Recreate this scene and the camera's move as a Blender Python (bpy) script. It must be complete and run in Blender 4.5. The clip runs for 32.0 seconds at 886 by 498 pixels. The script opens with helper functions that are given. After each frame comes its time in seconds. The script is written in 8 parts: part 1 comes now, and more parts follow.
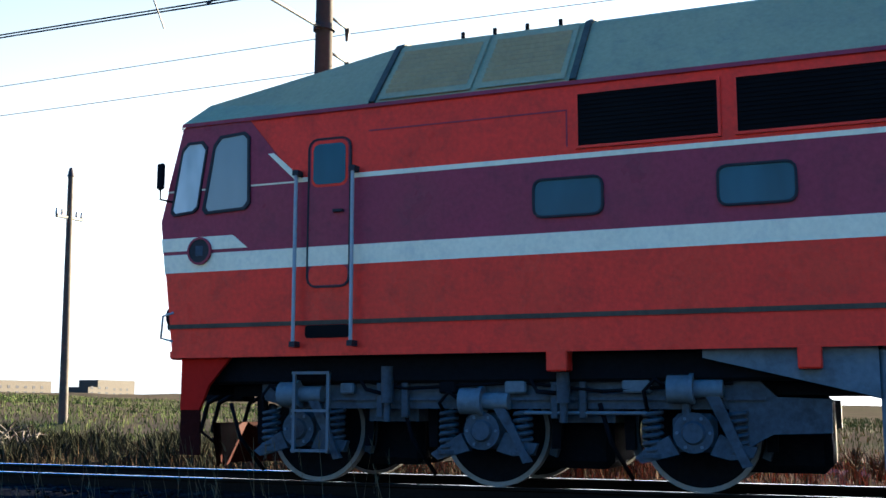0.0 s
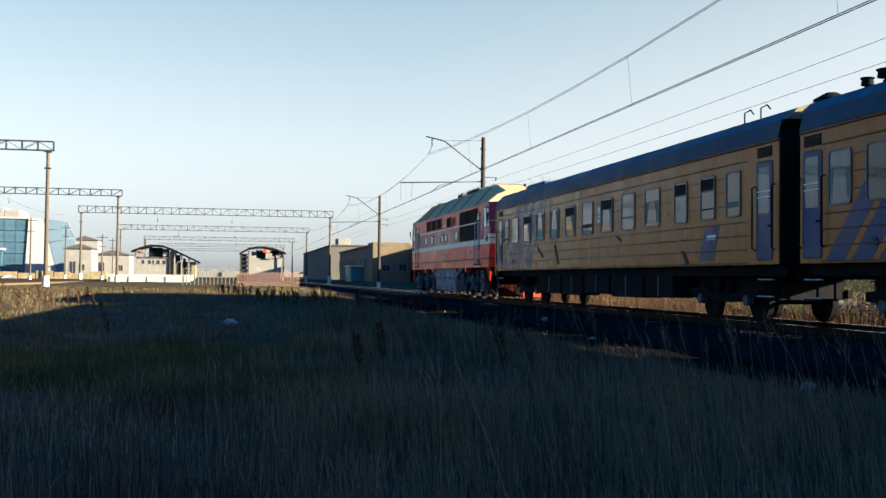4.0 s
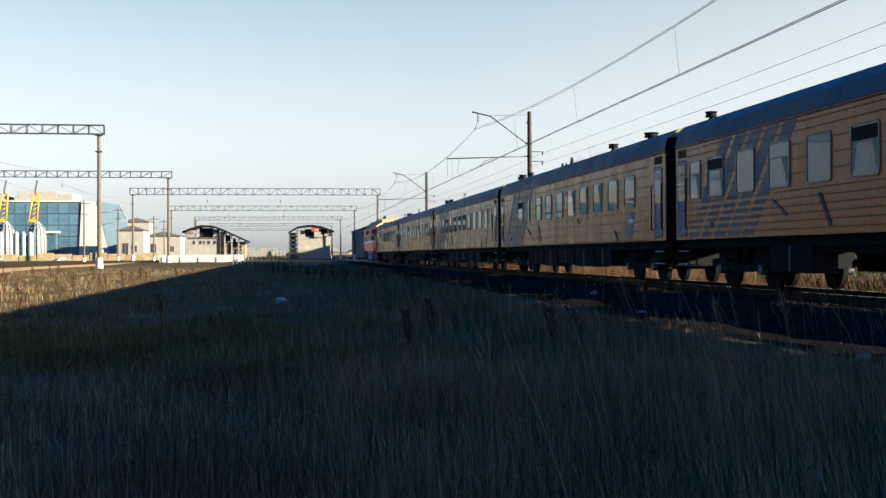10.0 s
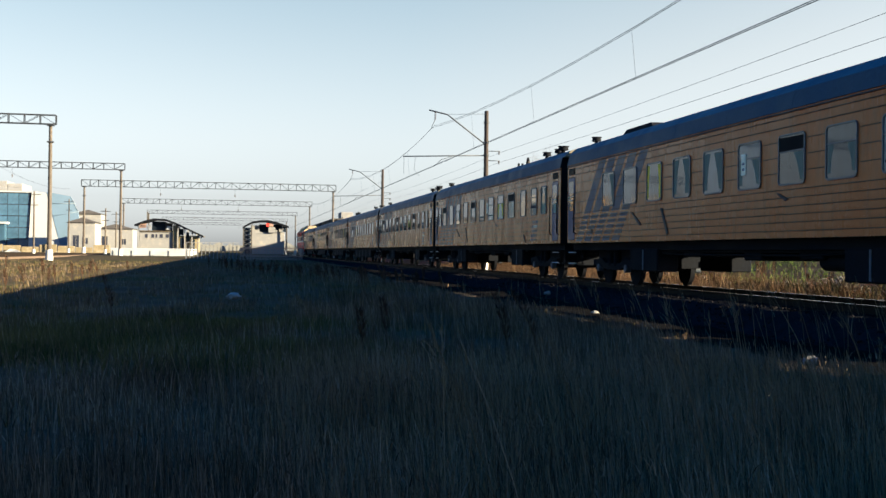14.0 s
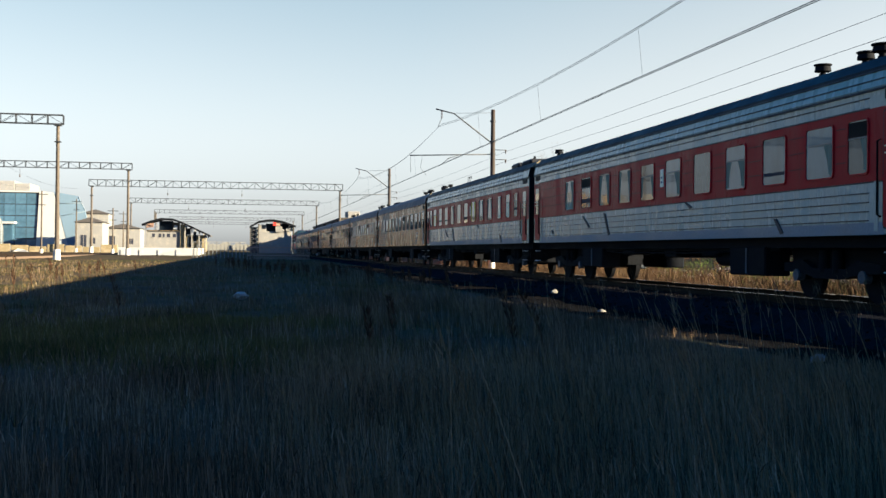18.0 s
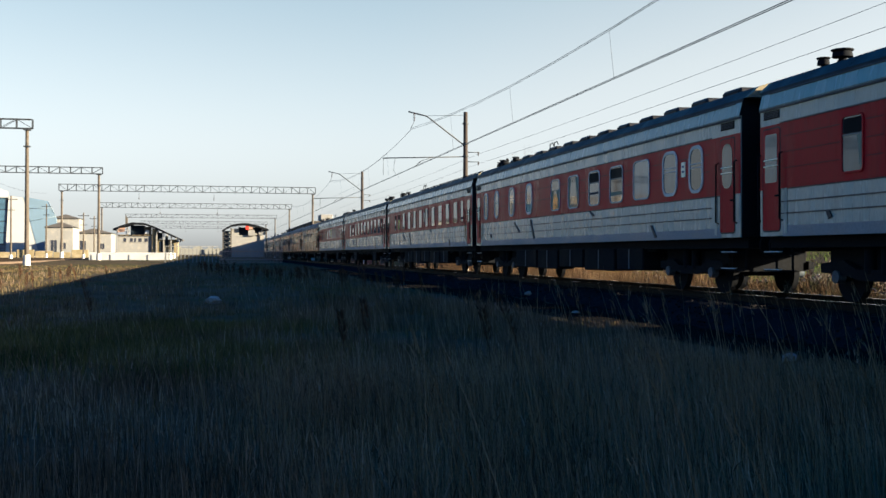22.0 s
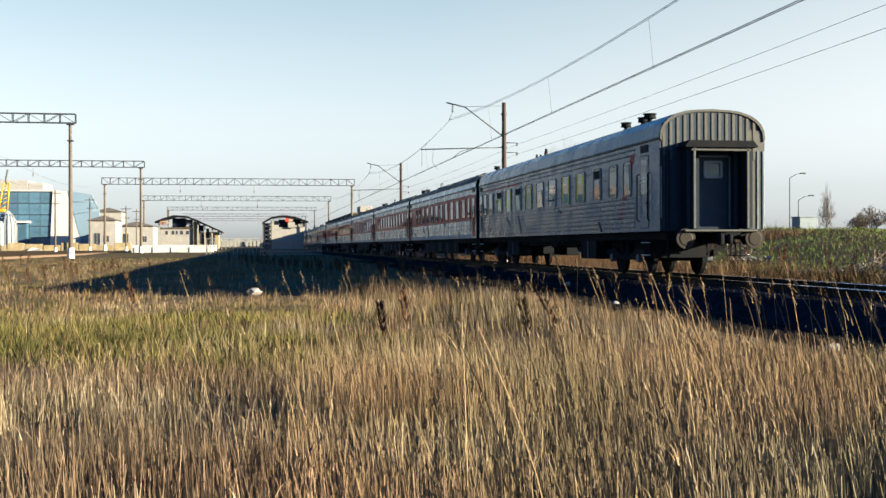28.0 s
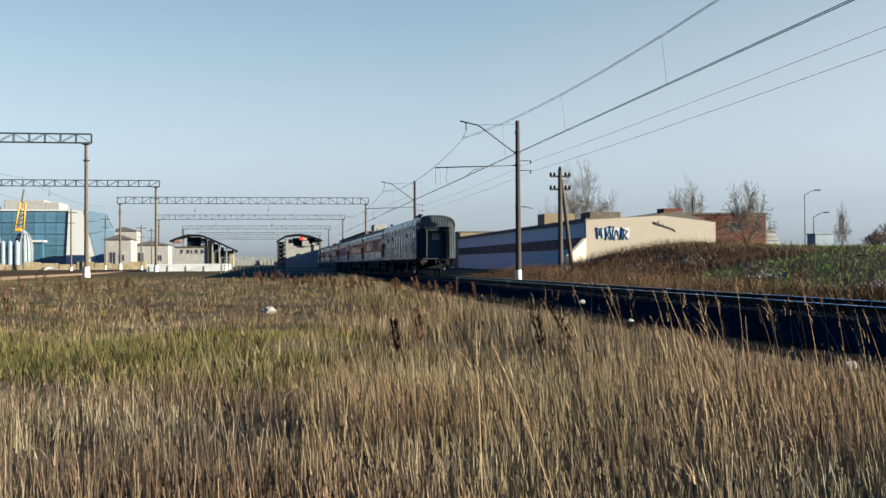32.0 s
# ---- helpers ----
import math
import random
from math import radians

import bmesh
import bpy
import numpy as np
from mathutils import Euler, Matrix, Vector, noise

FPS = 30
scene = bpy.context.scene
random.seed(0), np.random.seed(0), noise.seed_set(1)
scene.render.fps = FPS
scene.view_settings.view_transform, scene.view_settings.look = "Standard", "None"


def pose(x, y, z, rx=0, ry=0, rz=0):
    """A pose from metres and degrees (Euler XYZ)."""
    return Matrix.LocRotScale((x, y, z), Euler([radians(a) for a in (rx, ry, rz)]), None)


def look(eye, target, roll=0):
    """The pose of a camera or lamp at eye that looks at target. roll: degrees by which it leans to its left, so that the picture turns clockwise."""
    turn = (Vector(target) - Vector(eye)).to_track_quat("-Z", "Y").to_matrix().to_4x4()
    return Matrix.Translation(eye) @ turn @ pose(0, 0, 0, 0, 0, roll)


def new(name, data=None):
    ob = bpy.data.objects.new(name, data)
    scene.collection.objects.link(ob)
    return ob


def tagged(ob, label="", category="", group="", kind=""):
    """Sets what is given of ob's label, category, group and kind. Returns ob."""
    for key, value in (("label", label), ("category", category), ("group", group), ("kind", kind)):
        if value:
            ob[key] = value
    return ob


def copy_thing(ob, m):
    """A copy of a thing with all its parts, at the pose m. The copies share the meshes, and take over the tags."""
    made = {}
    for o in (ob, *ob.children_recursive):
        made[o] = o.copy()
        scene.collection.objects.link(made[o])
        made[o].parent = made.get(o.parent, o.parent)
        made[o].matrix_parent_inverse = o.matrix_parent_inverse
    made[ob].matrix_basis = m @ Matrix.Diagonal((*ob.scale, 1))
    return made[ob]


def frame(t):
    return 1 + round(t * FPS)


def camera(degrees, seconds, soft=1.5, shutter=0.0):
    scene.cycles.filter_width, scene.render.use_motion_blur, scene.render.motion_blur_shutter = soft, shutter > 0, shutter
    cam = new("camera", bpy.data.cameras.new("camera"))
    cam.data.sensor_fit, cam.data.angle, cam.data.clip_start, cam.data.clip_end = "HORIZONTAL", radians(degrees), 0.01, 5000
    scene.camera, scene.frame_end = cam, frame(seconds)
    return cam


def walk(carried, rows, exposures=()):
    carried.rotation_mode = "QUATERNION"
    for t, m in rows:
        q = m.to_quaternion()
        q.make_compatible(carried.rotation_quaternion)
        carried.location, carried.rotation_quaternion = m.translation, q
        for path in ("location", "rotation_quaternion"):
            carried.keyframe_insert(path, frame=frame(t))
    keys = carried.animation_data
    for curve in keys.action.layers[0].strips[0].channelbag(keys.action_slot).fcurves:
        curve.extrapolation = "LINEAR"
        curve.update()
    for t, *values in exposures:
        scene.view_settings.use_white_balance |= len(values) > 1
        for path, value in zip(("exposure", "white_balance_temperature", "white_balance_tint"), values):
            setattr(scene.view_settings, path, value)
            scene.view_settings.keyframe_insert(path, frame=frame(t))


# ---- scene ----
# ---------------------------------------------------------------- camera
cam = camera(44.47, 32.0, soft=1.5)
EYE = 0.88
# seconds, yaw, pitch, roll in degrees; the eye stands still, 0.88 m above the rail head
PATH = """0 -67.95 8.19 -0.07
0.2 -54.88 9.13 -0.88
0.4 -45.14 9.19 -1.97
0.7 -37.31 6.64 -3.14
1 -28.95 5.73 -2.31
1.5 -24.25 4.11 -1.81
2 -20.89 3.84 -1.16
2.5 -18.83 3.30 -0.71
3 -16.25 2.93 -0.98
3.5 -13.02 2.23 -0.76
4 -10.84 1.58 -0.61
4.5 -8.98 0.94 -0.59
6.5 -7.65 0.41 -0.15
7 -7.52 0.30 0.37
7.5 -7.66 0.23 0.54
8 -8.11 0.23 0.81
8.5 -8.18 0.23 0.77
9 -8.13 0.14 0.75
9.5 -8.20 0.35 0.45
10 -8.30 0.30 0.33
10.5 -8.18 0.15 0.27
11 -8.15 0.26 0.09
11.5 -8.53 0.08 -0.01
12 -9.74 -0.14 0.14
12.5 -9.30 0.19 -0.24
13 -9.47 0.56 -0.10
13.5 -9.43 0.79 0.16
14 -10.68 0.20 -0.63
14.5 -12.21 0.04 -0.78
16.5 -10.53 0.18 -0.38
17 -10.43 0.47 -0.22
17.5 -10.34 0.60 -0.21
18 -10.32 0.14 -0.52
18.5 -10.25 -0.07 -0.32
19 -10.05 0.03 -0.21
19.5 -10.14 -0.03 -0.18
20 -10.04 -0.44 -0.13
20.5 -10.25 -0.66 -0.12
21 -10.24 -0.35 -0.23
21.5 -10.53 0.11 -0.12
22 -11.72 0.28 -0.09
22.5 -10.88 -0.47 -0.11
23 -11.02 -0.93 0.19
23.5 -10.84 -1.35 0.14
24 -10.91 -1.37 0.25
24.5 -10.83 -1.15 0.32
25 -10.58 -0.97 0.47
25.5 -10.35 -0.66 0.26
27.5 -9.77 -0.34 0.10
28 -9.66 -0.19 0.20
28.5 -9.57 0.24 0.35
29 -9.32 0.43 0.31
29.5 -9.28 0.53 0.31
30 -8.76 0.67 0.26
30.5 -8.84 0.88 0.39
31 -8.81 0.77 0.42
31.5 -8.95 0.58 0.34
32 -8.92 0.77 0.36"""


def camera_rows():
    rows = []
    for line in PATH.splitlines():
        t, yaw, pitch, roll = map(float, line.split())
        rows.append((t, pose(0, 0, EYE, 90 + pitch, roll, yaw)))
    return rows


walk(cam, camera_rows(), [(0.0, 2.72, 5850, 5), (1.0, 2.42, 5950, 4), (2.0, 2.21, 6080, 4), (4.0, 2.14, 6200, 5), (9.0, 2.13, 6330, 6), (22.5, 2.1, 6330, 6), (25.0, 2.1, 6330, 6), (28.0, 2.15, 6280, 5), (30.0, 1.72, 5800, 3), (32.0, 1.68, 5650, 3)])

# ---------------------------------------------------------------- light
SUN_EL, SUN_TO = radians(13.8), Vector((0.908, -0.419, 0))


def make_light():
    w = bpy.data.worlds.new("sky")
    scene.world = w
    w.use_nodes = True
    nt = w.node_tree
    nt.nodes.clear()
    out = nt.nodes.new("ShaderNodeOutputWorld")
    bg = nt.nodes.new("ShaderNodeBackground")
    sky = nt.nodes.new("ShaderNodeTexSky")
    sky.sky_type = "NISHITA"
    sky.sun_disc = False
    sky.sun_elevation = SUN_EL
    sky.sun_rotation = math.atan2(SUN_TO.x, SUN_TO.y)
    sky.altitude = 50
    sky.air_density, sky.dust_density, sky.ozone_density = 0.8, 1.0, 2.6
    bg.inputs["Strength"].default_value = 0.05
    # thin winter haze pales the lower sky, the zenith stays deep blue
    haze = nt.nodes.new("ShaderNodeHueSaturation")
    up = nt.nodes.new("ShaderNodeTexCoord")
    split = nt.nodes.new("ShaderNodeSeparateXYZ")
    # on the sun's side the pale haze reaches higher
    lift = nt.nodes.new("ShaderNodeMapRange")
    for k, v in (("From Min", 0.15), ("From Max", 0.75), ("To Min", 0.0), ("To Max", 0.16)):
        lift.inputs[k].default_value = v
    nt.links.new(split.outputs["X"], lift.inputs["Value"])
    rise = nt.nodes.new("ShaderNodeMath")
    rise.operation = "SUBTRACT"
    nt.links.new(split.outputs["Z"], rise.inputs[0])
    nt.links.new(lift.outputs[0], rise.inputs[1])
    ramp = nt.nodes.new("ShaderNodeValToRGB")
    ramp.color_ramp.interpolation = "LINEAR"
    el = ramp.color_ramp.elements
    for i, (p, v) in enumerate(((0.0, 0.025), (1.0, 1.0), (0.1, 0.07), (0.22, 0.175), (0.3, 0.24), (0.38, 0.55), (0.5, 1.0))):
        e = el[i] if i < 2 else el.new(p)
        e.position, e.color = p, (v, v, v, 1)
    gain = nt.nodes.new("ShaderNodeMath")
    gain.operation = "MULTIPLY"
    gain.inputs[1].default_value = 2.6
    tone = nt.nodes.new("ShaderNodeMapRange")
    for k, v in (("From Min", 0.3), ("From Max", 0.5), ("To Min", 0.472), ("To Max", 0.506)):
        tone.inputs[k].default_value = v
    nt.links.new(rise.outputs[0], tone.inputs["Value"])
    nt.links.new(tone.outputs[0], haze.inputs["Hue"])
    nt.links.new(up.outputs["Generated"], split.inputs[0])
    nt.links.new(rise.outputs[0], ramp.inputs[0])
    nt.links.new(ramp.outputs[0], gain.inputs[0])
    deep = nt.nodes.new("ShaderNodeMapRange")
    deep.interpolation_type = "SMOOTHSTEP"
    for k, v in (("From Min", 0.32), ("From Max", 0.65), ("To Min", 1.0), ("To Max", 3.0)):
        deep.inputs[k].default_value = v
    nt.links.new(rise.outputs[0], deep.inputs["Value"])
    # away from the sun the sky is dimmer and bluer
    away = nt.nodes.new("ShaderNodeMapRange")
    away.interpolation_type = "SMOOTHSTEP"
    for k, v in (("From Min", -0.25), ("From Max", -0.95), ("To Min", 1.0), ("To Max", 0.8)):
        away.inputs[k].default_value = v
    nt.links.new(split.outputs["X"], away.inputs["Value"])
    dim = nt.nodes.new("ShaderNodeMath")
    dim.operation = "MULTIPLY"
    nt.links.new(deep.outputs[0], dim.inputs[0])
    nt.links.new(away.outputs[0], dim.inputs[1])
    glow = nt.nodes.new("ShaderNodeMapRange")
    for k, v in (("From Min", -0.25), ("From Max", 0.7), ("To Min", 0.95), ("To Max", 1.16)):
        glow.inputs[k].default_value = v
    nt.links.new(split.outputs["X"], glow.inputs["Value"])
    side = nt.nodes.new("ShaderNodeMath")
    side.operation = "MULTIPLY"
    nt.links.new(dim.outputs[0], side.inputs[0])
    nt.links.new(glow.outputs[0], side.inputs[1])
    nt.links.new(side.outputs[0], haze.inputs["Value"])
    rich = nt.nodes.new("ShaderNodeMapRange")
    for k, v in (("From Min", 1.0), ("From Max", 0.8), ("To Min", 1.0), ("To Max", 1.9)):
        rich.inputs[k].default_value = v
    nt.links.new(away.outputs[0], rich.inputs["Value"])
    bluer = nt.nodes.new("ShaderNodeMath")
    bluer.operation = "MULTIPLY"
    nt.links.new(gain.outputs[0], bluer.inputs[0])
    nt.links.new(rich.outputs[0], bluer.inputs[1])
    nt.links.new(bluer.outputs[0], haze.inputs["Saturation"])
    nt.links.new(sky.outputs[0], haze.inputs["Color"])
    nt.links.new(haze.outputs[0], bg.inputs[0])
    nt.links.new(bg.outputs[0], out.inputs[0])
    lamp = bpy.data.lights.new("sun", "SUN")
    lamp.energy, lamp.angle, lamp.color = 9.8, radians(0.5), (1.0, 0.78, 0.5)
    ob = new("sun", lamp)
    to = SUN_TO * math.cos(SUN_EL) + Vector((0, 0, math.sin(SUN_EL)))
    ob.matrix_world = look(to * 100, (0, 0, 0))


make_light()

# ---------------------------------------------------------------- tools


def node(nt, kind, **inputs):
    n = nt.nodes.new(kind)
    for k, v in inputs.items():
        n.inputs[k.replace("_", " ")].default_value = v
    return n


def surf(name, col, rough=0.6, metal=0.0, var=0.25, scale=1.2, fine=18.0, bump=0.15, dirt=None, dirt_amount=0.35, by_object=0.0, by_island=0.0, spec=0.2, coat=0.0, stretch=(1, 1, 1)):
    """A painted or raw surface: base colour with broad and fine variation, patches of dirt and a fine relief."""
    m = bpy.data.materials.new(name)
    m.use_nodes = True
    nt = m.node_tree
    b = nt.nodes["Principled BSDF"]
    b.inputs["Metallic"].default_value = metal
    b.inputs["Specular IOR Level"].default_value = spec
    b.inputs["Coat Weight"].default_value = coat
    tc = nt.nodes.new("ShaderNodeTexCoord")
    mp = nt.nodes.new("ShaderNodeMapping")
    mp.inputs["Scale"].default_value = stretch
    nt.links.new(tc.outputs["Object"], mp.inputs[0])
    n1 = node(nt, "ShaderNodeTexNoise", Scale=scale, Detail=4.0)
    n2 = node(nt, "ShaderNodeTexNoise", Scale=fine, Detail=3.0)
    for n in (n1, n2):
        nt.links.new(mp.outputs[0], n.inputs["Vector"])
    add = nt.nodes.new("ShaderNodeMath")
    add.operation = "ADD"
    nt.links.new(n1.outputs[0], add.inputs[0])
    nt.links.new(n2.outputs[0], add.inputs[1])
    src = add.outputs[0]
    for amount, kind, out in ((by_object, "ShaderNodeObjectInfo", "Random"), (by_island, "ShaderNodeNewGeometry", "Random Per Island")):
        if amount:
            o = nt.nodes.new(kind)
            ma = nt.nodes.new("ShaderNodeMath")
            ma.operation = "MULTIPLY_ADD"
            ma.inputs[1].default_value = amount
            nt.links.new(o.outputs[out], ma.inputs[0])
            nt.links.new(src, ma.inputs[2])
            sub = nt.nodes.new("ShaderNodeMath")
            sub.operation = "SUBTRACT"
            sub.inputs[1].default_value = amount / 2
            nt.links.new(ma.outputs[0], sub.inputs[0])
            src = sub.outputs[0]
    ramp = nt.nodes.new("ShaderNodeValToRGB")
    lo = [c * (1 - var) for c in col]
    hi = [min(1, c * (1 + var * 0.7)) for c in col]
    half = nt.nodes.new("ShaderNodeMath")
    half.operation = "MULTIPLY"
    half.inputs[1].default_value = 0.5
    nt.links.new(src, half.inputs[0])
    ramp.color_ramp.elements[0].position, ramp.color_ramp.elements[1].position = 0.32, 0.68
    ramp.color_ramp.elements[0].color, ramp.color_ramp.elements[1].color = (*lo, 1), (*hi, 1)
    nt.links.new(half.outputs[0], ramp.inputs[0])
    colour = ramp.outputs[0]
    if dirt:
        n3 = node(nt, "ShaderNodeTexNoise", Scale=scale * 2.7, Detail=6.0, Roughness=0.7)
        nt.links.new(mp.outputs[0], n3.inputs["Vector"])
        r3 = nt.nodes.new("ShaderNodeValToRGB")
        r3.color_ramp.elements[0].position, r3.color_ramp.elements[1].position = 0.5, 0.72
        r3.color_ramp.elements[1].color = (dirt_amount, dirt_amount, dirt_amount, 1)
        nt.links.new(n3.outputs[0], r3.inputs[0])
        mx = nt.nodes.new("ShaderNodeMix")
        mx.data_type = "RGBA"
        nt.links.new(r3.outputs[0], mx.inputs[0])
        nt.links.new(colour, mx.inputs[6])
        mx.inputs[7].default_value = (*dirt, 1)
        colour = mx.outputs[2]
    nt.links.new(colour, b.inputs["Base Color"])
    rr = nt.nodes.new("ShaderNodeMapRange")
    rr.inputs[1].default_value, rr.inputs[2].default_value = 0.3, 0.7
    rr.inputs[3].default_value, rr.inputs[4].default_value = max(0.02, rough - 0.12), min(1, rough + 0.12)
    nt.links.new(n1.outputs[0], rr.inputs[0])
    nt.links.new(rr.outputs[0], b.inputs["Roughness"])
    if bump:
        bp = nt.nodes.new("ShaderNodeBump")
        bp.inputs["Strength"].default_value = bump
        bp.inputs["Distance"].default_value = 0.02
        nt.links.new(n2.outputs[0], bp.inputs["Height"])
        nt.links.new(bp.outputs[0], b.inputs["Normal"])
    return m


class Geo:
    """Collects faces of one mesh."""

    def __init__(self):
        self.v, self.f, self.smooth = [], [], []

    def face(self, pts, smooth=False):
        n = len(self.v)
        self.v += [tuple(p) for p in pts]
        self.f.append(tuple(range(n, n + len(pts))))
        self.smooth.append(smooth)
        return self

    def poly(self, verts, faces, smooth=False):
        n = len(self.v)
        self.v += [tuple(p) for p in verts]
        for f in faces:
            self.f.append(tuple(i + n for i in f))
            self.smooth.append(smooth)
        return self

    def box(self, x0, x1, y0, y1, z0, z1, m=None):
        vs = [Vector((x, y, z)) for x in (x0, x1) for y in (y0, y1) for z in (z0, z1)]
        if m:
            vs = [m @ v for v in vs]
        return self.poly(vs, [(0, 1, 3, 2), (4, 6, 7, 5), (0, 4, 5, 1), (2, 3, 7, 6), (0, 2, 6, 4), (1, 5, 7, 3)])

    def bbox(self, x0, x1, y0, y1, z0, z1, b=0.02):
        """A box with its edges cut by b."""
        xs, ys, zs = (x0, x1), (y0, y1), (z0, z1)
        b = min(b, abs(x1 - x0) / 3, abs(y1 - y0) / 3, abs(z1 - z0) / 3)
        bm = bmesh.new()
        bmesh.ops.create_cube(bm, size=1)
        for v in bm.verts:
            v.co = Vector(((x0 + x1) / 2 + v.co.x * (x1 - x0), (y0 + y1) / 2 + v.co.y * (y1 - y0), (z0 + z1) / 2 + v.co.z * (z1 - z0)))
        bmesh.ops.bevel(bm, geom=bm.edges[:], offset=b, segments=1, affect="EDGES")
        bm.verts.index_update()
        self.poly([v.co[:] for v in bm.verts], [[v.index for v in f.verts] for f in bm.faces])
        bm.free()
        return self

    def cyl(self, p0, p1, r0, r1=None, seg=10, caps=True):
        r1 = r0 if r1 is None else r1
        p0, p1 = Vector(p0), Vector(p1)
        d = (p1 - p0).normalized()
        a = d.orthogonal().normalized()
        c = d.cross(a)
        vs = []
        for p, r in ((p0, r0), (p1, r1)):
            for i in range(seg):
                t = 2 * math.pi * i / seg
                vs.append(p + a * (r * math.cos(t)) + c * (r * math.sin(t)))
        self.poly(vs, [(i, (i + 1) % seg, seg + (i + 1) % seg, seg + i) for i in range(seg)], True)
        if caps:
            self.face(vs[:seg][::-1])
            self.face(vs[seg:])
        return self

    def tube(self, pts, r, seg=6):
        """One bent tube through the points."""
        pts = [Vector(p) for p in pts]
        vs, n = [], len(pts)
        for k, p in enumerate(pts):
            d = (pts[min(k + 1, n - 1)] - pts[max(k - 1, 0)]).normalized()
            a = d.cross(Vector((0.31, 0.17, 0.94))).normalized() if abs(d.z) < 0.9 else d.cross(Vector((0.1, 1, 0))).normalized()
            c = d.cross(a)
            vs += [p + a * (r * math.cos(2 * math.pi * i / seg)) + c * (r * math.sin(2 * math.pi * i / seg)) for i in range(seg)]
        fs = [(k * seg + i, k * seg + (i + 1) % seg, (k + 1) * seg + (i + 1) % seg, (k + 1) * seg + i) for k in range(n - 1) for i in range(seg)]
        fs += [tuple(range(seg))[::-1], tuple(range((n - 1) * seg, n * seg))]
        return self.poly(vs, fs, True)

    def plate(self, pts, xa, xb):
        """A flat shape in (y, z), given counter-clockwise or not, drawn out from xa to xb."""
        n = len(pts)
        vs = [(xa, y, z) for y, z in pts] + [(xb, y, z) for y, z in pts]
        return self.poly(vs, [tuple(range(n))[::-1], tuple(range(n, 2 * n))] + [(i, (i + 1) % n, n + (i + 1) % n, n + i) for i in range(n)])

    def yprism(self, pts, ya, yb):
        """A flat shape in (x, z) drawn out along y."""
        n = len(pts)
        vs = [(x, ya, z) for x, z in pts] + [(x, yb, z) for x, z in pts]
        return self.poly(vs, [tuple(range(n)), tuple(range(n, 2 * n))[::-1]] + [((i + 1) % n, i, n + i, n + (i + 1) % n) for i in range(n)])

    def ring(self, outer, inner, xa, xb):
        n = len(outer)
        vs = [(x, y, z) for x in (xa, xb) for loop in (outer, inner) for y, z in loop]
        fs = []
        for i in range(n):
            j = (i + 1) % n
            fs += [(i, j, n + j, n + i), (2 * n + i, 3 * n + i, 3 * n + j, 2 * n + j), (i, 2 * n + i, 2 * n + j, j), (n + i, n + j, 3 * n + j, 3 * n + i)]
        return self.poly(vs, fs)

    def mesh(self, name, material):
        me = bpy.data.meshes.new(name)
        me.from_pydata(self.v, [], self.f)
        me.polygons.foreach_set("use_smooth", self.smooth)
        me.materials.append(material)
        me.validate()
        return me


def rrect(y0, y1, z0, z1, r=0.06, seg=3):
    pts = []
    for cy, cz, a in ((y1 - r, z1 - r, 0), (y0 + r, z1 - r, 90), (y0 + r, z0 + r, 180), (y1 - r, z0 + r, 270)):
        for i in range(seg + 1):
            t = radians(a + 90 * i / seg)
            pts.append((cy + r * math.cos(t), cz + r * math.sin(t)))
    return pts


def thing(name, label, category, group="", kind="", at=None):
    ob = tagged(new(name), label, category, group, kind)
    if at is not None:
        ob.matrix_basis = at
    return ob


def part(name, geo, material, parent, label="", at=None):
    """Links a geometry, or a mesh that is shared, as one mesh object under its thing."""
    me = geo if isinstance(geo, bpy.types.Mesh) else geo.mesh(name, material)
    ob = new(name, me)
    ob.parent = parent
    if at is not None:
        ob.matrix_basis = at
    if label:
        ob["label"] = label
    return ob


def single(name, geo, material, label, category="", group="", kind="", at=None):
    ob = new(name, geo if isinstance(geo, bpy.types.Mesh) else geo.mesh(name, material))
    if at is not None:
        ob.matrix_basis = at
    return tagged(ob, label, category, group, kind)


def ss(a, b, x):
    t = min(1.0, max(0.0, (x - a) / (b - a)))
    return t * t * (3 - 2 * t)


# ---------------------------------------------------------------- materials
M_LOCO_RED = surf("loco_red", (0.84, 0.042, 0.027), 0.35, var=0.18, dirt=(0.2, 0.03, 0.025), dirt_amount=0.35, spec=0.12)
M_LOCO_MAROON = surf("loco_maroon", (0.28, 0.036, 0.064), 0.35, var=0.18, dirt=(0.09, 0.03, 0.045), dirt_amount=0.35, spec=0.12)
M_WHITE = surf("white_paint", (0.85, 0.73, 0.54), 0.5, var=0.12, dirt=(0.4, 0.38, 0.35), dirt_amount=0.35)
M_ROOF_GREY = surf("roof_grey", (0.36, 0.265, 0.145), 0.85, var=0.16, dirt=(0.16, 0.145, 0.115), dirt_amount=0.4, spec=0.05)
M_SEAM = surf("joint_grey", (0.085, 0.068, 0.05), 0.7, var=0.3, dirt=(0.03, 0.025, 0.02), dirt_amount=0.5, spec=0.05)
M_BUFFER_RED = surf("buffer_red", (0.39, 0.013, 0.0091), 0.7, var=0.15, spec=0.05)
M_BOGIE = surf("bogie_grey", (0.0504, 0.0662, 0.0884), 0.6, var=0.35, dirt=(0.0196, 0.0203, 0.0234), dirt_amount=0.75, spec=0.12)
M_TANK = surf("tank_grey", (0.1105, 0.1438, 0.1800), 0.6, var=0.22, dirt=(0.0455, 0.0500, 0.0600), dirt_amount=0.6, spec=0.15)
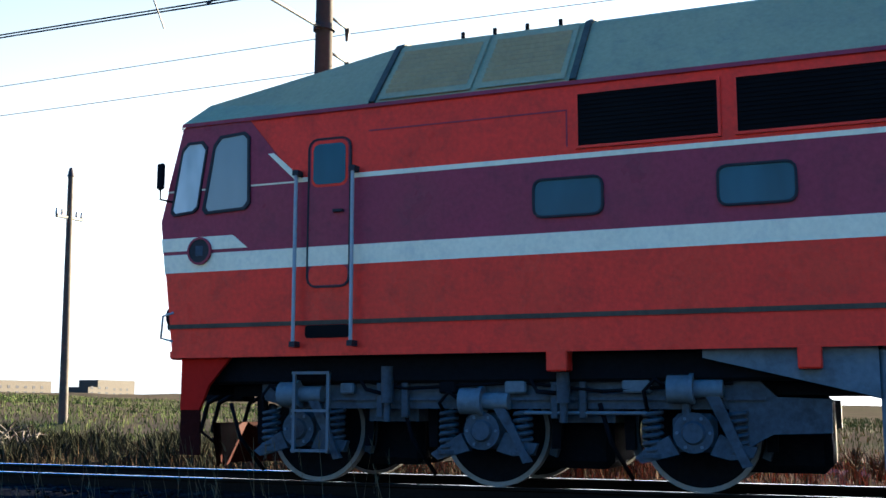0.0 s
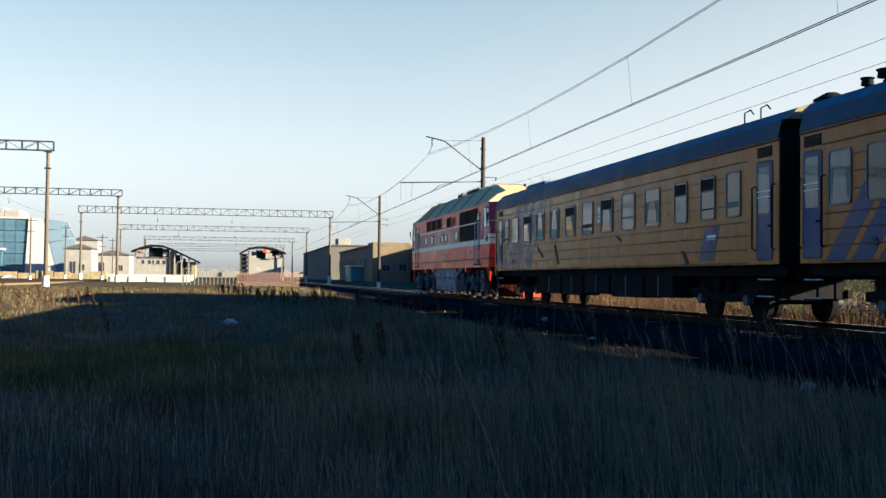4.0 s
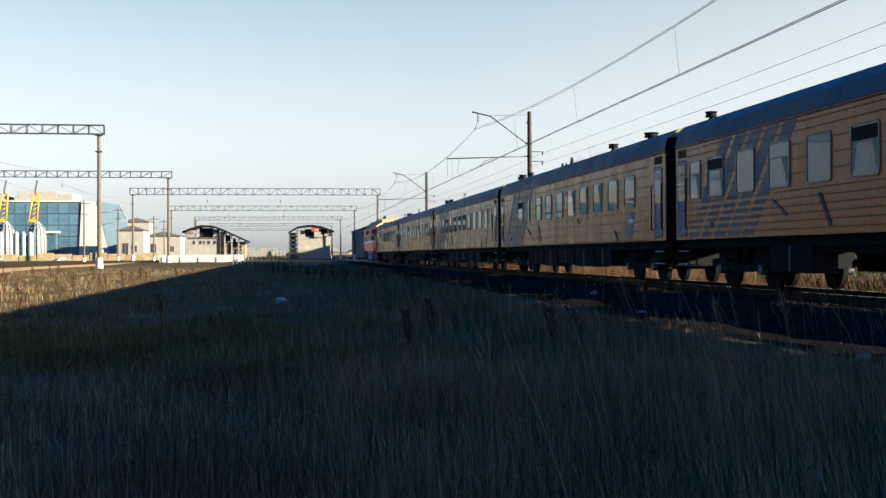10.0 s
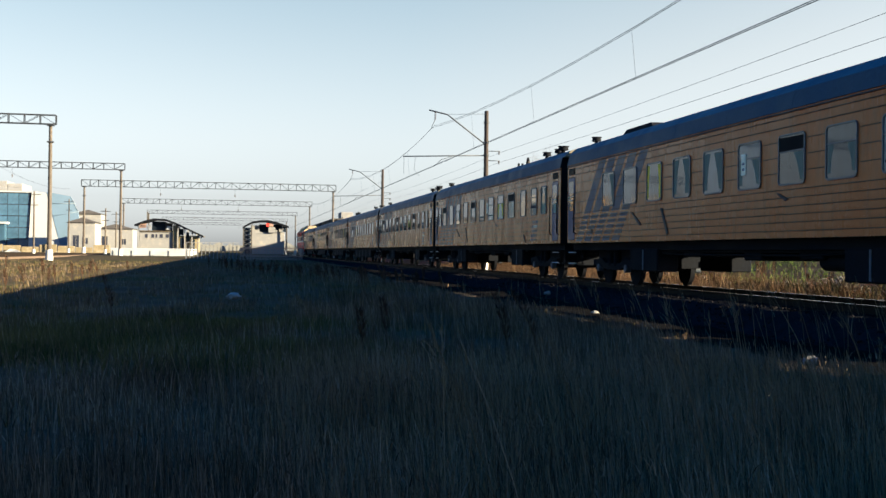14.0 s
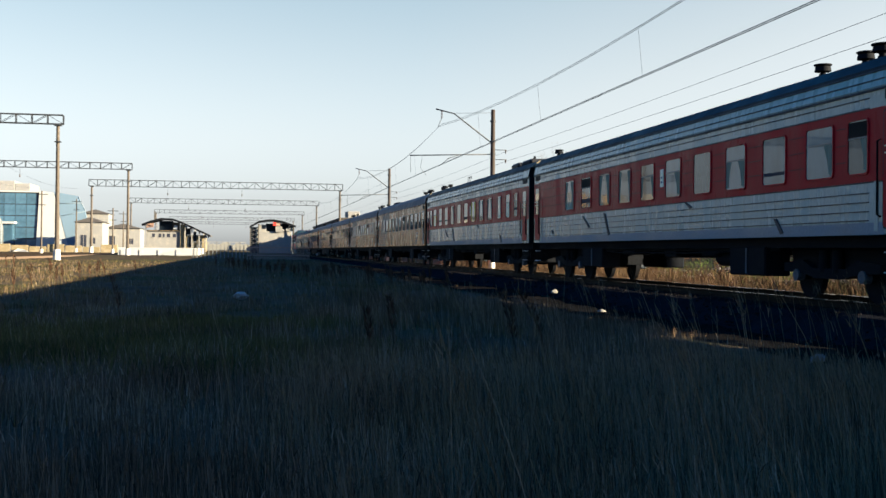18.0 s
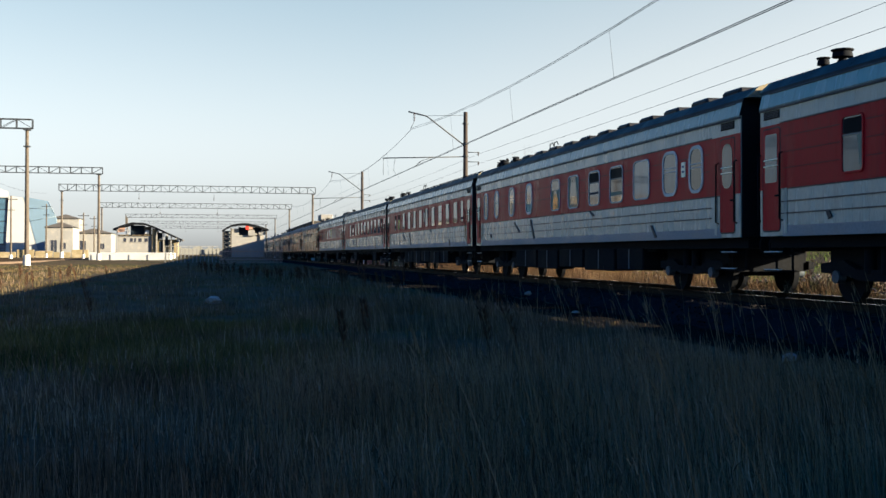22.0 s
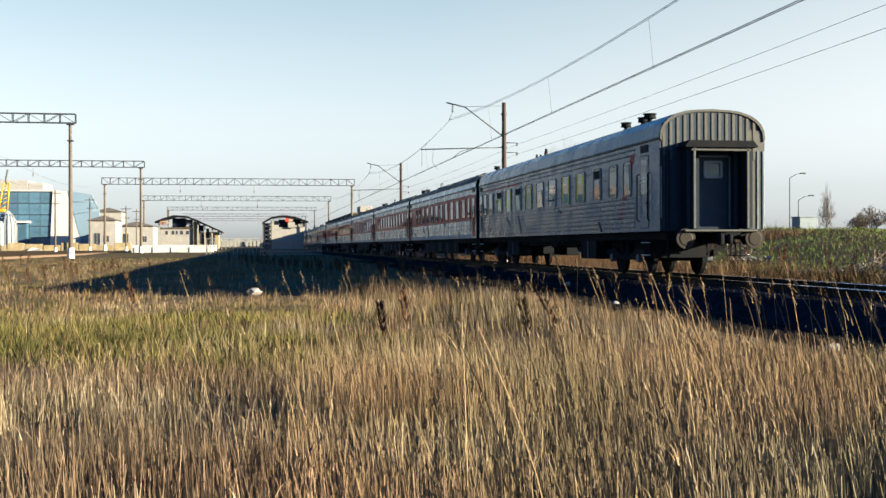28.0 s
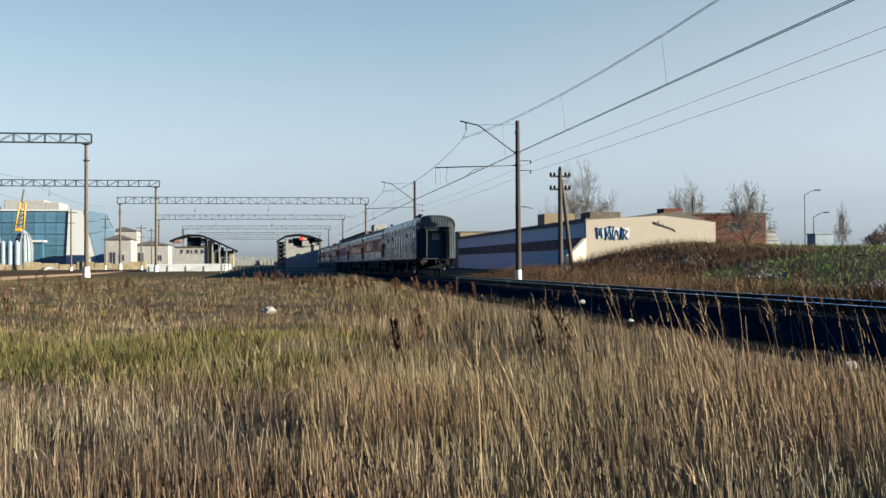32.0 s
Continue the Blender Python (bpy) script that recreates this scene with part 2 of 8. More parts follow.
M_BLACK = surf("black_iron", (0.0052, 0.0065, 0.0095), 0.85, var=0.4, dirt=(0.009, 0.009, 0.0105), dirt_amount=0.5, spec=0.04)
M_GRILLE = surf("grille_black", (0.003, 0.003, 0.004), 0.8, var=0.3, spec=0.1)
M_LADDER = surf("ladder_grey", (0.1056, 0.1296, 0.1584), 0.5, var=0.2)
# one plough red in two tones: sunlit half bright, shaded parts dark
M_PLOUGH_SUNLIT = surf("plough_red_sunlit", (0.15, 0.022, 0.014), 0.8, spec=0.03, var=0.25, dirt=(0.05, 0.02, 0.016), dirt_amount=0.4)
M_PLOUGH_SHADED = surf("plough_red_shaded", (0.03, 0.006, 0.005), 0.85, spec=0.03, var=0.3, dirt=(0.01, 0.008, 0.008), dirt_amount=0.6)
# navy tone that carries the shade on the last car's end
M_ENDSHADE = surf("end_wall_shade", (0.0112, 0.0208, 0.0368), 0.6, var=0.25, dirt=(0.03, 0.035, 0.04), dirt_amount=0.4, spec=0.1)
M_APRON = surf("end_sheet", (0.0270, 0.0319, 0.0352), 0.6, var=0.25, dirt=(0.0338, 0.0342, 0.0320), dirt_amount=0.45)
M_HANDRAIL = surf("handrail_grey", (0.31, 0.3224, 0.341), 0.4, var=0.15)
M_RUBBER = surf("rubber_seal", (0.02, 0.02, 0.025), 0.6, var=0.2)
M_TYRE = surf("white_tyre", (0.2, 0.2, 0.2), 0.5, var=0.25, dirt=(0.2, 0.18, 0.16), dirt_amount=0.7)
# two orange tones: this for the first two cars, next for the rest
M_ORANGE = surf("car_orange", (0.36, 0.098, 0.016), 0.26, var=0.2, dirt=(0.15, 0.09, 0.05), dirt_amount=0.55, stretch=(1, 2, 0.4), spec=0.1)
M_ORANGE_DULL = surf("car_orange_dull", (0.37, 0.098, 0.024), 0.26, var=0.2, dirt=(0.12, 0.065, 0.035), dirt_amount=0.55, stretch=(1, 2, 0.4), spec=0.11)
M_STRIPE_BLUE = surf("stripe_blue", (0.006, 0.036, 0.11), 0.3, var=0.2, dirt=(0.05, 0.05, 0.06), dirt_amount=0.35, spec=0.1)
M_ROOF_BLUE = surf("roof_blue", (0.0247, 0.0486, 0.0775), 0.55, var=0.22, dirt=(0.0508, 0.0675, 0.0938), dirt_amount=0.35, spec=0.06)
M_CAR_RED = surf("car_red", (0.31, 0.0075, 0.015), 0.34, var=0.18, dirt=(0.1, 0.02, 0.025), dirt_amount=0.4, stretch=(1, 2, 0.4), spec=0.03)
M_CAR_GREY = surf("car_grey", (0.185, 0.232, 0.228), 0.26, var=0.16, dirt=(0.1, 0.105, 0.11), dirt_amount=0.5, stretch=(1, 2, 0.4), spec=0.28)
M_CAR_DARK = surf("car_dark_grey", (0.13, 0.15, 0.18), 0.5, var=0.2)
M_ROOF_DARK = surf("roof_dark", (0.015, 0.016, 0.019), 0.55, var=0.25, dirt=(0.024, 0.03, 0.04), dirt_amount=0.5, spec=0.04)
M_FRAME = surf("window_frame", (0.0814, 0.0886, 0.0960), 0.4, var=0.15)
M_CONCRETE = surf("concrete", (0.0465, 0.0405, 0.0360), 0.85, var=0.2, dirt=(0.1125, 0.0975, 0.0825), dirt_amount=0.5)
M_WHITEWASH = surf("whitewash", (0.357, 0.357, 0.3451), 0.8, var=0.08)
M_GALV = surf("weathered_steel", (0.0158, 0.0200, 0.0271), 0.6, metal=0.1, var=0.3, dirt=(0.0330, 0.0243, 0.0207), dirt_amount=0.5)
M_WIRE = surf("copper_wire", (0.02, 0.026, 0.036), 0.6, metal=0.0, var=0.1, bump=0)
M_INSUL = surf("insulator_glaze", (0.03, 0.022, 0.02), 0.25, var=0.1)
M_RAIL = surf("rail_rust", (0.0099, 0.0079, 0.0069), 0.7, var=0.3, spec=0.02)
M_RAILTOP = surf("rail_polished", (0.6, 0.6, 0.62), 0.22, metal=1.0, var=0.1, bump=0.02)
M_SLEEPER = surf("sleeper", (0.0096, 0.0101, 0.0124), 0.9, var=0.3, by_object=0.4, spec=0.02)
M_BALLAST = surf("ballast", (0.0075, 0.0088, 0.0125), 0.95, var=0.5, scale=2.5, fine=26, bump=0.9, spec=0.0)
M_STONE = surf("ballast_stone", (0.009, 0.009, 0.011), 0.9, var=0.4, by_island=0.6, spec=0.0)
M_TRACKSIDE = surf("trackside_ground", (0.006, 0.0062, 0.007), 0.95, var=0.5, scale=1.5, fine=22, bump=0.8, spec=0.0)
M_RUBBLE = surf("pale_rubble", (0.1, 0.097, 0.09), 0.9, var=0.3, by_island=0.4)
M_BARK = surf("grey_bark", (0.045, 0.037, 0.03), 0.9, var=0.3)
M_POLE = surf("tarred_timber", (0.03, 0.026, 0.024), 0.9, var=0.3)
M_TWIG = surf("bare_twigs", (0.0800, 0.0688, 0.0592), 0.9, var=0.3)
M_CREAM = surf("cream_plaster", (0.135, 0.14, 0.148), 0.85, var=0.1, scale=0.4, dirt=(0.3, 0.28, 0.23), dirt_amount=0.35)
M_GABLE = surf("painted_gable", (0.1763, 0.1640, 0.1480), 0.85, var=0.12, scale=0.4, dirt=(0.1640, 0.1280, 0.0800), dirt_amount=0.35)
M_WAREHOUSE = surf("white_cladding", (0.22, 0.265, 0.32), 0.8, var=0.1, scale=0.3, dirt=(0.24, 0.27, 0.3), dirt_amount=0.4)
M_DKBAND = surf("dark_glazing", (0.018, 0.022, 0.036), 0.6, var=0.3, spec=0.06)
M_MAST = surf("mast_concrete", (0.0248, 0.0205, 0.0204), 0.9, var=0.25, dirt=(0.0248, 0.0186, 0.0170), dirt_amount=0.5)
M_BITUMEN = surf("bitumen_roof", (0.045, 0.0425, 0.04), 0.9, var=0.25)
M_BRICK_RED = surf("red_brick", (0.045, 0.017, 0.0125), 0.9, var=0.25, scale=0.8, fine=6)
M_BRICK_TAN = surf("tan_brick", (0.1040, 0.0851, 0.0583), 0.9, var=0.2, scale=0.6, fine=6)
M_DARKWALL = surf("dark_wall", (0.0644, 0.0654, 0.0665), 0.85, var=0.2, scale=0.5)
M_BLUEGLASS = surf("blue_glass", (0.034, 0.076, 0.125), 0.15, var=0.3, scale=0.12, fine=1.5, bump=0, by_object=0.5, spec=0.6)
M_PALEBLUE = surf("pale_blue_panel", (0.0849, 0.1333, 0.1939), 0.35, var=0.08, scale=0.2)
M_CLADWHITE = surf("white_panel", (0.2283, 0.2438, 0.2652), 0.5, var=0.05, scale=0.2)
M_YELLOW = surf("crane_yellow", (0.3, 0.162, 0.012), 0.5, var=0.15)
M_YELLOWWALL = surf("yellow_wall", (0.13, 0.11, 0.07), 0.9, var=0.25, scale=0.3, dirt=(0.25, 0.22, 0.17), dirt_amount=0.7)
M_PINK = surf("pink_paint", (0.2016, 0.1344, 0.1142), 0.7, var=0.15)
M_SIGNRED = surf("sign_red", (0.3, 0.025, 0.02), 0.5, var=0.1)
M_TEAL = surf("teal_paint", (0.025, 0.12, 0.17), 0.5, var=0.2)
M_GREENPAINT = surf("green_paint", (0.14, 0.32, 0.2), 0.5, var=0.2)
M_PAPER = surf("white_plastic", (0.42, 0.4, 0.37), 0.5, var=0.08)
M_LITTER = surf("thin_plastic", (0.13, 0.13, 0.13), 0.5, var=0.2, scale=4.0)
M_CURTAIN_Y = surf("yellow_curtain", (0.75, 0.5, 0.05), 0.8, var=0.15)
M_SLEEVE = surf("gangway_rubber", (0.009, 0.015, 0.025), 0.8, var=0.3, spec=0.05)
# distance haze is put into this pale grey
M_FARHAZE = surf("far_trees", (0.12, 0.125, 0.125), 0.95, var=0.2, scale=0.05)


def glass(name, lo, hi, spec=0.45):
    """Window glass: the tone behind it, painted for blinds and for sky mirrored or seen through, differs from pane to
    pane; the face mirrors the sky.
    """
    m = bpy.data.materials.new(name)
    m.use_nodes = True
    nt = m.node_tree
    b = nt.nodes["Principled BSDF"]
    o = nt.nodes.new("ShaderNodeObjectInfo")
    r = nt.nodes.new("ShaderNodeValToRGB")
    r.color_ramp.elements[0].color, r.color_ramp.elements[1].color = (*lo, 1), (*hi, 1)
    tc = nt.nodes.new("ShaderNodeTexCoord")
    mp = nt.nodes.new("ShaderNodeMapping")
    mp.inputs["Scale"].default_value = (1, 2.2, 0.9)
    n = node(nt, "ShaderNodeTexNoise", Scale=1.3, Detail=2.0)
    nt.links.new(tc.outputs["Object"], mp.inputs[0])
    nt.links.new(mp.outputs[0], n.inputs["Vector"])
    a = nt.nodes.new("ShaderNodeMath")
    a.operation = "MULTIPLY"
    nt.links.new(o.outputs["Random"], a.inputs[0])
    nt.links.new(n.outputs[0], a.inputs[1])
    a2 = nt.nodes.new("ShaderNodeMath")
    a2.operation = "MULTIPLY"
    a2.inputs[1].default_value = 1.9
    nt.links.new(a.outputs[0], a2.inputs[0])
    nt.links.new(a2.outputs[0], r.inputs[0])
    nt.links.new(r.outputs[0], b.inputs["Base Color"])
    b.inputs["Roughness"].default_value = 0.04
    b.inputs["Specular IOR Level"].default_value = spec
    b.inputs["Coat Weight"].default_value = 0.05
    b.inputs["Coat Roughness"].default_value = 0.02
    return m


M_GLASS = glass("window_glass", (0.005, 0.013, 0.017), (0.055, 0.105, 0.12), 0.25)
M_LOCOGLASS = glass("cab_glass", (0.01, 0.05, 0.07), (0.03, 0.13, 0.18), 0.15)
M_SCREEN = glass("windscreen_glass", (0.004, 0.008, 0.008), (0.016, 0.024, 0.024), 0.3)
# pale tone paints the bright sky that shows through the cab
M_CABGLASS = glass("pale_cab_glass", (0.16, 0.2, 0.21), (0.62, 0.64, 0.62))


def straw(name, stops, rough=0.85, drift=False):
    """Dry grass: a tone for each blade, between the stops, darker and warmer in drifts over the field."""
    m = bpy.data.materials.new(name)
    m.use_nodes = True
    nt = m.node_tree
    b = nt.nodes["Principled BSDF"]
    g = nt.nodes.new("ShaderNodeNewGeometry")
    r = nt.nodes.new("ShaderNodeValToRGB")
    el = r.color_ramp.elements
    for i, (p, c) in enumerate(stops):
        e = el[i] if i < 2 else el.new(p)
        e.position = p
        e.color = (*c, 1)
    tc = nt.nodes.new("ShaderNodeTexCoord")
    n = node(nt, "ShaderNodeTexNoise", Scale=0.45, Detail=3.0)
    nt.links.new(tc.outputs["Object"], n.inputs["Vector"])
    mix = nt.nodes.new("ShaderNodeMath")
    mix.operation = "MULTIPLY_ADD"
    mix.inputs[1].default_value = 0.85
    sub = nt.nodes.new("ShaderNodeMath")
    sub.operation = "MULTIPLY_ADD"
    sub.inputs[1].default_value, sub.inputs[2].default_value = 1.3, -0.56
    nt.links.new(n.outputs[0], sub.inputs[0])
    nt.links.new(g.outputs["Random Per Island"], mix.inputs[0])
    nt.links.new(sub.outputs[0], mix.inputs[2])
    nt.links.new(mix.outputs[0], r.inputs[0])
    nt.links.new(r.outputs[0], b.inputs["Base Color"])
    if drift:
        # russet drifts beside cooler, greener ones
        n2 = node(nt, "ShaderNodeTexNoise", Scale=0.33, Detail=2.0)
        nt.links.new(tc.outputs["Object"], n2.inputs["Vector"])
        r2 = nt.nodes.new("ShaderNodeValToRGB")
        r2.color_ramp.elements[0].position, r2.color_ramp.elements[1].position = 0.36, 0.62
        r2.color_ramp.elements[0].color, r2.color_ramp.elements[1].color = (1.02, 1.02, 0.86, 1), (1.16, 0.93, 0.76, 1)
        mul = nt.nodes.new("ShaderNodeMix")
        mul.data_type, mul.blend_type = "RGBA", "MULTIPLY"
        mul.inputs[0].default_value = 1.0
        nt.links.new(n2.outputs[0], r2.inputs[0])
        nt.links.new(r.outputs[0], mul.inputs[6])
        nt.links.new(r2.outputs[0], mul.inputs[7])
        nt.links.new(mul.outputs[2], b.inputs["Base Color"])
    b.inputs["Roughness"].default_value = rough
    b.inputs["Specular IOR Level"].default_value = 0.03
    return m


M_STRAW = straw("dry_grass", [(0.0, (0.0100, 0.0096, 0.0099)), (1.0, (0.1739, 0.1603, 0.1472)), (0.35, (0.0407, 0.0345, 0.0296)), (0.7, (0.0894, 0.0765, 0.0652))], drift=True)
# near-black blue: the shade between the stems is put into this colour
M_UNDER = straw("shaded_undergrowth", [(0.0, (0.0029, 0.0050, 0.0068)), (1.0, (0.0216, 0.0281, 0.0271))])
M_TURF = straw("short_turf", [(0.0, (0.0202, 0.0237, 0.0080)), (1.0, (0.1001, 0.0777, 0.0379)), (0.3, (0.0399, 0.0394, 0.0148)), (0.55, (0.0668, 0.0525, 0.0252))])
M_GREEN = straw("green_turf", [(0.0, (0.0198, 0.0268, 0.0094)), (1.0, (0.0765, 0.0672, 0.0251))])
M_STALK = straw("tall_stalk", [(0.0, (0.0552, 0.0448, 0.0297)), (1.0, (0.1380, 0.1251, 0.0985))], drift=True)
M_RUSSET = straw("russet_weed", [(0.0, (0.0118, 0.0084, 0.0067)), (1.0, (0.0803, 0.0515, 0.0288))])
M_WEED = straw("brown_weed", [(0.0, (0.016, 0.0104, 0.008)), (1.0, (0.056, 0.032, 0.02))])


def ground_material():
    m = surf("ground", (0.05, 0.041, 0.03), 0.95, var=0.45, scale=0.5, fine=7.0, bump=0.6, spec=0.0)
    nt = m.node_tree
    b = nt.nodes["Principled BSDF"]
    old = b.inputs["Base Color"].links[0].from_socket
    tc = nt.nodes.new("ShaderNodeTexCoord")
    n = node(nt, "ShaderNodeTexNoise", Scale=0.13, Detail=5.0, Roughness=0.65)
    nt.links.new(tc.outputs["Object"], n.inputs["Vector"])
    r = nt.nodes.new("ShaderNodeValToRGB")
    r.color_ramp.elements[0].position, r.color_ramp.elements[1].position = 0.5, 0.62
    nt.links.new(n.outputs[0], r.inputs[0])
    mx = nt.nodes.new("ShaderNodeMix")
    mx.data_type = "RGBA"
    nt.links.new(r.outputs[0], mx.inputs[0])
    nt.links.new(old, mx.inputs[6])
    mx.inputs[7].default_value = (0.034, 0.037, 0.02, 1)
    nt.links.new(mx.outputs[2], b.inputs["Base Color"])
    return m


M_GROUND = ground_material()

# ---------------------------------------------------------------- the train
TRACK_X = 12.21
# where the coupling behind the locomotive is, along the track
COUPLING = [(0.0, -13.96), (0.2, -10.74), (0.4, -7.46), (0.7, -3.07), (1.0, 1.25), (1.5, 8.49), (2.0, 15.57), (3.0, 29.85), (4.0, 44.22), (6.0, 72.0), (8.0, 99.5), (9.0, 113.4), (11.0, 141.1), (13.0, 168.6), (16.0, 209.3), (19.0, 249.9), (23.0, 304.0), (25.5, 337.9), (28.0, 371.65), (30.0, 398.4), (32.0, 425.1)]
CAR_PITCH = 24.54
MOVING = []      # (thing, metres ahead of the coupling)
WHEELS = []      # (wheelset, wheel radius)


def nose_y(z):
    """How far ahead of the coupling the locomotive's front face is at a height."""
    return 21.77 + 0.22 * (z - 1.45) / 1.61 if z < 3.06 else 21.99 - 0.3 * (z - 3.06) / 1.17


LOCO_MID = 11.5
HALF = 1.5


def plan_at(z, eps=0.0, cut=None):
    """The outline of the locomotive's body at a height, as one loop; cut keeps the cab at one end."""
    f = nose_y(z) + eps
    w = HALF + eps
    front = [(-w, f - 0.02), (-w + 0.35, f + 0.2), (w - 0.35, f + 0.2), (w, f - 0.02)]
    rear = [(-x, 2 * LOCO_MID - y) for x, y in front]
    return front, rear


def loop_strip(z0, z1, eps):
    """A band round the whole body between two heights."""
    g = Geo()
    levels = [z0] + ([3.06] if z0 < 3.06 < z1 else []) + [z1]
    for a, b in zip(levels, levels[1:]):
        la = [p for side in plan_at(a, eps) for p in side]
        lb = [p for side in plan_at(b, eps) for p in side]
        n = len(la)
        for i in range(n):
            j = (i + 1) % n
            g.face([(*la[j], a), (*la[i], a), (*lb[i], b), (*lb[j], b)])
    return g


def cab_patch(end, z0, z1, back0, back1, eps):
    """Paint over one cab: its front face and its sides back to a slanting edge."""
    g = Geo()
    levels = [z0] + ([3.06] if z0 < 3.06 < z1 else []) + [z1]

    def row(z):
        t = (z - z0) / (z1 - z0)
        back = back0 + (back1 - back0) * t
        front, _ = plan_at(z, eps)
        r = [(-HALF - eps, back)] + front + [(HALF + eps, back)]
        return r if end > 0 else [(-x, 2 * LOCO_MID - y) for x, y in r]
    for a, b in zip(levels, levels[1:]):
        la, lb = row(a), row(b)
        for i in range(len(la) - 1):
            g.face([(*la[i + 1], a), (*la[i], a), (*lb[i], b), (*lb[i + 1], b)])
    return g


def build_loco():
    loco = thing("diesel_locomotive", "red and maroon diesel locomotive with white bands and a grey roof", "locomotive")
    # body shell
    g = loop_strip(1.45, 4.23, 0.0)
    for z, flip in ((1.45, True), (4.23, False)):
        f, r = plan_at(z)
        loop = [(*p, z) for p in f + r]
        g.face(loop if flip else loop[::-1])
    body = part("body", g, M_LOCO_RED, loco, "red painted steel body")
    part("maroon_band", loop_strip(2.645, 3.415, 0.004), M_LOCO_MAROON, body, "maroon paint band")
    part("white_band", loop_strip(2.43, 2.65, 0.008), M_WHITE, body, "broad white paint band")
    part("thin_band", loop_strip(3.41, 3.465, 0.008), M_WHITE, body, "thin white paint line")
    part("moulding", loop_strip(1.765, 1.815, 0.022), M_SEAM, body, "dark grey steel moulding")
    part("gutter", loop_strip(4.2, 4.245, 0.03), M_LOCO_MAROON, body)
    part("sill", loop_strip(1.42, 1.5, 0.018), M_LOCO_RED, body)
    for end in (1, -1):
        part("cab_paint", cab_patch(end, 3.43, 4.2, 20.1, 20.75, 0.011), M_LOCO_MAROON, body, "maroon cab paint")
        part("cab_band", cab_patch(end, 2.69, 2.85, 20.75, 20.95, 0.012), M_WHITE, body, "short white band with a slanted end")

    def m(y):
        """The same place at the rear end."""
        return 2 * LOCO_MID - y

    for side in (-1, 1):
        x0 = side * HALF
        for end in (1, -1):
            def q(pts):
                return pts if end > 0 else [(m(y), z) for y, z in pts]
            # slanted white line over the door
            part("slanted_line", Geo().plate(q([(20.42, 3.78), (20.5, 3.78), (20.12, 3.43), (20.02, 3.43)]), x0, side * (HALF + 0.016)), M_WHITE, body)
            # cab side windows
            for k, pts in enumerate(([(21.8, 3.19), (21.68, 3.9), (21.6, 3.98), (21.42, 3.98), (21.36, 3.9), (21.46, 3.22), (21.52, 3.17), (21.76, 3.15)],
                                     [(21.34, 3.2), (21.22, 3.92), (21.14, 4.02), (20.84, 4.04), (20.78, 3.98), (20.76, 3.24), (20.82, 3.17), (21.3, 3.15)])):
                cy = sum(p[0] for p in pts) / 8
                cz = sum(p[1] for p in pts) / 8
                out = [(cy + (y - cy) * 1.14, cz + (z - cz) * 1.08) for y, z in pts]
                w = part("cab_window", Geo().plate(q(pts), x0, side * (HALF + 0.018)), M_CABGLASS, loco, "rounded cab side window, see-through sky painted pale")
                part("window_seal", Geo().ring(q(out), q(pts), x0, side * (HALF + 0.03)), M_RUBBER, w)
            # cab door
            y0, y1 = 19.43, 19.94
            d = part("cab_door", Geo().plate(q(rrect(y0, y1, 2.2, 3.88, 0.1)), x0, side * (HALF + 0.017)), M_LOCO_MAROON, loco, "narrow maroon cab door")
            part("door_seal", Geo().ring(q(rrect(y0 - 0.02, y1 + 0.02, 2.18, 3.9, 0.12)), q(rrect(y0, y1, 2.2, 3.88, 0.1)), x0, side * (HALF + 0.026)), M_RUBBER, d)
            part("door_top", Geo().plate(q(rrect(y0 + 0.02, y1 - 0.02, 3.33, 3.87, 0.09)), x0, side * (HALF + 0.02)), M_LOCO_RED, d)
            part("door_band", Geo().plate(q([(y0, 2.43), (y1, 2.43), (y1, 2.65), (y0, 2.65)]), x0, side * (HALF + 0.021)), M_WHITE, d)
            part("door_foot", Geo().plate(q(rrect(y0 + 0.01, y1 - 0.01, 2.21, 2.43, 0.08)), x0, side * (HALF + 0.0205)), M_LOCO_RED, d)
            part("door_window", Geo().plate(q(rrect(y0 + 0.05, y1 - 0.05, 3.36, 3.83, 0.07)), x0, side * (HALF + 0.026)), M_LOCOGLASS, d, "door window")
            part("door_handle", Geo().box(min(x0, side * 1.56), max(x0, side * 1.56), *(sorted((q([(19.5, 0)])[0][0], q([(19.62, 0)])[0][0]))), 3.03, 3.06), M_RUBBER, d)
            # no hollow here: the recess shade is the plate's black colour
            part("step_recess", Geo().plate(q(rrect(y0 - 0.02, y1 + 0.02, 1.62, 1.76, 0.03)), x0, side * (HALF + 0.026)), M_GRILLE, loco, "flat plate painted black as a foot recess")
            for yy in (20.07, 19.35):
                yy = q([(yy, 0)])[0][0]
                h = part("handrail", Geo().cyl((side * 1.6, yy, 1.55), (side * 1.6, yy, 3.5), 0.022, seg=8), M_HANDRAIL, loco, "long grey steel handrail")
                for z in (1.55, 3.5):
                    part("rail_bracket", Geo().box(min(x0, side * 1.63), max(x0, side * 1.63), yy - 0.035, yy + 0.035, z - 0.03, z + 0.03), M_RUBBER, h)
            # round badge with a plain ring
            yy = q([(21.4, 0)])[0][0]
            b = part("badge", Geo().cyl((x0, yy, 2.68), (side * 1.53, yy, 2.68), 0.15, seg=20), M_RUBBER, loco, "round dark badge")
            part("badge_ring", Geo().ring([(yy + 0.165 * math.cos(t), 2.68 + 0.165 * math.sin(t)) for t in [k * math.pi / 12 for k in range(24)]], [(yy + 0.14 * math.cos(t), 2.68 + 0.14 * math.sin(t)) for t in [k * math.pi / 12 for k in range(24)]], x0, side * 1.54), M_LOCO_MAROON, b)
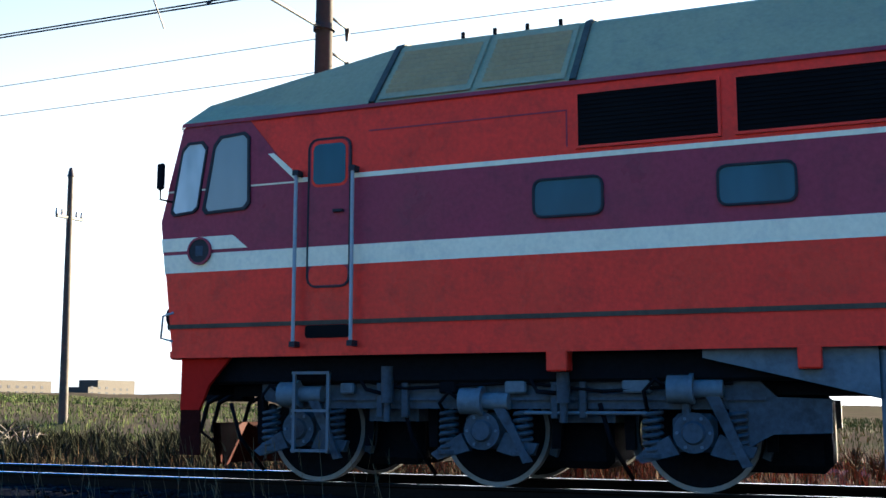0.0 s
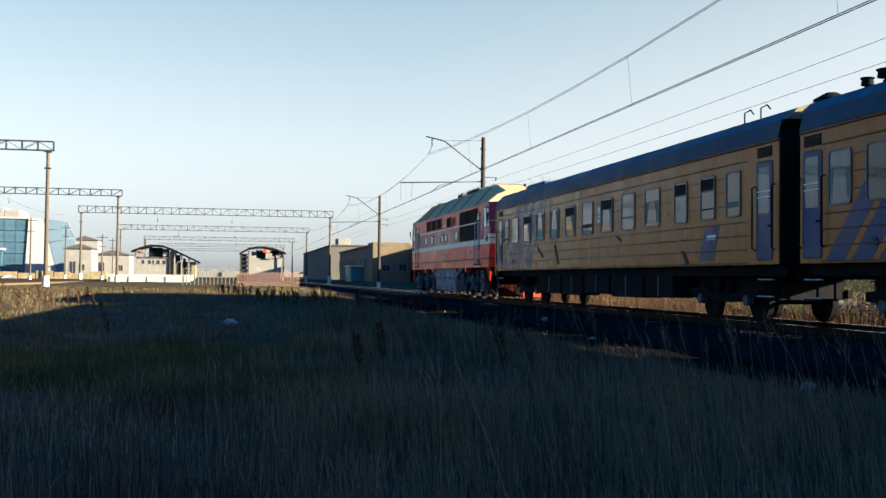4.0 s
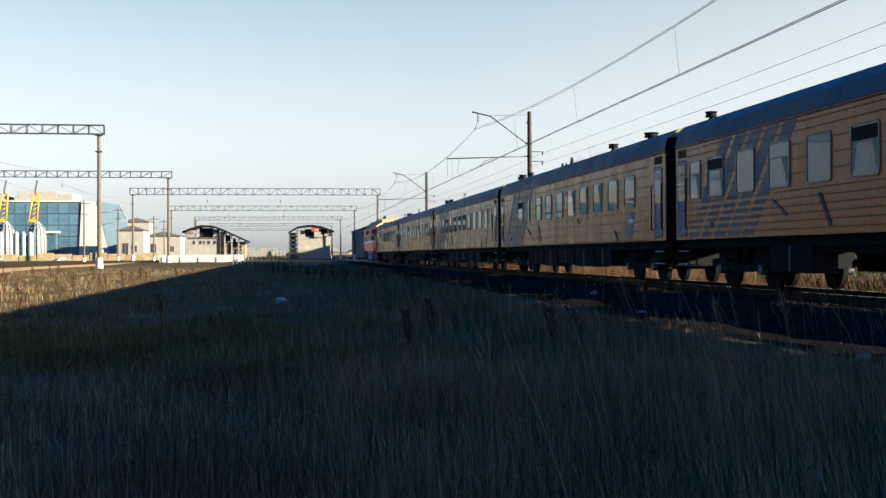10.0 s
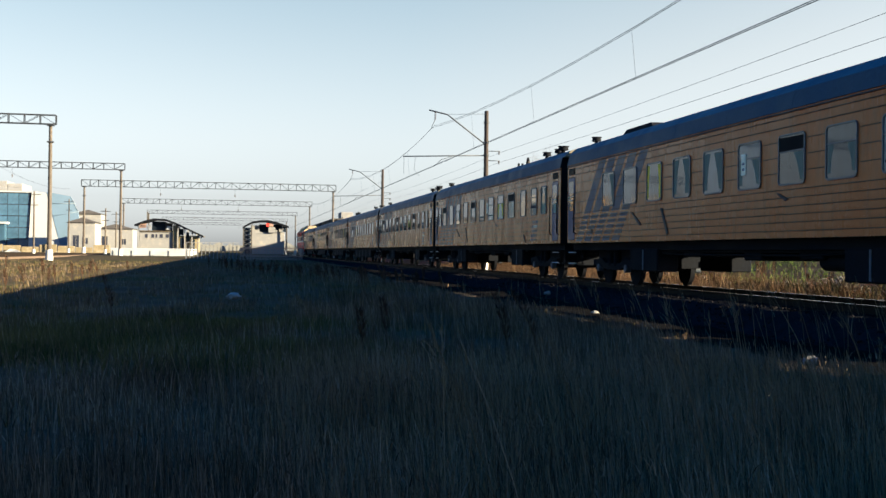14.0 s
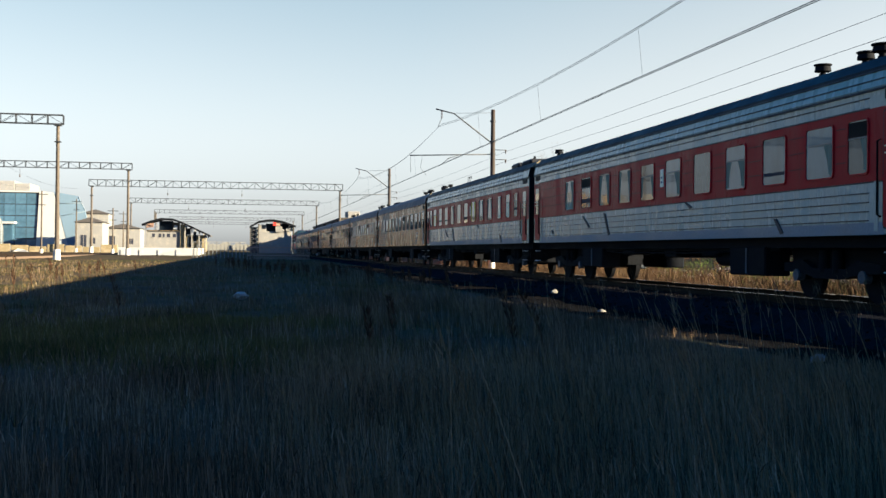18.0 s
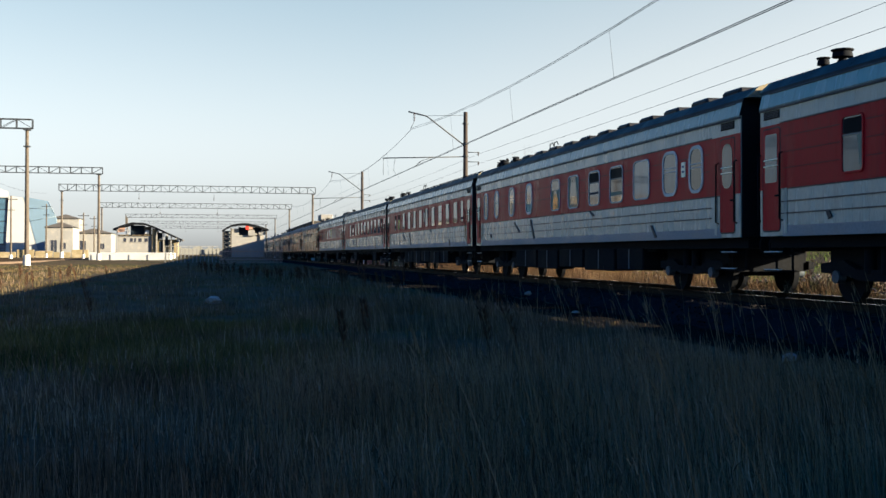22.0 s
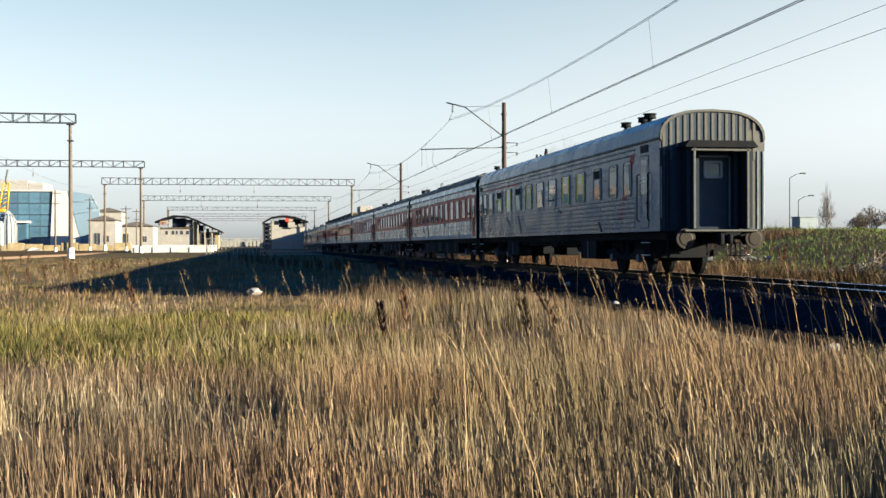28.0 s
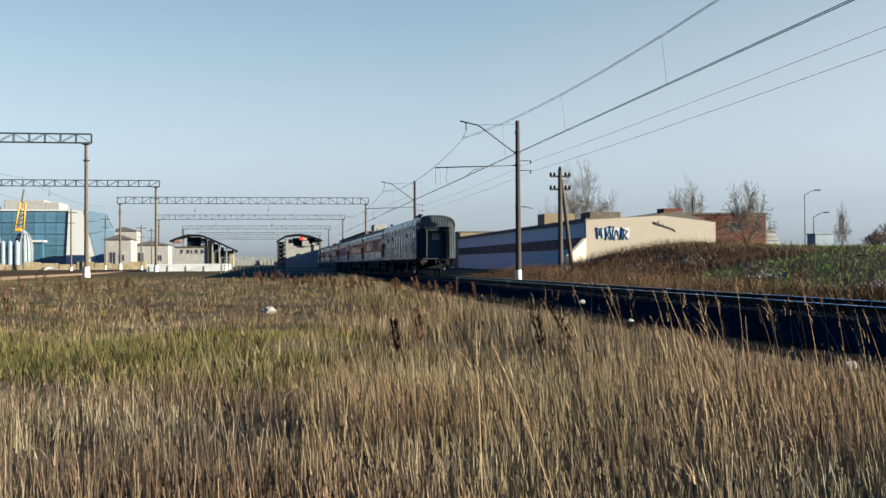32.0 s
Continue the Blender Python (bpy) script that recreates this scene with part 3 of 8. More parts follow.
            part("badge_mark", Geo().box(*sorted((side * 1.52, side * 1.536)), yy - 0.05, yy + 0.05, 2.62, 2.74), M_BOGIE, b)
            # mirror
            yy = q([(21.92, 0)])[0][0]
            mi = part("mirror", Geo().bbox(side * 1.62 - 0.03, side * 1.62 + 0.03, yy - 0.05, yy + 0.05, 3.44, 3.76, 0.02), M_BLACK, loco, "black rear-view mirror")
            part("mirror_arm", Geo().tube([(side * 1.5, yy - 0.1 * end, 3.3), (side * 1.62, yy, 3.32), (side * 1.62, yy, 3.45)], 0.012), M_BLACK, mi)
            # lamp bracket low on the corner
            part("corner_loop", Geo().tube([(side * 1.5, q([(21.75, 0)])[0][0], 1.62), (side * 1.53, q([(21.9, 0)])[0][0], 1.66), (side * 1.53, q([(21.88, 0)])[0][0], 1.92), (side * 1.5, q([(21.75, 0)])[0][0], 1.96)], 0.015), M_HANDRAIL, loco)
        # engine-room windows
        for y0 in (16.55, 14.66, 11.6, 10.69, 7.9):
            w = part("body_window", Geo().plate(rrect(y0, y0 + 0.71, 2.83, 3.2, 0.08), x0, side * (HALF + 0.016)), M_LOCOGLASS, loco, "small rounded body window")
            part("window_seal", Geo().ring(rrect(y0 - 0.025, y0 + 0.735, 2.805, 3.225, 0.1), rrect(y0, y0 + 0.71, 2.83, 3.2, 0.08), x0, side * (HALF + 0.03)), M_RUBBER, w)
        # air intakes
        for y0, y1, za, zb in ((15.36, 16.78, 3.54, 4.09), (13.75, 15.17, 3.54, 4.09), (12.25, 13.6, 3.54, 4.09), (9.65, 10.76, 3.53, 4.02), (5.53, 7.44, 2.72, 4.07), (3.57, 5.45, 2.72, 4.07)):
            gr = part("air_intake", Geo().plate([(y0, za), (y1, za), (y1, zb), (y0, zb)], x0, side * (HALF + 0.016)), M_GRILLE, loco, "black slatted air intake")
            g = Geo()
            n = int((zb - za) / 0.045)
            for i in range(n):
                z = za + (i + 0.5) * (zb - za) / n
                g.box(*sorted((x0, side * (HALF + 0.024))), y0 + 0.02, y1 - 0.02, z - 0.006, z + 0.006)
            part("slat", g, M_GRILLE, gr)
            part("intake_frame", Geo().ring([(y0 - 0.03, za - 0.03), (y1 + 0.03, za - 0.03), (y1 + 0.03, zb + 0.03), (y0 - 0.03, zb + 0.03)], [(y0, za), (y1, za), (y1, zb), (y0, zb)], x0, side * (HALF + 0.028)), M_LOCO_RED if za > 3 else M_GRILLE, gr)
            if za < 3:
                part("band_bar", Geo().box(*sorted((x0, side * (HALF + 0.034))), y0 - 0.02, y1 + 0.02, 3.41, 3.465), M_WHITE, gr)
        lv = part("louvre", Geo().plate([(8.57, 3.56), (9.42, 3.56), (9.42, 3.95), (8.57, 3.95)], x0, side * (HALF + 0.012)), M_LOCO_RED, loco, "red louvred hatch")
        for i in range(8):
            z = 3.58 + i * 0.045
            for ya, yb in ((8.6, 8.98), (9.01, 9.39)):
                part("slat", Geo().box(*sorted((x0, side * (HALF + 0.03))), ya, yb, z, z + 0.018), M_GRILLE, lv)
        # hatch outline above the first door, jack pads, small hatch
        part("hatch_edge", Geo().box(*sorted((x0, side * 1.507)), 16.9, 19.2, 3.93, 3.945).box(*sorted((x0, side * 1.507)), 16.9, 16.915, 3.55, 3.945), M_LOCO_MAROON, loco)
        part("small_hatch", Geo().plate([(4.9, 2.0), (5.25, 2.0), (5.25, 2.25), (4.9, 2.25)], x0, side * 1.508), M_LOCO_MAROON, loco)
        for y in (17.05, 8.3, 14.6, 5.95):
            part("jack_pad", Geo().bbox(*sorted((side * 1.25, side * 1.52)), y - 0.11, y + 0.11, 1.22, 1.46, 0.015), M_LOCO_RED, loco, "red steel jacking pad")
        # running number and small writing as plain strokes
        for i in range(8):
            yy = 12.05 - i * 0.15
            part("number_bar", Geo().box(*sorted((x0, side * 1.506)), yy - 0.085, yy, 2.03, 2.2), M_PAPER, body)
        for i in range(5):
            part("letter_stroke", Geo().box(*sorted((x0, side * 1.506)), 11.55 - i * 0.13, 11.63 - i * 0.13, 3.6, 3.68), M_WHITE, body)
    # front and rear windscreens, lamps and buffer beams
    for end in (1, -1):
        def e(y):
            return y if end > 0 else 2 * LOCO_MID - y
        for xa, xb in ((-1.1, -0.08), (0.08, 1.1)):
            pts = []
            for z in (3.2, 4.05):
                f = nose_y(z) + 0.2
                pts.append(f)
            g = Geo()
            for d0 in (0.012,):
                g.face([(xa, e(pts[0] + d0), 3.2), (xb, e(pts[0] + d0), 3.2), (xb, e(pts[1] + d0), 4.05), (xa, e(pts[1] + d0), 4.05)])
            part("windscreen", g, M_SCREEN, loco, "wide cab windscreen")
        for x in (-1.05, 1.05):
            hl = part("headlamp", Geo().cyl((x, e(21.95), 1.95), (x, e(22.1), 1.95), 0.13, seg=14), M_BLACK, loco, "round headlamp")
            part("lens", Geo().cyl((x, e(22.1), 1.95), (x, e(22.12), 1.95), 0.1, seg=14), M_LOCOGLASS, hl)
            part("buffer", Geo().cyl((x * 0.83, e(21.5), 1.16), (x * 0.83, e(21.72), 1.16), 0.09, seg=12).cyl((x * 0.83, e(21.72), 1.16), (x * 0.83, e(21.76), 1.16), 0.18, seg=16), M_BLACK, loco, "black round buffer")
        # beam drawn black in place of the shade that falls on it
        part("buffer_beam", Geo().bbox(-1.42, 1.42, *sorted((e(21.48), e(21.64))), 1.0, 1.44, 0.03), M_BLACK, loco, "buffer beam blackened for the shade at the coupling")
        for x in (-1, 1):
            g = Geo().plate([(e(21.66), 1.43), (e(20.98), 1.43), (e(21.28), 1.1), (e(21.4), 0.82), (e(21.66), 0.82)], x * 1.43, x * 1.38)
            part("beam_cheek", g, M_BUFFER_RED, loco, "bright red cheek plate")
            part("cheek_foot", Geo().plate([(e(21.66), 0.82), (e(21.4), 0.82), (e(21.38), 0.3), (e(21.66), 0.3)], x * 1.42, x * 1.39), M_PLOUGH_SHADED, loco, "dark red foot plate")
        for x in (-1, 1):
            g = Geo().poly([(x * 1.0, e(21.5), 0.66), (x * 1.0, e(21.42), 0.14), (0, e(22.0), 0.14), (0, e(21.75), 0.66)], [(0, 1, 2, 3)]).poly([(x * 0.98, e(21.4), 0.66), (x * 0.98, e(21.34), 0.14), (0, e(21.88), 0.14), (0, e(21.63), 0.66)], [(3, 2, 1, 0)])
            # sun and shade on the blade are set by the choice of red
            part("plough", g, M_PLOUGH_SUNLIT if end < 0 and x > 0 else M_PLOUGH_SHADED, loco, "red rail plough blade")
        for x in (-0.55, -0.3, 0.42):
            part("air_hose", Geo().tube([(x, e(21.62), 1.02), (x + 0.04, e(21.9), 0.9), (x + 0.12, e(22.05), 0.55), (x + 0.24, e(21.95), 0.42), (x + 0.3, e(21.85), 0.6)], 0.03), M_BLACK, loco, "black rubber air hose")
        part("coupler", Geo().bbox(-0.14, 0.14, *sorted((e(21.6), e(22.45))), 0.92, 1.2, 0.04), M_BLACK, loco)
    # roof: hipped ends, sloping flanks, flat ridge
    g = Geo()
    prof = [(-1.53, 4.24), (-0.78, 5.12), (-0.55, 5.22), (0.55, 5.22), (0.78, 5.12), (1.53, 4.24)]
    ys = [2 * LOCO_MID - 19.2, 19.2]
    rings = [[(x, ys[0], z) for x, z in prof], [(x, ys[1], z) for x, z in prof]]
    for i in range(5):
        g.face([rings[0][i], rings[0][i + 1], rings[1][i + 1], rings[1][i]])
    for end in (1, -1):
        def e(y):
            return y if end > 0 else 2 * LOCO_MID - y
        tip = [(-1.53, e(21.7), 4.24), (-1.1, e(21.6), 4.58), (-0.7, e(21.58), 4.74), (0.7, e(21.58), 4.74), (1.1, e(21.6), 4.58), (1.53, e(21.7), 4.24)]
        base = [(x, e(19.2), z) for x, z in prof]
        for i in range(5):
            quad = [base[i], base[i + 1], tip[i + 1], tip[i]]
            g.face(quad)
        g.face(tip)
    roof = part("roof", g, M_ROOF_GREY, loco, "grey sheet-steel roof with sloping flanks")
    for y in (19.19, 16.86, 13.62, 10.3, 7.3, 3.86):
        g = Geo()
        for a, b in zip(prof, prof[1:]):
            nx, nz = (b[1] - a[1]), -(b[0] - a[0])
            k = 0.03 / math.hypot(nx, nz)
            lo = 0.0
            g.poly([(a[0], y, a[1] - lo), (b[0], y, b[1] - lo), (b[0] - nx * k, y, b[1] - nz * k - lo), (a[0] - nx * k, y, a[1] - nz * k - lo), (a[0], y - 0.07, a[1] - lo), (b[0], y - 0.07, b[1] - lo), (b[0] - nx * k, y - 0.07, b[1] - nz * k - lo), (a[0] - nx * k, y - 0.07, a[1] - nz * k - lo)], [(0, 1, 2, 3), (4, 7, 6, 5), (3, 2, 6, 7), (0, 4, 5, 1)])
        part("seam", g, M_SEAM, roof, "dark roof joint strip")
    for side in (-1, 1):
        for ya, yb in ((17.98, 19.08), (16.92, 17.92)):
            pan = Geo()

            def on(y, t, d=0.0):
                x = 1.53 - 0.75 * t + 0.76 * d
                return (side * x, y, 4.24 + 0.88 * t + 0.65 * d)
            pan.face([on(ya, 0.03, 0.02), on(yb, 0.03, 0.02), on(yb, 1.0, 0.02), on(ya, 1.0, 0.02)])
            pl = part("roof_louvre", pan, M_ROOF_GREY, roof, "slatted roof panel")
            sl = Geo()
            for i in range(9):
                t = 0.13 + i * 0.085
                sl.face([on(ya + 0.06, t, 0.022), on(yb - 0.06, t, 0.022), on(yb - 0.06, t + 0.03, 0.05), on(ya + 0.06, t + 0.03, 0.05)])
                sl.face([on(ya + 0.06, t + 0.03, 0.05), on(yb - 0.06, t + 0.03, 0.05), on(yb - 0.06, t + 0.036, 0.022), on(ya + 0.06, t + 0.036, 0.022)])
            part("slat", sl, M_ROOF_GREY, pl)
    part("exhaust", Geo().bbox(-0.45, 0.45, 12.4, 13.2, 5.2, 5.42, 0.04), M_BLACK, roof, "black exhaust box")
    part("exhaust_rim", Geo().bbox(-0.5, 0.5, 12.0, 12.4, 5.2, 5.44, 0.06), M_BOGIE, roof, "grey exhaust shield")
    part("fan_cover", Geo().bbox(-0.75, 0.75, 6.9, 9.6, 5.18, 5.33, 0.05), M_BOGIE, roof, "low cooling fan housing")
    for y in (17.2, 17.6, 18.0, 18.4, 6.6, 6.1, 5.6, 5.1, 4.6, 4.1):
        part("roof_eye", Geo().cyl((-0.62, y, 5.18), (-0.62, y, 5.27), 0.025, seg=6), M_BLACK, roof)
    part("horn", Geo().cyl((-0.35, 19.3, 5.0), (-0.35, 19.3, 5.3), 0.035, 0.02, seg=8), M_BLACK, roof, "small roof horn")
    part("roof_lamp", Geo().tube([(-0.4, 20.2, 4.85), (-0.4, 20.2, 4.98), (-0.25, 20.2, 5.0), (-0.25, 20.2, 4.85)], 0.02), M_HANDRAIL, roof)
    # fuel tank and lockers
    tank = part("fuel_tank", Geo().bbox(-1.42, 1.42, 8.75, 14.0, 0.25, 1.43, 0.05), M_TANK, loco, "blue-grey fuel tank and battery lockers")
    for side in (-1, 1):
        for i, (ya, yb) in enumerate(((12.75, 13.8), (11.55, 12.7), (10.05, 11.25), (8.95, 10.0))):
            d = part("locker_door", Geo().bbox(*sorted((side * 1.4, side * 1.45)), ya, yb, 0.62, 1.32, 0.015), M_TANK, tank, "flat locker door")
            for yy in (ya + 0.12, yb - 0.12):
                part("catch", Geo().bbox(*sorted((side * 1.45, side * 1.47)), yy - 0.03, yy + 0.03, 0.85, 0.98, 0.01), M_BLACK, d)
            if i in (0, 2):
                part("mark", Geo().cyl((side * 1.45, (ya + yb) / 2, 1.12), (side * 1.456, (ya + yb) / 2, 1.12), 0.06, seg=14), M_WHITE, d, "round white mark")
        for y in (13.3, 12.4, 10.9, 9.6):
            part("filler", Geo().cyl((side * 1.38, y, 0.42), (side * 1.47, y, 0.42), 0.09, seg=12), M_TANK, tank)
        for ya, yb, yc in ((14.0, 15.6, 14.0), (8.75, 7.15, 8.75)):
            part("end_strut", Geo().plate([(ya, 1.43), (yb, 1.43), (yb, 1.34), (yc, 0.95)], side * 1.42, side * 1.36), M_TANK, tank, "sloping end plate")
    part("main_frame", Geo().bbox(-1.3, 1.3, 1.6, 21.4, 1.12, 1.44, 0.03).box(-1.0, 1.0, 14.0, 21.2, 0.98, 1.14).box(-1.0, 1.0, 1.8, 8.75, 0.98, 1.14), M_BLACK, loco, "dark main frame")
    # bogies
    for first in (20.15, 7.5):
        flip = -1 if first < 10 else 1
        mid = first - 2.21

        def b(d):
            """A place along the bogie, counted from its middle axle towards the near cab."""
            return mid + d * flip
        side_shape = [(b(2.75), 0.95), (b(2.75), 1.12), (b(2.2), 1.27), (b(-2.7), 1.27), (b(-3.0), 0.96), (b(-3.5), 0.94), (b(-3.5), 0.62), (b(-2.95), 0.6), (b(-2.78), 0.5), (b(-2.62), 0.4), (b(-2.5), 0.55), (b(-2.55), 0.84), (b(-1.75), 0.84), (b(-0.4), 0.84), (b(0.45), 0.84), (b(1.8), 0.84), (b(2.4), 0.84)]
        bog = part("bogie", Geo().plate(side_shape, -1.2, -1.1).plate(side_shape, 1.1, 1.2).box(-1.1, 1.1, first - 1.4, first - 0.8, 0.7, 1.1).box(-1.1, 1.1, first - 3.6, first - 3.0, 0.7, 1.1), M_BOGIE, loco, "blue-grey three-axle bogie frame")
        for k in range(3):
            y = first - 2.21 * k
            ws = part("wheelset", Geo().cyl((-1.05, 0, 0), (1.05, 0, 0), 0.1, seg=12), M_BLACK, loco, "steel wheelset", pose(0, y, 0.61))
            for s in (-1, 1):
                part("wheel", Geo().cyl((s * 0.68, 0, 0), (s * 0.81, 0, 0), 0.57, seg=32).cyl((s * 0.81, 0, 0), (s * 0.86, 0, 0), 0.17, seg=16).box(s * 0.81 - 0.012, s * 0.81 + 0.012, -0.42, -0.26, -0.06, 0.06).box(s * 0.81 - 0.012, s * 0.81 + 0.012, 0.26, 0.42, -0.06, 0.06), M_BLACK, ws)
                ring = [(0.61 * math.cos(t), 0.61 * math.sin(t)) for t in [j * math.pi / 20 for j in range(40)]]
                inner = [(a * 0.92, c * 0.92) for a, c in ring]
                part("tyre", Geo().ring(ring, inner, s * 0.69, s * 0.82), M_TYRE, ws, "white-edged wheel tyre")
            WHEELS.append((ws, 0.61))
            part("traction_motor", Geo().bbox(-0.62, 0.62, *sorted((y - 0.1 * flip, y - 1.25 * flip)), 0.2, 1.0, 0.08), M_BLACK, loco, "black traction motor")
            for s in (-1, 1):
                # axle box with two wings that carry the springs
                ab = part("axle_box", Geo().bbox(*sorted((s * 0.98, s * 1.24)), y - 0.22, y + 0.22, 0.42, 0.8, 0.06).cyl((s * 1.24, y, 0.61), (s * 1.3, y, 0.61), 0.2, seg=18).cyl((s * 1.3, y, 0.61), (s * 1.34, y, 0.61), 0.12, 0.1, seg=14), M_BOGIE, loco, "axle box with springs")
                for j in range(6):
                    t = j * math.pi / 3
                    part("cap_bolt", Geo().cyl((s * 1.3, y + 0.16 * math.cos(t), 0.61 + 0.16 * math.sin(t)), (s * 1.315, y + 0.16 * math.cos(t), 0.61 + 0.16 * math.sin(t)), 0.018, seg=6), M_TANK, ab)
                for dy in (-0.42, 0.42):
                    sp, helix = Geo(), []
                    for j in range(6):
                        zz = 0.4 + j * 0.072
                        helix += [(s * 1.17 + 0.095 * math.cos(t * math.pi / 4), y + dy + 0.095 * math.sin(t * math.pi / 4), zz + 0.072 * t / 8) for t in range(8)]
                    sp.tube(helix, 0.024, 5)
                    part("spring", sp, M_BOGIE, ab, "coil spring")
                    part("spring_seat", Geo().cyl((s * 1.17, y + dy, 0.36), (s * 1.17, y + dy, 0.4), 0.13, seg=12), M_BOGIE, ab)
                for shape in ([(0.15, 0.4), (0.3, 0.36), (0.52, 0.3), (0.6, 0.36), (0.45, 0.46), (0.25, 0.58)], [(-0.15, 0.4), (-0.34, 0.35), (-0.56, 0.38), (-0.6, 0.48), (-0.45, 0.5), (-0.25, 0.6)]):
                    part("guide_arm", Geo().plate([(y + d * flip, z) for d, z in shape], s * 1.18, s * 1.26), M_BOGIE, ab, "cast axle-guide arm")
                # brake gear: cylinder, lever, hangers and shoes
                dz = (1.0, 0.92, 1.04)[k]
                c = part("brake_cylinder", Geo().cyl((s * 1.27, b(2.21 - 2.21 * k) + 0.02 * flip, dz), (s * 1.27, b(2.21 - 2.21 * k) + 0.24 * flip, dz), 0.14, seg=18).cyl((s * 1.27, b(2.21 - 2.21 * k) - 0.3 * flip, dz), (s * 1.27, b(2.21 - 2.21 * k) + 0.02 * flip, dz), 0.09, seg=14).cyl((s * 1.27, b(2.21 - 2.21 * k) - 0.02 * flip, dz), (s * 1.27, b(2.21 - 2.21 * k) + 0.02 * flip, dz), 0.16, seg=18), M_TANK, loco, "grey brake cylinder")
                part("lever", Geo().plate([(y - 0.12 * flip, dz - 0.05), (y - 0.26 * flip, dz - 0.05), (y - 0.5 * flip, 0.4), (y - 0.56 * flip, 0.3), (y - 0.46 * flip, 0.28), (y - 0.36 * flip, 0.5)], s * 1.28, s * 1.32), M_BOGIE, c, "bent brake lever")
                part("hose", Geo().tube([(s * 1.28, y + 0.24 * flip, dz), (s * 1.33, y + 0.36 * flip, dz + 0.1), (s * 1.3, y + 0.48 * flip, dz - 0.02), (s * 1.22, y + 0.46 * flip, 0.8)], 0.022), M_BLACK, c)
                for dy in (0.72, -0.72):
                    hg = part("brake_hanger", Geo().plate([(y + dy - 0.06, 1.0), (y + dy + 0.06, 1.0), (y + dy * 0.98 + 0.05, 0.42), (y + dy * 0.98 - 0.05, 0.42)], s * 0.86, s * 0.92), M_BLACK, loco)
                    arc = [(y + math.copysign(1, dy) * 0.645 * math.cos(t), 0.61 + 0.645 * math.sin(t)) for t in (-0.4, -0.2, 0.0, 0.2, 0.4)]
                    outer = [(y + math.copysign(1, dy) * 0.73 * math.cos(t), 0.61 + 0.73 * math.sin(t)) for t in (0.4, 0.2, 0.0, -0.2, -0.4)]
                    part("brake_shoe", Geo().plate(arc + outer, s * 0.72, s * 0.82), M_BOGIE, hg)
        rc = random.Random(int(first * 10))
        for s in (-1, 1):
            # ribs, boxes, bolts and pipes along the frame side
            part("frame_rib", Geo().box(*sorted((s * 1.2, s * 1.23)), *sorted((b(2.5), b(-2.9))), 0.93, 0.96).box(*sorted((s * 1.2, s * 1.23)), *sorted((b(2.2), b(-2.7))), 1.24, 1.27), M_BOGIE, bog)
            for d in (2.35, 1.25, 0.95, -0.75, -1.05, -2.1):
                part("frame_bracket", Geo().bbox(*sorted((s * 1.2, s * 1.27)), *sorted((b(d), b(d - 0.08))), 0.74, 1.25, 0.012), M_BOGIE, bog)
            for d in (1.1, -0.9):
                part("upright_damper", Geo().cyl((s * 1.3, b(d), 0.9), (s * 1.3, b(d), 1.3), 0.07, seg=12).cyl((s * 1.3, b(d), 0.7), (s * 1.3, b(d), 0.9), 0.04, seg=10), M_BOGIE, bog, "upright damper")
            for d in (1.7, 0.5, -0.25, -1.5):
                part("junction_box", Geo().bbox(*sorted((s * 1.2, s * 1.28)), *sorted((b(d), b(d - rc.uniform(0.16, 0.32)))), 1.0, 1.0 + rc.uniform(0.1, 0.2), 0.02), M_TANK if rc.random() < 0.6 else M_BLACK, bog)
            for j in range(11):
                part("bolt_cap", Geo().cyl((s * 1.2, b(2.3 - 0.45 * j), 1.18), (s * 1.225, b(2.3 - 0.45 * j), 1.18), 0.022, seg=6), M_TANK, bog)
            part("brake_pipe", Geo().tube([(s * 1.24, b(2.6), 1.1), (s * 1.24, b(1.4), 1.14), (s * 1.27, b(0.9), 1.06), (s * 1.24, b(-0.4), 1.12), (s * 1.27, b(-1.3), 1.02), (s * 1.24, b(-2.6), 1.1)], 0.018), M_BLACK, bog)
            part("hose", Geo().tube([(s * 1.26, b(1.5), 1.24), (s * 1.3, b(1.36), 1.05), (s * 1.28, b(1.15), 1.0), (s * 1.24, b(0.95), 1.16)], 0.024), M_BLACK, bog)
            part("hose", Geo().tube([(s * 1.26, b(-0.5), 1.22), (s * 1.31, b(-0.62), 1.02), (s * 1.28, b(-0.85), 1.0)], 0.024), M_BLACK, bog)
            part("cable_bar", Geo().cyl((s * 1.25, b(-0.4), 0.8), (s * 1.25, b(-1.75), 0.8), 0.02, seg=6), M_TANK, bog)
            for k in range(3):
                part("sand_pipe", Geo().tube([(s * 1.22, b(2.21 - 2.21 * k) + 0.95 * flip, 0.9), (s * 1.16, b(2.21 - 2.21 * k) + 0.85 * flip, 0.5), (s * 0.86, b(2.21 - 2.21 * k) + 0.7 * flip, 0.12)], 0.025), M_BLACK, bog)
        for s in (-1, 1):
            lad = part("ladder", Geo().box(s * 1.42 - 0.018, s * 1.42 + 0.018, first + (-0.03 if flip > 0 else -4.45), first + (0.005 if flip > 0 else -4.415), 0.35, 1.25).box(s * 1.42 - 0.018, s * 1.42 + 0.018, first + (-0.46 if flip > 0 else -4.9), first + (-0.425 if flip > 0 else -4.865), 0.35, 1.25), M_LADDER, loco, "grey step ladder")
            for z in (0.36, 0.8, 1.22):
                ya = first + (-0.46 if flip > 0 else -4.9)
                part("rung", Geo().box(s * 1.42 - 0.03, s * 1.42 + 0.03, ya, ya + 0.47, z, z + 0.03), M_LADDER, lad)
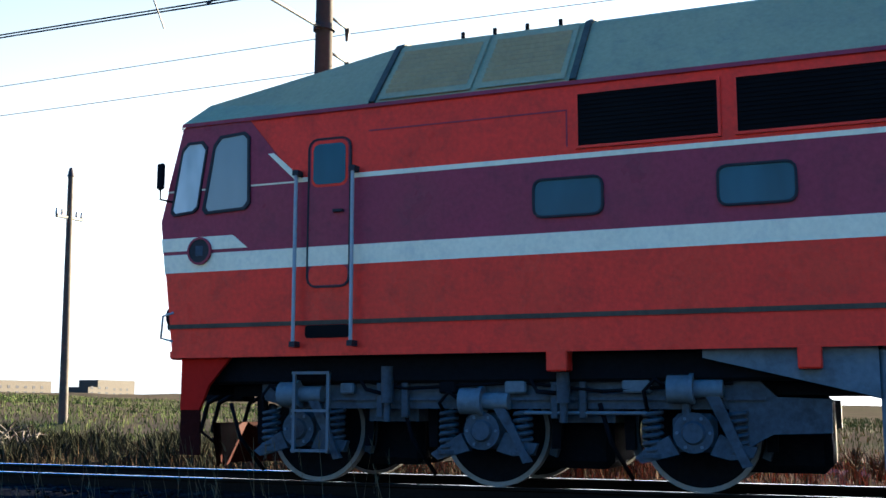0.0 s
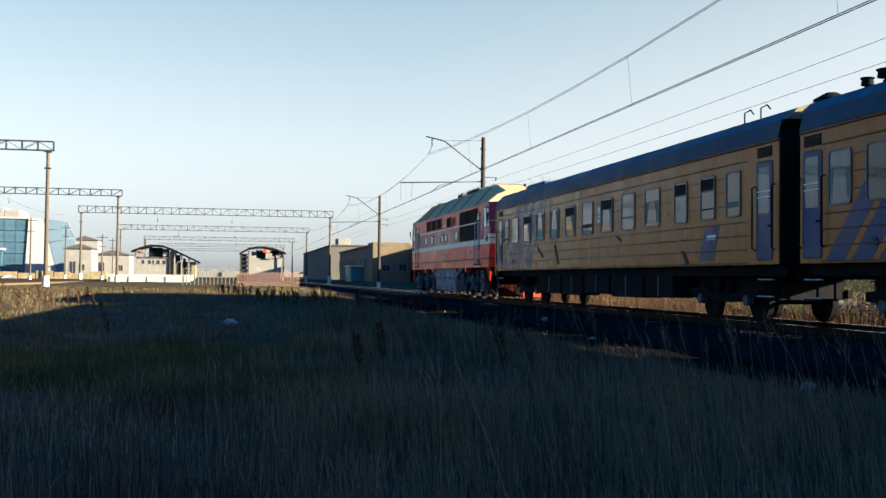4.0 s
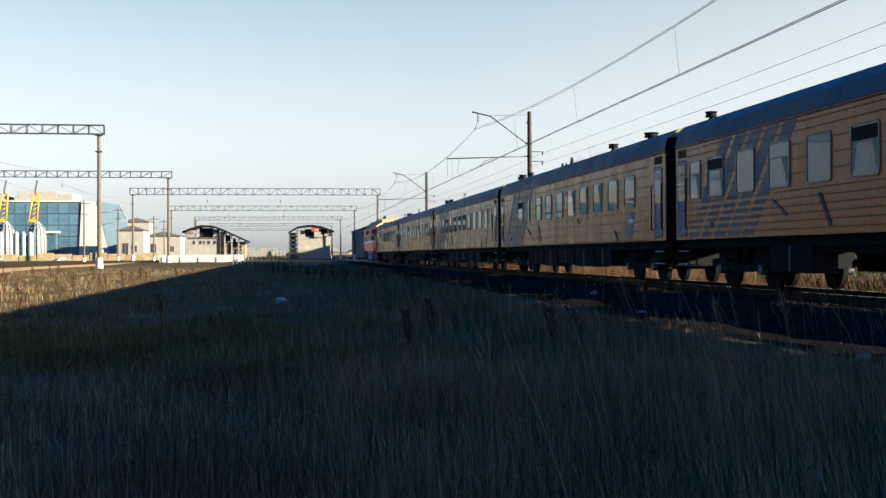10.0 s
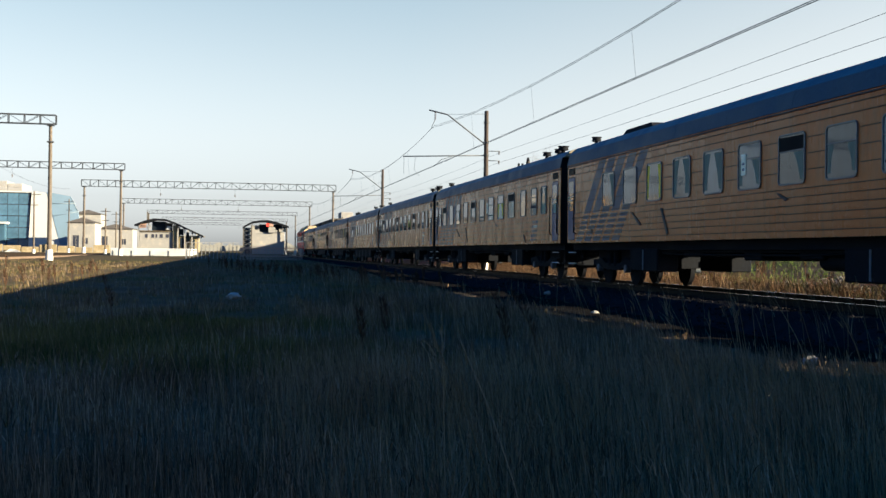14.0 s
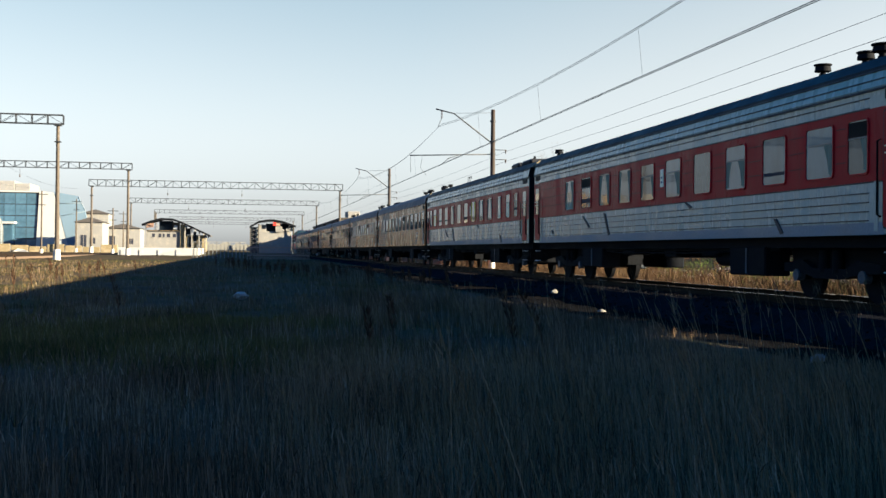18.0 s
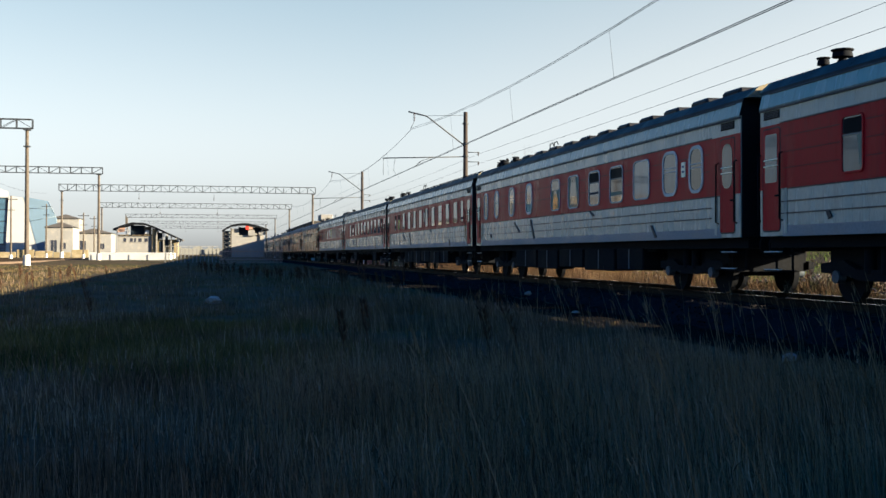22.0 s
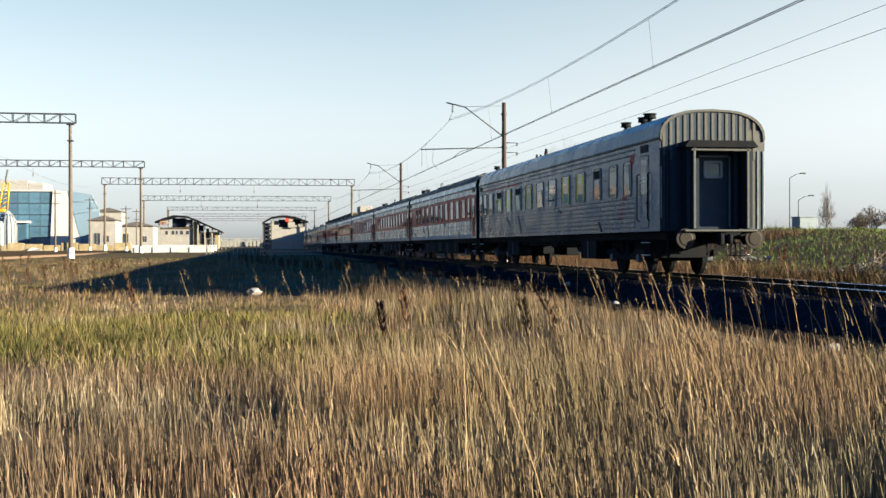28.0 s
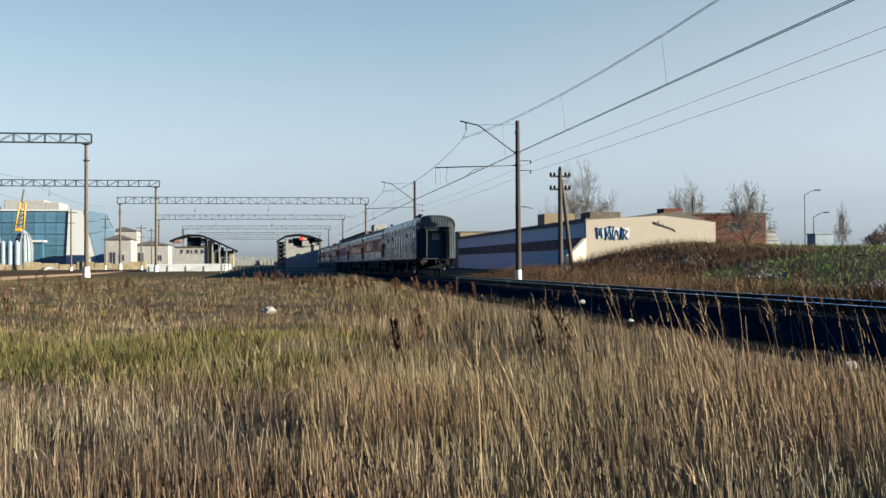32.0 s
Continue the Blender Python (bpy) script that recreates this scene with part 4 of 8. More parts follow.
    MOVING.append((loco, 0.0))
    return loco


def roof_profile(n=8, half=1.53, edge=3.8, top=4.58):
    """Half a barrel roof in (x, z): tight shoulders, flat crown."""
    pts = []
    for i in range(n + 1):
        t = math.pi * i / n
        c, s = math.cos(t), math.sin(t)
        pts.append((half * (abs(c) ** 0.75) * (1 if c > 0 else -1), edge + (top - edge) * abs(s) ** 0.8))
    return pts


M_CAR_BLUE = surf("car_blue_grey", (0.0682, 0.0986, 0.1288), 0.26, var=0.16, dirt=(0.0770, 0.0840, 0.0896), dirt_amount=0.4, spec=0.12)
M_STRIPE_FADED = surf("stripe_faded", (0.05, 0.068, 0.1), 0.4, var=0.45, scale=2.2, dirt=(0.15, 0.085, 0.045), dirt_amount=0.7, spec=0.08)
M_CURTAIN = surf("window_curtain", (0.1800, 0.1798, 0.1360), 0.8, var=0.25, scale=6.0, stretch=(0.6000, 1.8600, 0.2040), spec=0.05)
M_OVALFRAME = surf("pale_window_frame", (0.3, 0.32, 0.34), 0.4, var=0.12)
M_ROOF_END = surf("roof_end_sheet", (0.11, 0.098, 0.07), 0.7, var=0.25, dirt=(0.03, 0.03, 0.03), dirt_amount=0.5)
Y_FRONT, Y_REAR = -0.42, -24.12


def evenly(first, pitch, width, n):
    return [(first + pitch * k, first + pitch * k + width) for k in range(n)]


# windows, in metres behind the front coupling
WINDOW_PLANS = {
    "sleeper": [(1.5, 2.18)] + evenly(2.72, 1.775, 0.96, 9) + [(18.9, 19.6), (20.45, 21.15), (21.8, 22.42)],
    "seating": evenly(4.5, 1.79, 0.96, 10) + [(22.1, 22.72)],
    "plain_ends": [(4.52, 5.48), (6.45, 6.85)] + evenly(8.1, 1.76, 0.96, 8),
    "compartment": [(3.38, 3.98), (4.66, 5.36)] + evenly(6.22, 1.77, 0.95, 9) + [(21.93, 22.5)],
    "dining": evenly(3.96, 1.8, 0.98, 10) + [(21.83, 22.4)],
    "oval": [(1.9, 2.4), (3.6, 4.12), (5.76, 6.4), (8.06, 8.7), (11.0, 11.85), (12.78, 13.7), (14.7, 15.56), (16.45, 17.38), (18.2, 19.22), (20.15, 20.88), (21.68, 22.28)],
}
FRONT_VENTS = ((-1.5, 0.26, 0.13), (-2.15, 0.42, 0.17), (-3.9, 0.3, 0.15))
REAR_VENTS = ((-1.1, 0.34, 0.15), (-19.85, 0.36, 0.17), (-21.4, 0.36, 0.15), (-21.95, 0.42, 0.2))


def mushroom(roof, y, w, h, x=-0.75, z=4.44):
    """A round ventilator: a stem, a wide flat cap and a small top plate."""
    w *= 0.82
    v = part("roof_vent", Geo().cyl((x, y, z), (x, y, z + h), w * 0.2, seg=10), M_BLACK, roof, "black roof ventilator")
    part("vent_cap", Geo().cyl((x, y, z + h - 0.02), (x, y, z + h + 0.08), w * 0.56, w * 0.5, seg=14), M_BLACK, v)
    part("vent_plate", Geo().cyl((x, y, z + h + 0.1), (x, y, z + h + 0.125), w * 0.6, seg=14), M_BLACK, v)
    part("vent_collar", Geo().cyl((x, y, z - 0.05), (x, y, z + 0.1), w * 0.36, w * 0.26, seg=12), M_BLACK, v)


def window_dressing(rng, w, side, a, b, z0, z1, style):
    """What shows in one window: an open top vent, a sash bar, curtains drawn aside, a table edge."""
    n = rng.random()
    if n < 0.24 and b - a > 0.6:
        # black plate painted for the shade inside an open vent
        part("open_vent", Geo().plate([(-b + 0.03, z1 - 0.3), (-a - 0.03, z1 - 0.3), (-a - 0.03, z1 - 0.03), (-b + 0.03, z1 - 0.03)], side * 1.5, side * 1.519), M_GRILLE, w, "top vent plate painted black as if open")
        part("sash_bar", Geo().box(*sorted((side * 1.5, side * 1.524)), -b, -a, z1 - 0.33, z1 - 0.3), M_FRAME, w)
    elif n < 0.5:
        part("sash_bar", Geo().box(*sorted((side * 1.5, side * 1.524)), -b, -a, z1 - 0.33, z1 - 0.3), M_FRAME, w)
    m = rng.random()
    cloth = M_CURTAIN_Y if style == "grey" and m < 0.3 or m < 0.06 else M_CURTAIN
    if m < 0.55:
        top, ht = (b - a) * rng.uniform(0.18, 0.42), z0 + rng.uniform(0.03, 0.1)
        zt = z1 - 0.34 if n < 0.5 else z1 - 0.04
        g = Geo().plate([(-b + 0.04, ht), (-b + 0.04 + top * rng.uniform(0.25, 0.6), ht), (-b + 0.04 + top * 0.55, (ht + zt) / 2), (-b + 0.04 + top, zt), (-b + 0.04, zt)], side * 1.5, side * 1.5165)
        part("curtain", g, cloth, w, "curtain drawn to one side")
        if m < 0.28:
            g = Geo().plate([(-a - 0.04, ht), (-a - 0.04, zt), (-a - 0.04 - top * 0.8, zt), (-a - 0.04 - top * 0.45, (ht + zt) / 2), (-a - 0.04 - top * 0.35, ht)], side * 1.5, side * 1.5165)
            part("curtain", g, cloth, w, "curtain drawn to one side")
    if m > 0.72:
        zz = z0 + rng.uniform(0.12, 0.3)
        part("berth_edge", Geo().box(*sorted((side * 1.5, side * 1.517)), -b + 0.04, -a - 0.04, zz, zz + rng.uniform(0.03, 0.14)), M_DKBAND if m < 0.88 else M_CURTAIN, w, "edge of a berth behind the glass")


def build_car(style, plan, fine, seed, strong=False, leading=False):
    """One passenger car, its front coupling at y = 0. style: orange, red or grey; fine: close ribs below the windows."""
    rng = random.Random(seed)
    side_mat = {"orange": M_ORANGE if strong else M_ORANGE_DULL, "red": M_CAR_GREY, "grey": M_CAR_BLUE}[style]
    roof_mat = {"orange": M_ROOF_BLUE, "red": M_ROOF_DARK, "grey": M_CAR_BLUE}[style]
    label = {"orange": "orange ribbed passenger car with a blue roof and blue stripes", "red": "red and grey passenger car with a dark roof", "grey": "plain blue-grey passenger car, the last of the train"}[style]
    if plan == "oval":
        label = "red and grey passenger car with oval windows and roof humps"
    windows = WINDOW_PLANS[plan]
    rear = Y_REAR - (0.58 if style == "grey" else 0.0)
    car = thing("passenger_car", label, "train car", "cars of the passenger train")
    body = part("body", Geo().yprism([(-1.5, 1.25), (-1.5, 3.8), (1.5, 3.8), (1.5, 1.25)], rear, Y_FRONT), side_mat, car, {"orange": "orange ribbed steel side", "red": "grey ribbed steel side", "grey": "blue-grey ribbed steel side"}[style])
    rp = roof_profile()
    roof = part("roof", Geo().yprism(rp[::-1], rear, Y_FRONT), roof_mat, car, "barrel roof")
    for side in (-1, 1):
        part("eave", Geo().box(*sorted((side * 1.5, side * 1.535)), rear, Y_FRONT, 3.74, 3.77), M_RUBBER if style != "red" else surf_groove[style], roof)
        if style == "red":
            part("cant_rail", Geo().yprism([(side * 1.53, 3.775), (side * 1.537, 3.8), (side * 1.467, 4.08), (side * 1.45, 4.08)], rear + 0.01, Y_FRONT - 0.01), M_CAR_GREY, roof, "grey strip below the roof")
            part("gutter", Geo().yprism([(side * 1.47, 4.07), (side * 1.49, 4.075), (side * 1.485, 4.1), (side * 1.46, 4.1)], rear + 0.3, Y_FRONT - 0.3), M_RUBBER, roof)
            if fine:
                part("gutter", Geo().yprism([(side * 1.5, 3.91), (side * 1.522, 3.915), (side * 1.517, 3.935), (side * 1.49, 3.935)], rear + 0.9, Y_FRONT - 0.9), surf_groove[style], roof)
    # cross seams of the roof sheets
    for k in range(1, 8):
        g = Geo()
        y = Y_FRONT - 2.96 * k
        for (xa, za), (xb, zb) in zip(rp, rp[1:]):
            g.poly([(xa, y, za), (xb, y, zb), (xb * 1.001, y, zb + 0.004), (xa * 1.001, y, za + 0.004), (xa, y - 0.03, za), (xb, y - 0.03, zb), (xb * 1.001, y - 0.03, zb + 0.004), (xa * 1.001, y - 0.03, za + 0.004)], [(0, 1, 2, 3), (4, 7, 6, 5), (3, 2, 6, 7)])
        part("seam", g, roof_mat, roof)
    if style == "red":
        for side in (-1, 1):
            part("red_panel", Geo().box(*sorted((side * 1.5, side * 1.506)), Y_REAR + 0.002, Y_FRONT - 0.002, 2.22, 3.44), M_CAR_RED, body, "red window band")
            part("red_lip", Geo().box(*sorted((side * 1.5, side * 1.514)), Y_REAR + 0.004, Y_FRONT - 0.004, 2.17, 2.22), M_CAR_RED, body)
            # dark strip painted for the shadow under the red lip
            part("lip_shadow", Geo().box(*sorted((side * 1.5, side * 1.507)), Y_REAR + 0.9, Y_FRONT - 0.9, 2.145, 2.17), surf_groove[style], body)
            part("skirt", Geo().box(*sorted((side * 1.5, side * 1.507)), Y_REAR + 0.9, Y_FRONT - 0.9, 1.24, 1.45), M_CAR_DARK, body)
    if style == "orange":
        for side in (-1, 1):
            for k in range(5):
                a = -1.35 - 0.85 * k
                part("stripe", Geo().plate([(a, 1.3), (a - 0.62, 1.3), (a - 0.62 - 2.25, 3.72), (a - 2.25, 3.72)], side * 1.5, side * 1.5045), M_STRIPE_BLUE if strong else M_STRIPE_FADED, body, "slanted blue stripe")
            lg = part("emblem", Geo().plate([(-20.3, 1.36), (-20.82, 1.36), (-21.1, 2.14), (-20.62, 2.14)], side * 1.5, side * 1.5045), M_STRIPE_BLUE, body, "blue and red emblem")
            part("emblem_red", Geo().plate([(-20.86, 1.36), (-21.1, 1.36), (-21.4, 2.14), (-21.14, 2.14)], side * 1.5, side * 1.505), M_STRIPE_FADED, lg)
            part("emblem_white", Geo().plate([(-20.72, 1.84), (-21.2, 1.84), (-21.23, 1.95), (-20.75, 1.95)], side * 1.5, side * 1.508), M_WHITE, lg)
    if style == "grey":
        for side in (-1, 1):
            part("red_mark", Geo().plate([(-21.25, 1.62), (-21.62, 1.62), (-22.75, 3.5), (-22.4, 3.5)], side * 1.5, side * 1.507), M_CAR_RED, body, "slanted red mark")
            part("red_line", Geo().box(*sorted((side * 1.5, side * 1.507)), -9.0, -1.3, 3.4, 3.45), M_CAR_RED, body, "thin red line")
    ribs = {("orange", False): (1.27, 1.56, 1.86, 2.15, 3.45), ("orange", True): (1.38, 1.55, 1.71, 1.87, 2.04, 2.2, 3.45, 3.63), ("red", False): (1.67, 1.9), ("red", True): (1.48, 1.64, 1.8, 1.96, 3.62), ("grey", True): (1.36, 1.5, 1.64, 1.78, 1.92, 2.06, 2.2, 3.45, 3.6)}[style, fine]
    groove = surf_groove[style]
    proud = 1.506 if style == "red" else 1.5
    for side in (-1, 1):
        for z in ribs:
            part("rib", Geo().box(*sorted((side * 1.5, side * 1.512)), -22.75, -1.2, z, z + (0.034 if style == "grey" else 0.02 if fine else 0.026)), groove, body)
        if style == "red":
            part("rib", Geo().box(*sorted((side * 1.5, side * 1.516)), -22.75, -1.2, 3.44, 3.466), groove, body)
        if fine and style != "red":
            for z in ribs[:-3]:
                part("ridge", Geo().box(*sorted((side * 1.5, side * 1.509)), -22.75, -1.2, z + 0.06, z + 0.12), side_mat, body)
        gaps = [(1.25, windows[0][0])] + [(p[1], q[0]) for p, q in zip(windows, windows[1:])] + [(windows[-1][1], 22.75)]
        for a1, b0 in gaps:
            if b0 - a1 > 0.45:
                g = Geo()
                for z in ((2.55, 2.86, 3.17) if plan != "oval" else (2.72, 3.1)):
                    g.box(*sorted((side * 1.5, side * (proud + 0.006))), -b0 + 0.1, -a1 - 0.1, z, z + 0.02)
                part("pier_ribs", g, groove if style != "red" else M_RED_GROOVE, body)
        for a, b in windows:
            z0, z1 = 2.33, 3.28
            oval = plan == "oval" and b - a < 0.8
            r = 0.2 if oval else 0.12 if plan == "oval" else 0.06
            if oval:
                z0, z1 = 2.36, 3.3
            w = part("window", Geo().plate(rrect(-b, -a, z0, z1, r, 4 if oval else 2), side * 1.5, side * 1.515), M_GLASS, car, "oval car window in a pale frame" if oval else "car window in a thin frame")
            fr = 0.075 if oval else 0.035
            part("window_frame", Geo().ring(rrect(-b - fr, -a + fr, z0 - fr, z1 + fr, r + fr, 4 if oval else 2), rrect(-b, -a, z0, z1, r, 4 if oval else 2), side * 1.5, side * 1.53), M_OVALFRAME if plan == "oval" else M_FRAME if style != "red" else M_CAR_RED, w)
            if oval:
                for z in (2.86, 2.95):
                    part("guard_bar", Geo().box(*sorted((side * 1.515, side * 1.53)), -b, -a, z, z + 0.018), M_HANDRAIL, w)
            else:
                window_dressing(rng, w, side, a, b, z0, z1, style)
        for a, b in ((0.55, 1.2), (23.2, 23.85)):
            dm = {"orange": M_STRIPE_BLUE, "red": M_CAR_RED, "grey": M_CAR_BLUE}[style]
            d = part("entrance_door", Geo().plate(rrect(-b, -a, 1.36, 3.36, 0.06, 2), side * 1.5, side * 1.513), dm, car, {"orange": "blue entrance door", "red": "red entrance door", "grey": "grey entrance door"}[style])
            part("door_gap", Geo().ring(rrect(-b - 0.03, -a + 0.03, 1.33, 3.39, 0.08, 2), rrect(-b, -a, 1.36, 3.36, 0.06, 2), side * 1.5, side * 1.508), M_RUBBER, d)
            rr = 0.2 if plan == "oval" else 0.05
            part("door_window", Geo().plate(rrect(-b + 0.09, -a - 0.09, 2.3, 3.26, rr, 3), side * 1.5, side * 1.52), M_GLASS, d, "door window")
            part("door_handle", Geo().bbox(*sorted((side * 1.513, side * 1.545)), -b + 0.03, -b + 0.15, 2.02, 2.06, 0.008), M_BLACK, d, "dark door handle")
            for z in (2.62, 2.74):
                part("guard_bar", Geo().box(*sorted((side * 1.52, side * 1.54)), -b + 0.06, -a - 0.06, z, z + 0.024), M_WHITE, d, "white guard bar")
            for yy in (-a + 0.1, -b - 0.1):
                part("grab_rail", Geo().tube([(side * 1.5, yy, 1.55), (side * 1.57, yy, 1.58), (side * 1.57, yy, 2.85), (side * 1.5, yy, 2.88)], 0.02), M_BLACK, d)
            steps = part("steps", Geo().box(*sorted((side * 1.1, side * 1.45)), -b, -a, 0.9, 0.93).box(*sorted((side * 1.15, side * 1.5)), -b, -a, 0.55, 0.58).box(*sorted((side * 1.2, side * 1.24)), -b, -b + 0.03, 0.55, 1.25).box(*sorted((side * 1.2, side * 1.24)), -a - 0.03, -a, 0.55, 1.25), M_BLACK, car, "black boarding steps")
            for z in (0.9, 0.55):
                part("tread", Geo().box(*sorted((side * 1.44, side * 1.505)), -b + 0.02, -a - 0.02, z + 0.03, z + 0.05), M_HANDRAIL, steps)
            zv = (3.47, 3.68) if style != "red" else (3.56, 3.72)
            gr = part("vent_grille", Geo().box(*sorted((side * 1.5, side * 1.512)), -b + 0.02, -a - 0.02, *zv), M_GRILLE, body, "dark louvred grille over the door")
            for k in range(4):
                z = zv[0] + 0.03 + k * (zv[1] - zv[0] - 0.04) / 4
                part("louvre", Geo().box(*sorted((side * 1.512, side * 1.52)), -b + 0.04, -a - 0.04, z, z + 0.014), surf_groove[style], gr)
            if style == "red":
                for ya, yb in ((-b - 0.28, -b - 0.16), (-a + 0.16, -a + 0.28)):
                    if ya > Y_REAR and yb < Y_FRONT:
                        part("corner_panel", Geo().box(*sorted((side * 1.506, side * 1.512)), ya, yb, 1.3, 2.2), M_CAR_GREY, body)
        # low fittings and a small board on the side
        by = (-21.2, 2.7, 3.05) if plan == "oval" else (-13.1, 2.62, 3.08)
        part("route_board", Geo().plate([(by[0], by[1]), (by[0] - 0.2, by[1]), (by[0] - 0.2, by[2]), (by[0], by[2])], side * 1.5, side * 1.53), M_WHITE, car, "small white route board")
        for z in (by[1] + 0.1, by[1] + 0.22):
            part("board_stroke", Geo().box(*sorted((side * 1.53, side * 1.535)), by[0] - 0.15, by[0] - 0.05, z, z + 0.05), M_STRIPE_BLUE, body)
        for y, z, dy, dz in ((-6.35, 2.07, 0.7, 0.36), (-8.5, 2.1, 0.45, 0.66), (-14.65, 2.16, 0.38, 0.14), (-19.3, 1.62, 0.32, 0.3), (-2.85, 1.68, 0.1, 0.12)):
            part("side_bracket", Geo().plate([(y, z), (y - 0.12, z - 0.01), (y - dy - 0.1, z - dz), (y - dy + 0.02, z - dz - 0.03)], side * 1.5, side * 1.525), M_RUBBER, body)
    # roof fittings
    vents = REAR_VENTS if fine and style != "red" or plan == "seating" else FRONT_VENTS
    if plan == "plain_ends":
        vents = FRONT_VENTS + ((-16.8, 0.38, 0.17), (-20.8, 0.5, 0.12))
    if leading:
        part("roof_hump", Geo().bbox(-1.05, 0.2, -5.4, -3.0, 4.3, 4.58, 0.1), M_ROOF_BLUE, roof, "low blue roof hump")
        vents = ()
    for y, w, h in vents:
        mushroom(roof, y, w, h)
    if vents is FRONT_VENTS or leading:
        for y in (-7.6, -8.1) if not leading else (-20.6, -21.4):
            part("antenna", Geo().tube([(-0.5, y, 4.5), (-0.5, y, 4.85), (-0.5, y - 0.3, 4.88), (-0.5, y - 0.45, 4.76)], 0.018), M_BLACK, roof, "bent roof aerial")
    if plan == "compartment" and style == "red":
        for side in (-1, 1):
            part("roof_pipe", Geo().cyl((side * 0.85, -23.5, 4.53), (side * 0.85, -8.4, 4.53), 0.02, seg=6), M_BLACK, roof, "thin roof pipe")
            for k in range(9):
                part("pipe_clip", Geo().box(side * 0.85 - 0.03, side * 0.85 + 0.03, -9.0 - 1.75 * k, -8.94 - 1.75 * k, 4.4, 4.56), M_BLACK, roof)
    if plan == "sleeper" and style == "red":
        for y0, y1 in ((-20.4, -19.2), (-22.4, -20.9)):
            part("roof_hatch", Geo().bbox(-1.0, 0.3, y0, y1, 4.38, 4.66, 0.1), M_ROOF_DARK, roof, "low dark roof hatch")
    if style == "orange" and strong:
        part("roof_dome", Geo().cyl((-0.1, -23.7, 4.45), (-0.1, -23.7, 4.7), 0.4, 0.36, seg=16).cyl((-0.1, -23.7, 4.7), (-0.1, -23.7, 4.83), 0.36, 0.12, seg=16), M_BLACK, roof, "round roof cowl")
    # ends: gangway frame, end wall, roof end sheet, buffers
    for y, s in ((Y_FRONT, 1), (rear, -1)):
        if style != "grey" or s > 0:
            # shaded gap painted black, sunlit roof end painted tan
            part("end_wall", Geo().yprism((rp + [(-1.48, 3.8), (-1.48, 1.25), (1.48, 1.25), (1.48, 3.8)])[::-1], *sorted((y + 0.004 * s, y + 0.02 * s))), M_BLACK, car, "end wall blackened for the shade between cars")
            part("end_sheet", Geo().yprism([p for p in rp if p[1] > 3.9][::-1], *sorted((y + 0.021 * s, y + 0.2 * s))), M_ROOF_END, car, "curved sheet over the gangway, pale for its sunlit face")
        part("gangway", Geo().ring(rrect(-0.62, 0.62, 1.28, 3.62, 0.1), rrect(-0.5, 0.5, 1.36, 3.5, 0.06), 0, 0.3), M_SLEEVE, car, "black rubber gangway", Matrix.Translation((0, y, 0)) @ Matrix.Rotation(radians(90 * s), 4, "Z"))
        dr = part("end_door", Geo().box(-0.5, 0.5, *sorted((y, y + 0.03 * s)), 1.36, 3.5), M_SLEEVE if style != "grey" else M_ENDSHADE, car, "dark end door")
        part("end_window", Geo().box(-0.2, 0.2, *sorted((y, y + 0.04 * s)), 2.75, 3.12), M_GLASS, dr)
        for x in (-0.95, 0.95):
            part("buffer", Geo().cyl((x, y - 0.02 * s, 1.08), (x, y + 0.2 * s, 1.08), 0.1, seg=12).cyl((x, y + 0.2 * s, 1.08), (x, y + 0.25 * s, 1.08), 0.24, seg=18), M_BLACK, car, "round buffer")
    part("underframe", Geo().box(-1.3, 1.3, rear + 0.05, Y_FRONT - 0.05, 1.02, 1.26).box(-0.25, 0.25, Y_REAR - 0.25, Y_REAR + 0.6, 0.95, 1.2).box(-0.25, 0.25, Y_FRONT - 0.6, Y_FRONT + 0.25, 0.95, 1.2), M_BLACK, car, "black underframe")
    for ya, yb, z0 in ((-7.9, -5.9, 0.44), (-18.6, -16.9, 0.42)) if fine else ((-8.7, -6.1, 0.42), (-11.1, -8.9, 0.4), (-13.6, -11.3, 0.48), (-16.3, -13.8, 0.42), (-18.4, -16.5, 0.46)):
        for side in (-1, 1):
            bx = part("locker", Geo().bbox(*sorted((side * 0.75, side * 1.35)), ya, yb, z0, 1.05, 0.03), M_BLACK, car, "black underfloor locker")
            part("locker_rib", Geo().box(*sorted((side * 1.35, side * 1.365)), (ya + yb) / 2 - 0.03, (ya + yb) / 2 + 0.03, z0 + 0.04, 1.02), M_BOGIE, bx)
    for ya, yb, z0 in ((-10.4, -9.3, 0.84), (-13.4, -12.6, 0.78), (-15.9, -15.0, 0.82)):
        part("cable_box", Geo().bbox(-1.2, 1.2, ya, yb, z0, 1.05, 0.03), M_BLACK, car, "shallow black underfloor box")
    for side in (-1, 1):
        part("truss_rod", Geo().tube([(side * 1.2, -5.9, 1.0), (side * 1.2, -9.0, 0.9), (side * 1.2, -15.4, 0.9), (side * 1.2, -18.4, 1.0)], 0.025, 5), M_BLACK, car)
    part("air_tank", Geo().cyl((-0.9, -16.6, 0.8), (-0.9, -15.6, 0.8), 0.2, seg=14), M_BLACK, car, "air reservoir")
    part("pipe", Geo().cyl((-1.2, -19.0, 0.98), (-1.2, -5.5, 0.98), 0.03, seg=6), M_BLACK, car)
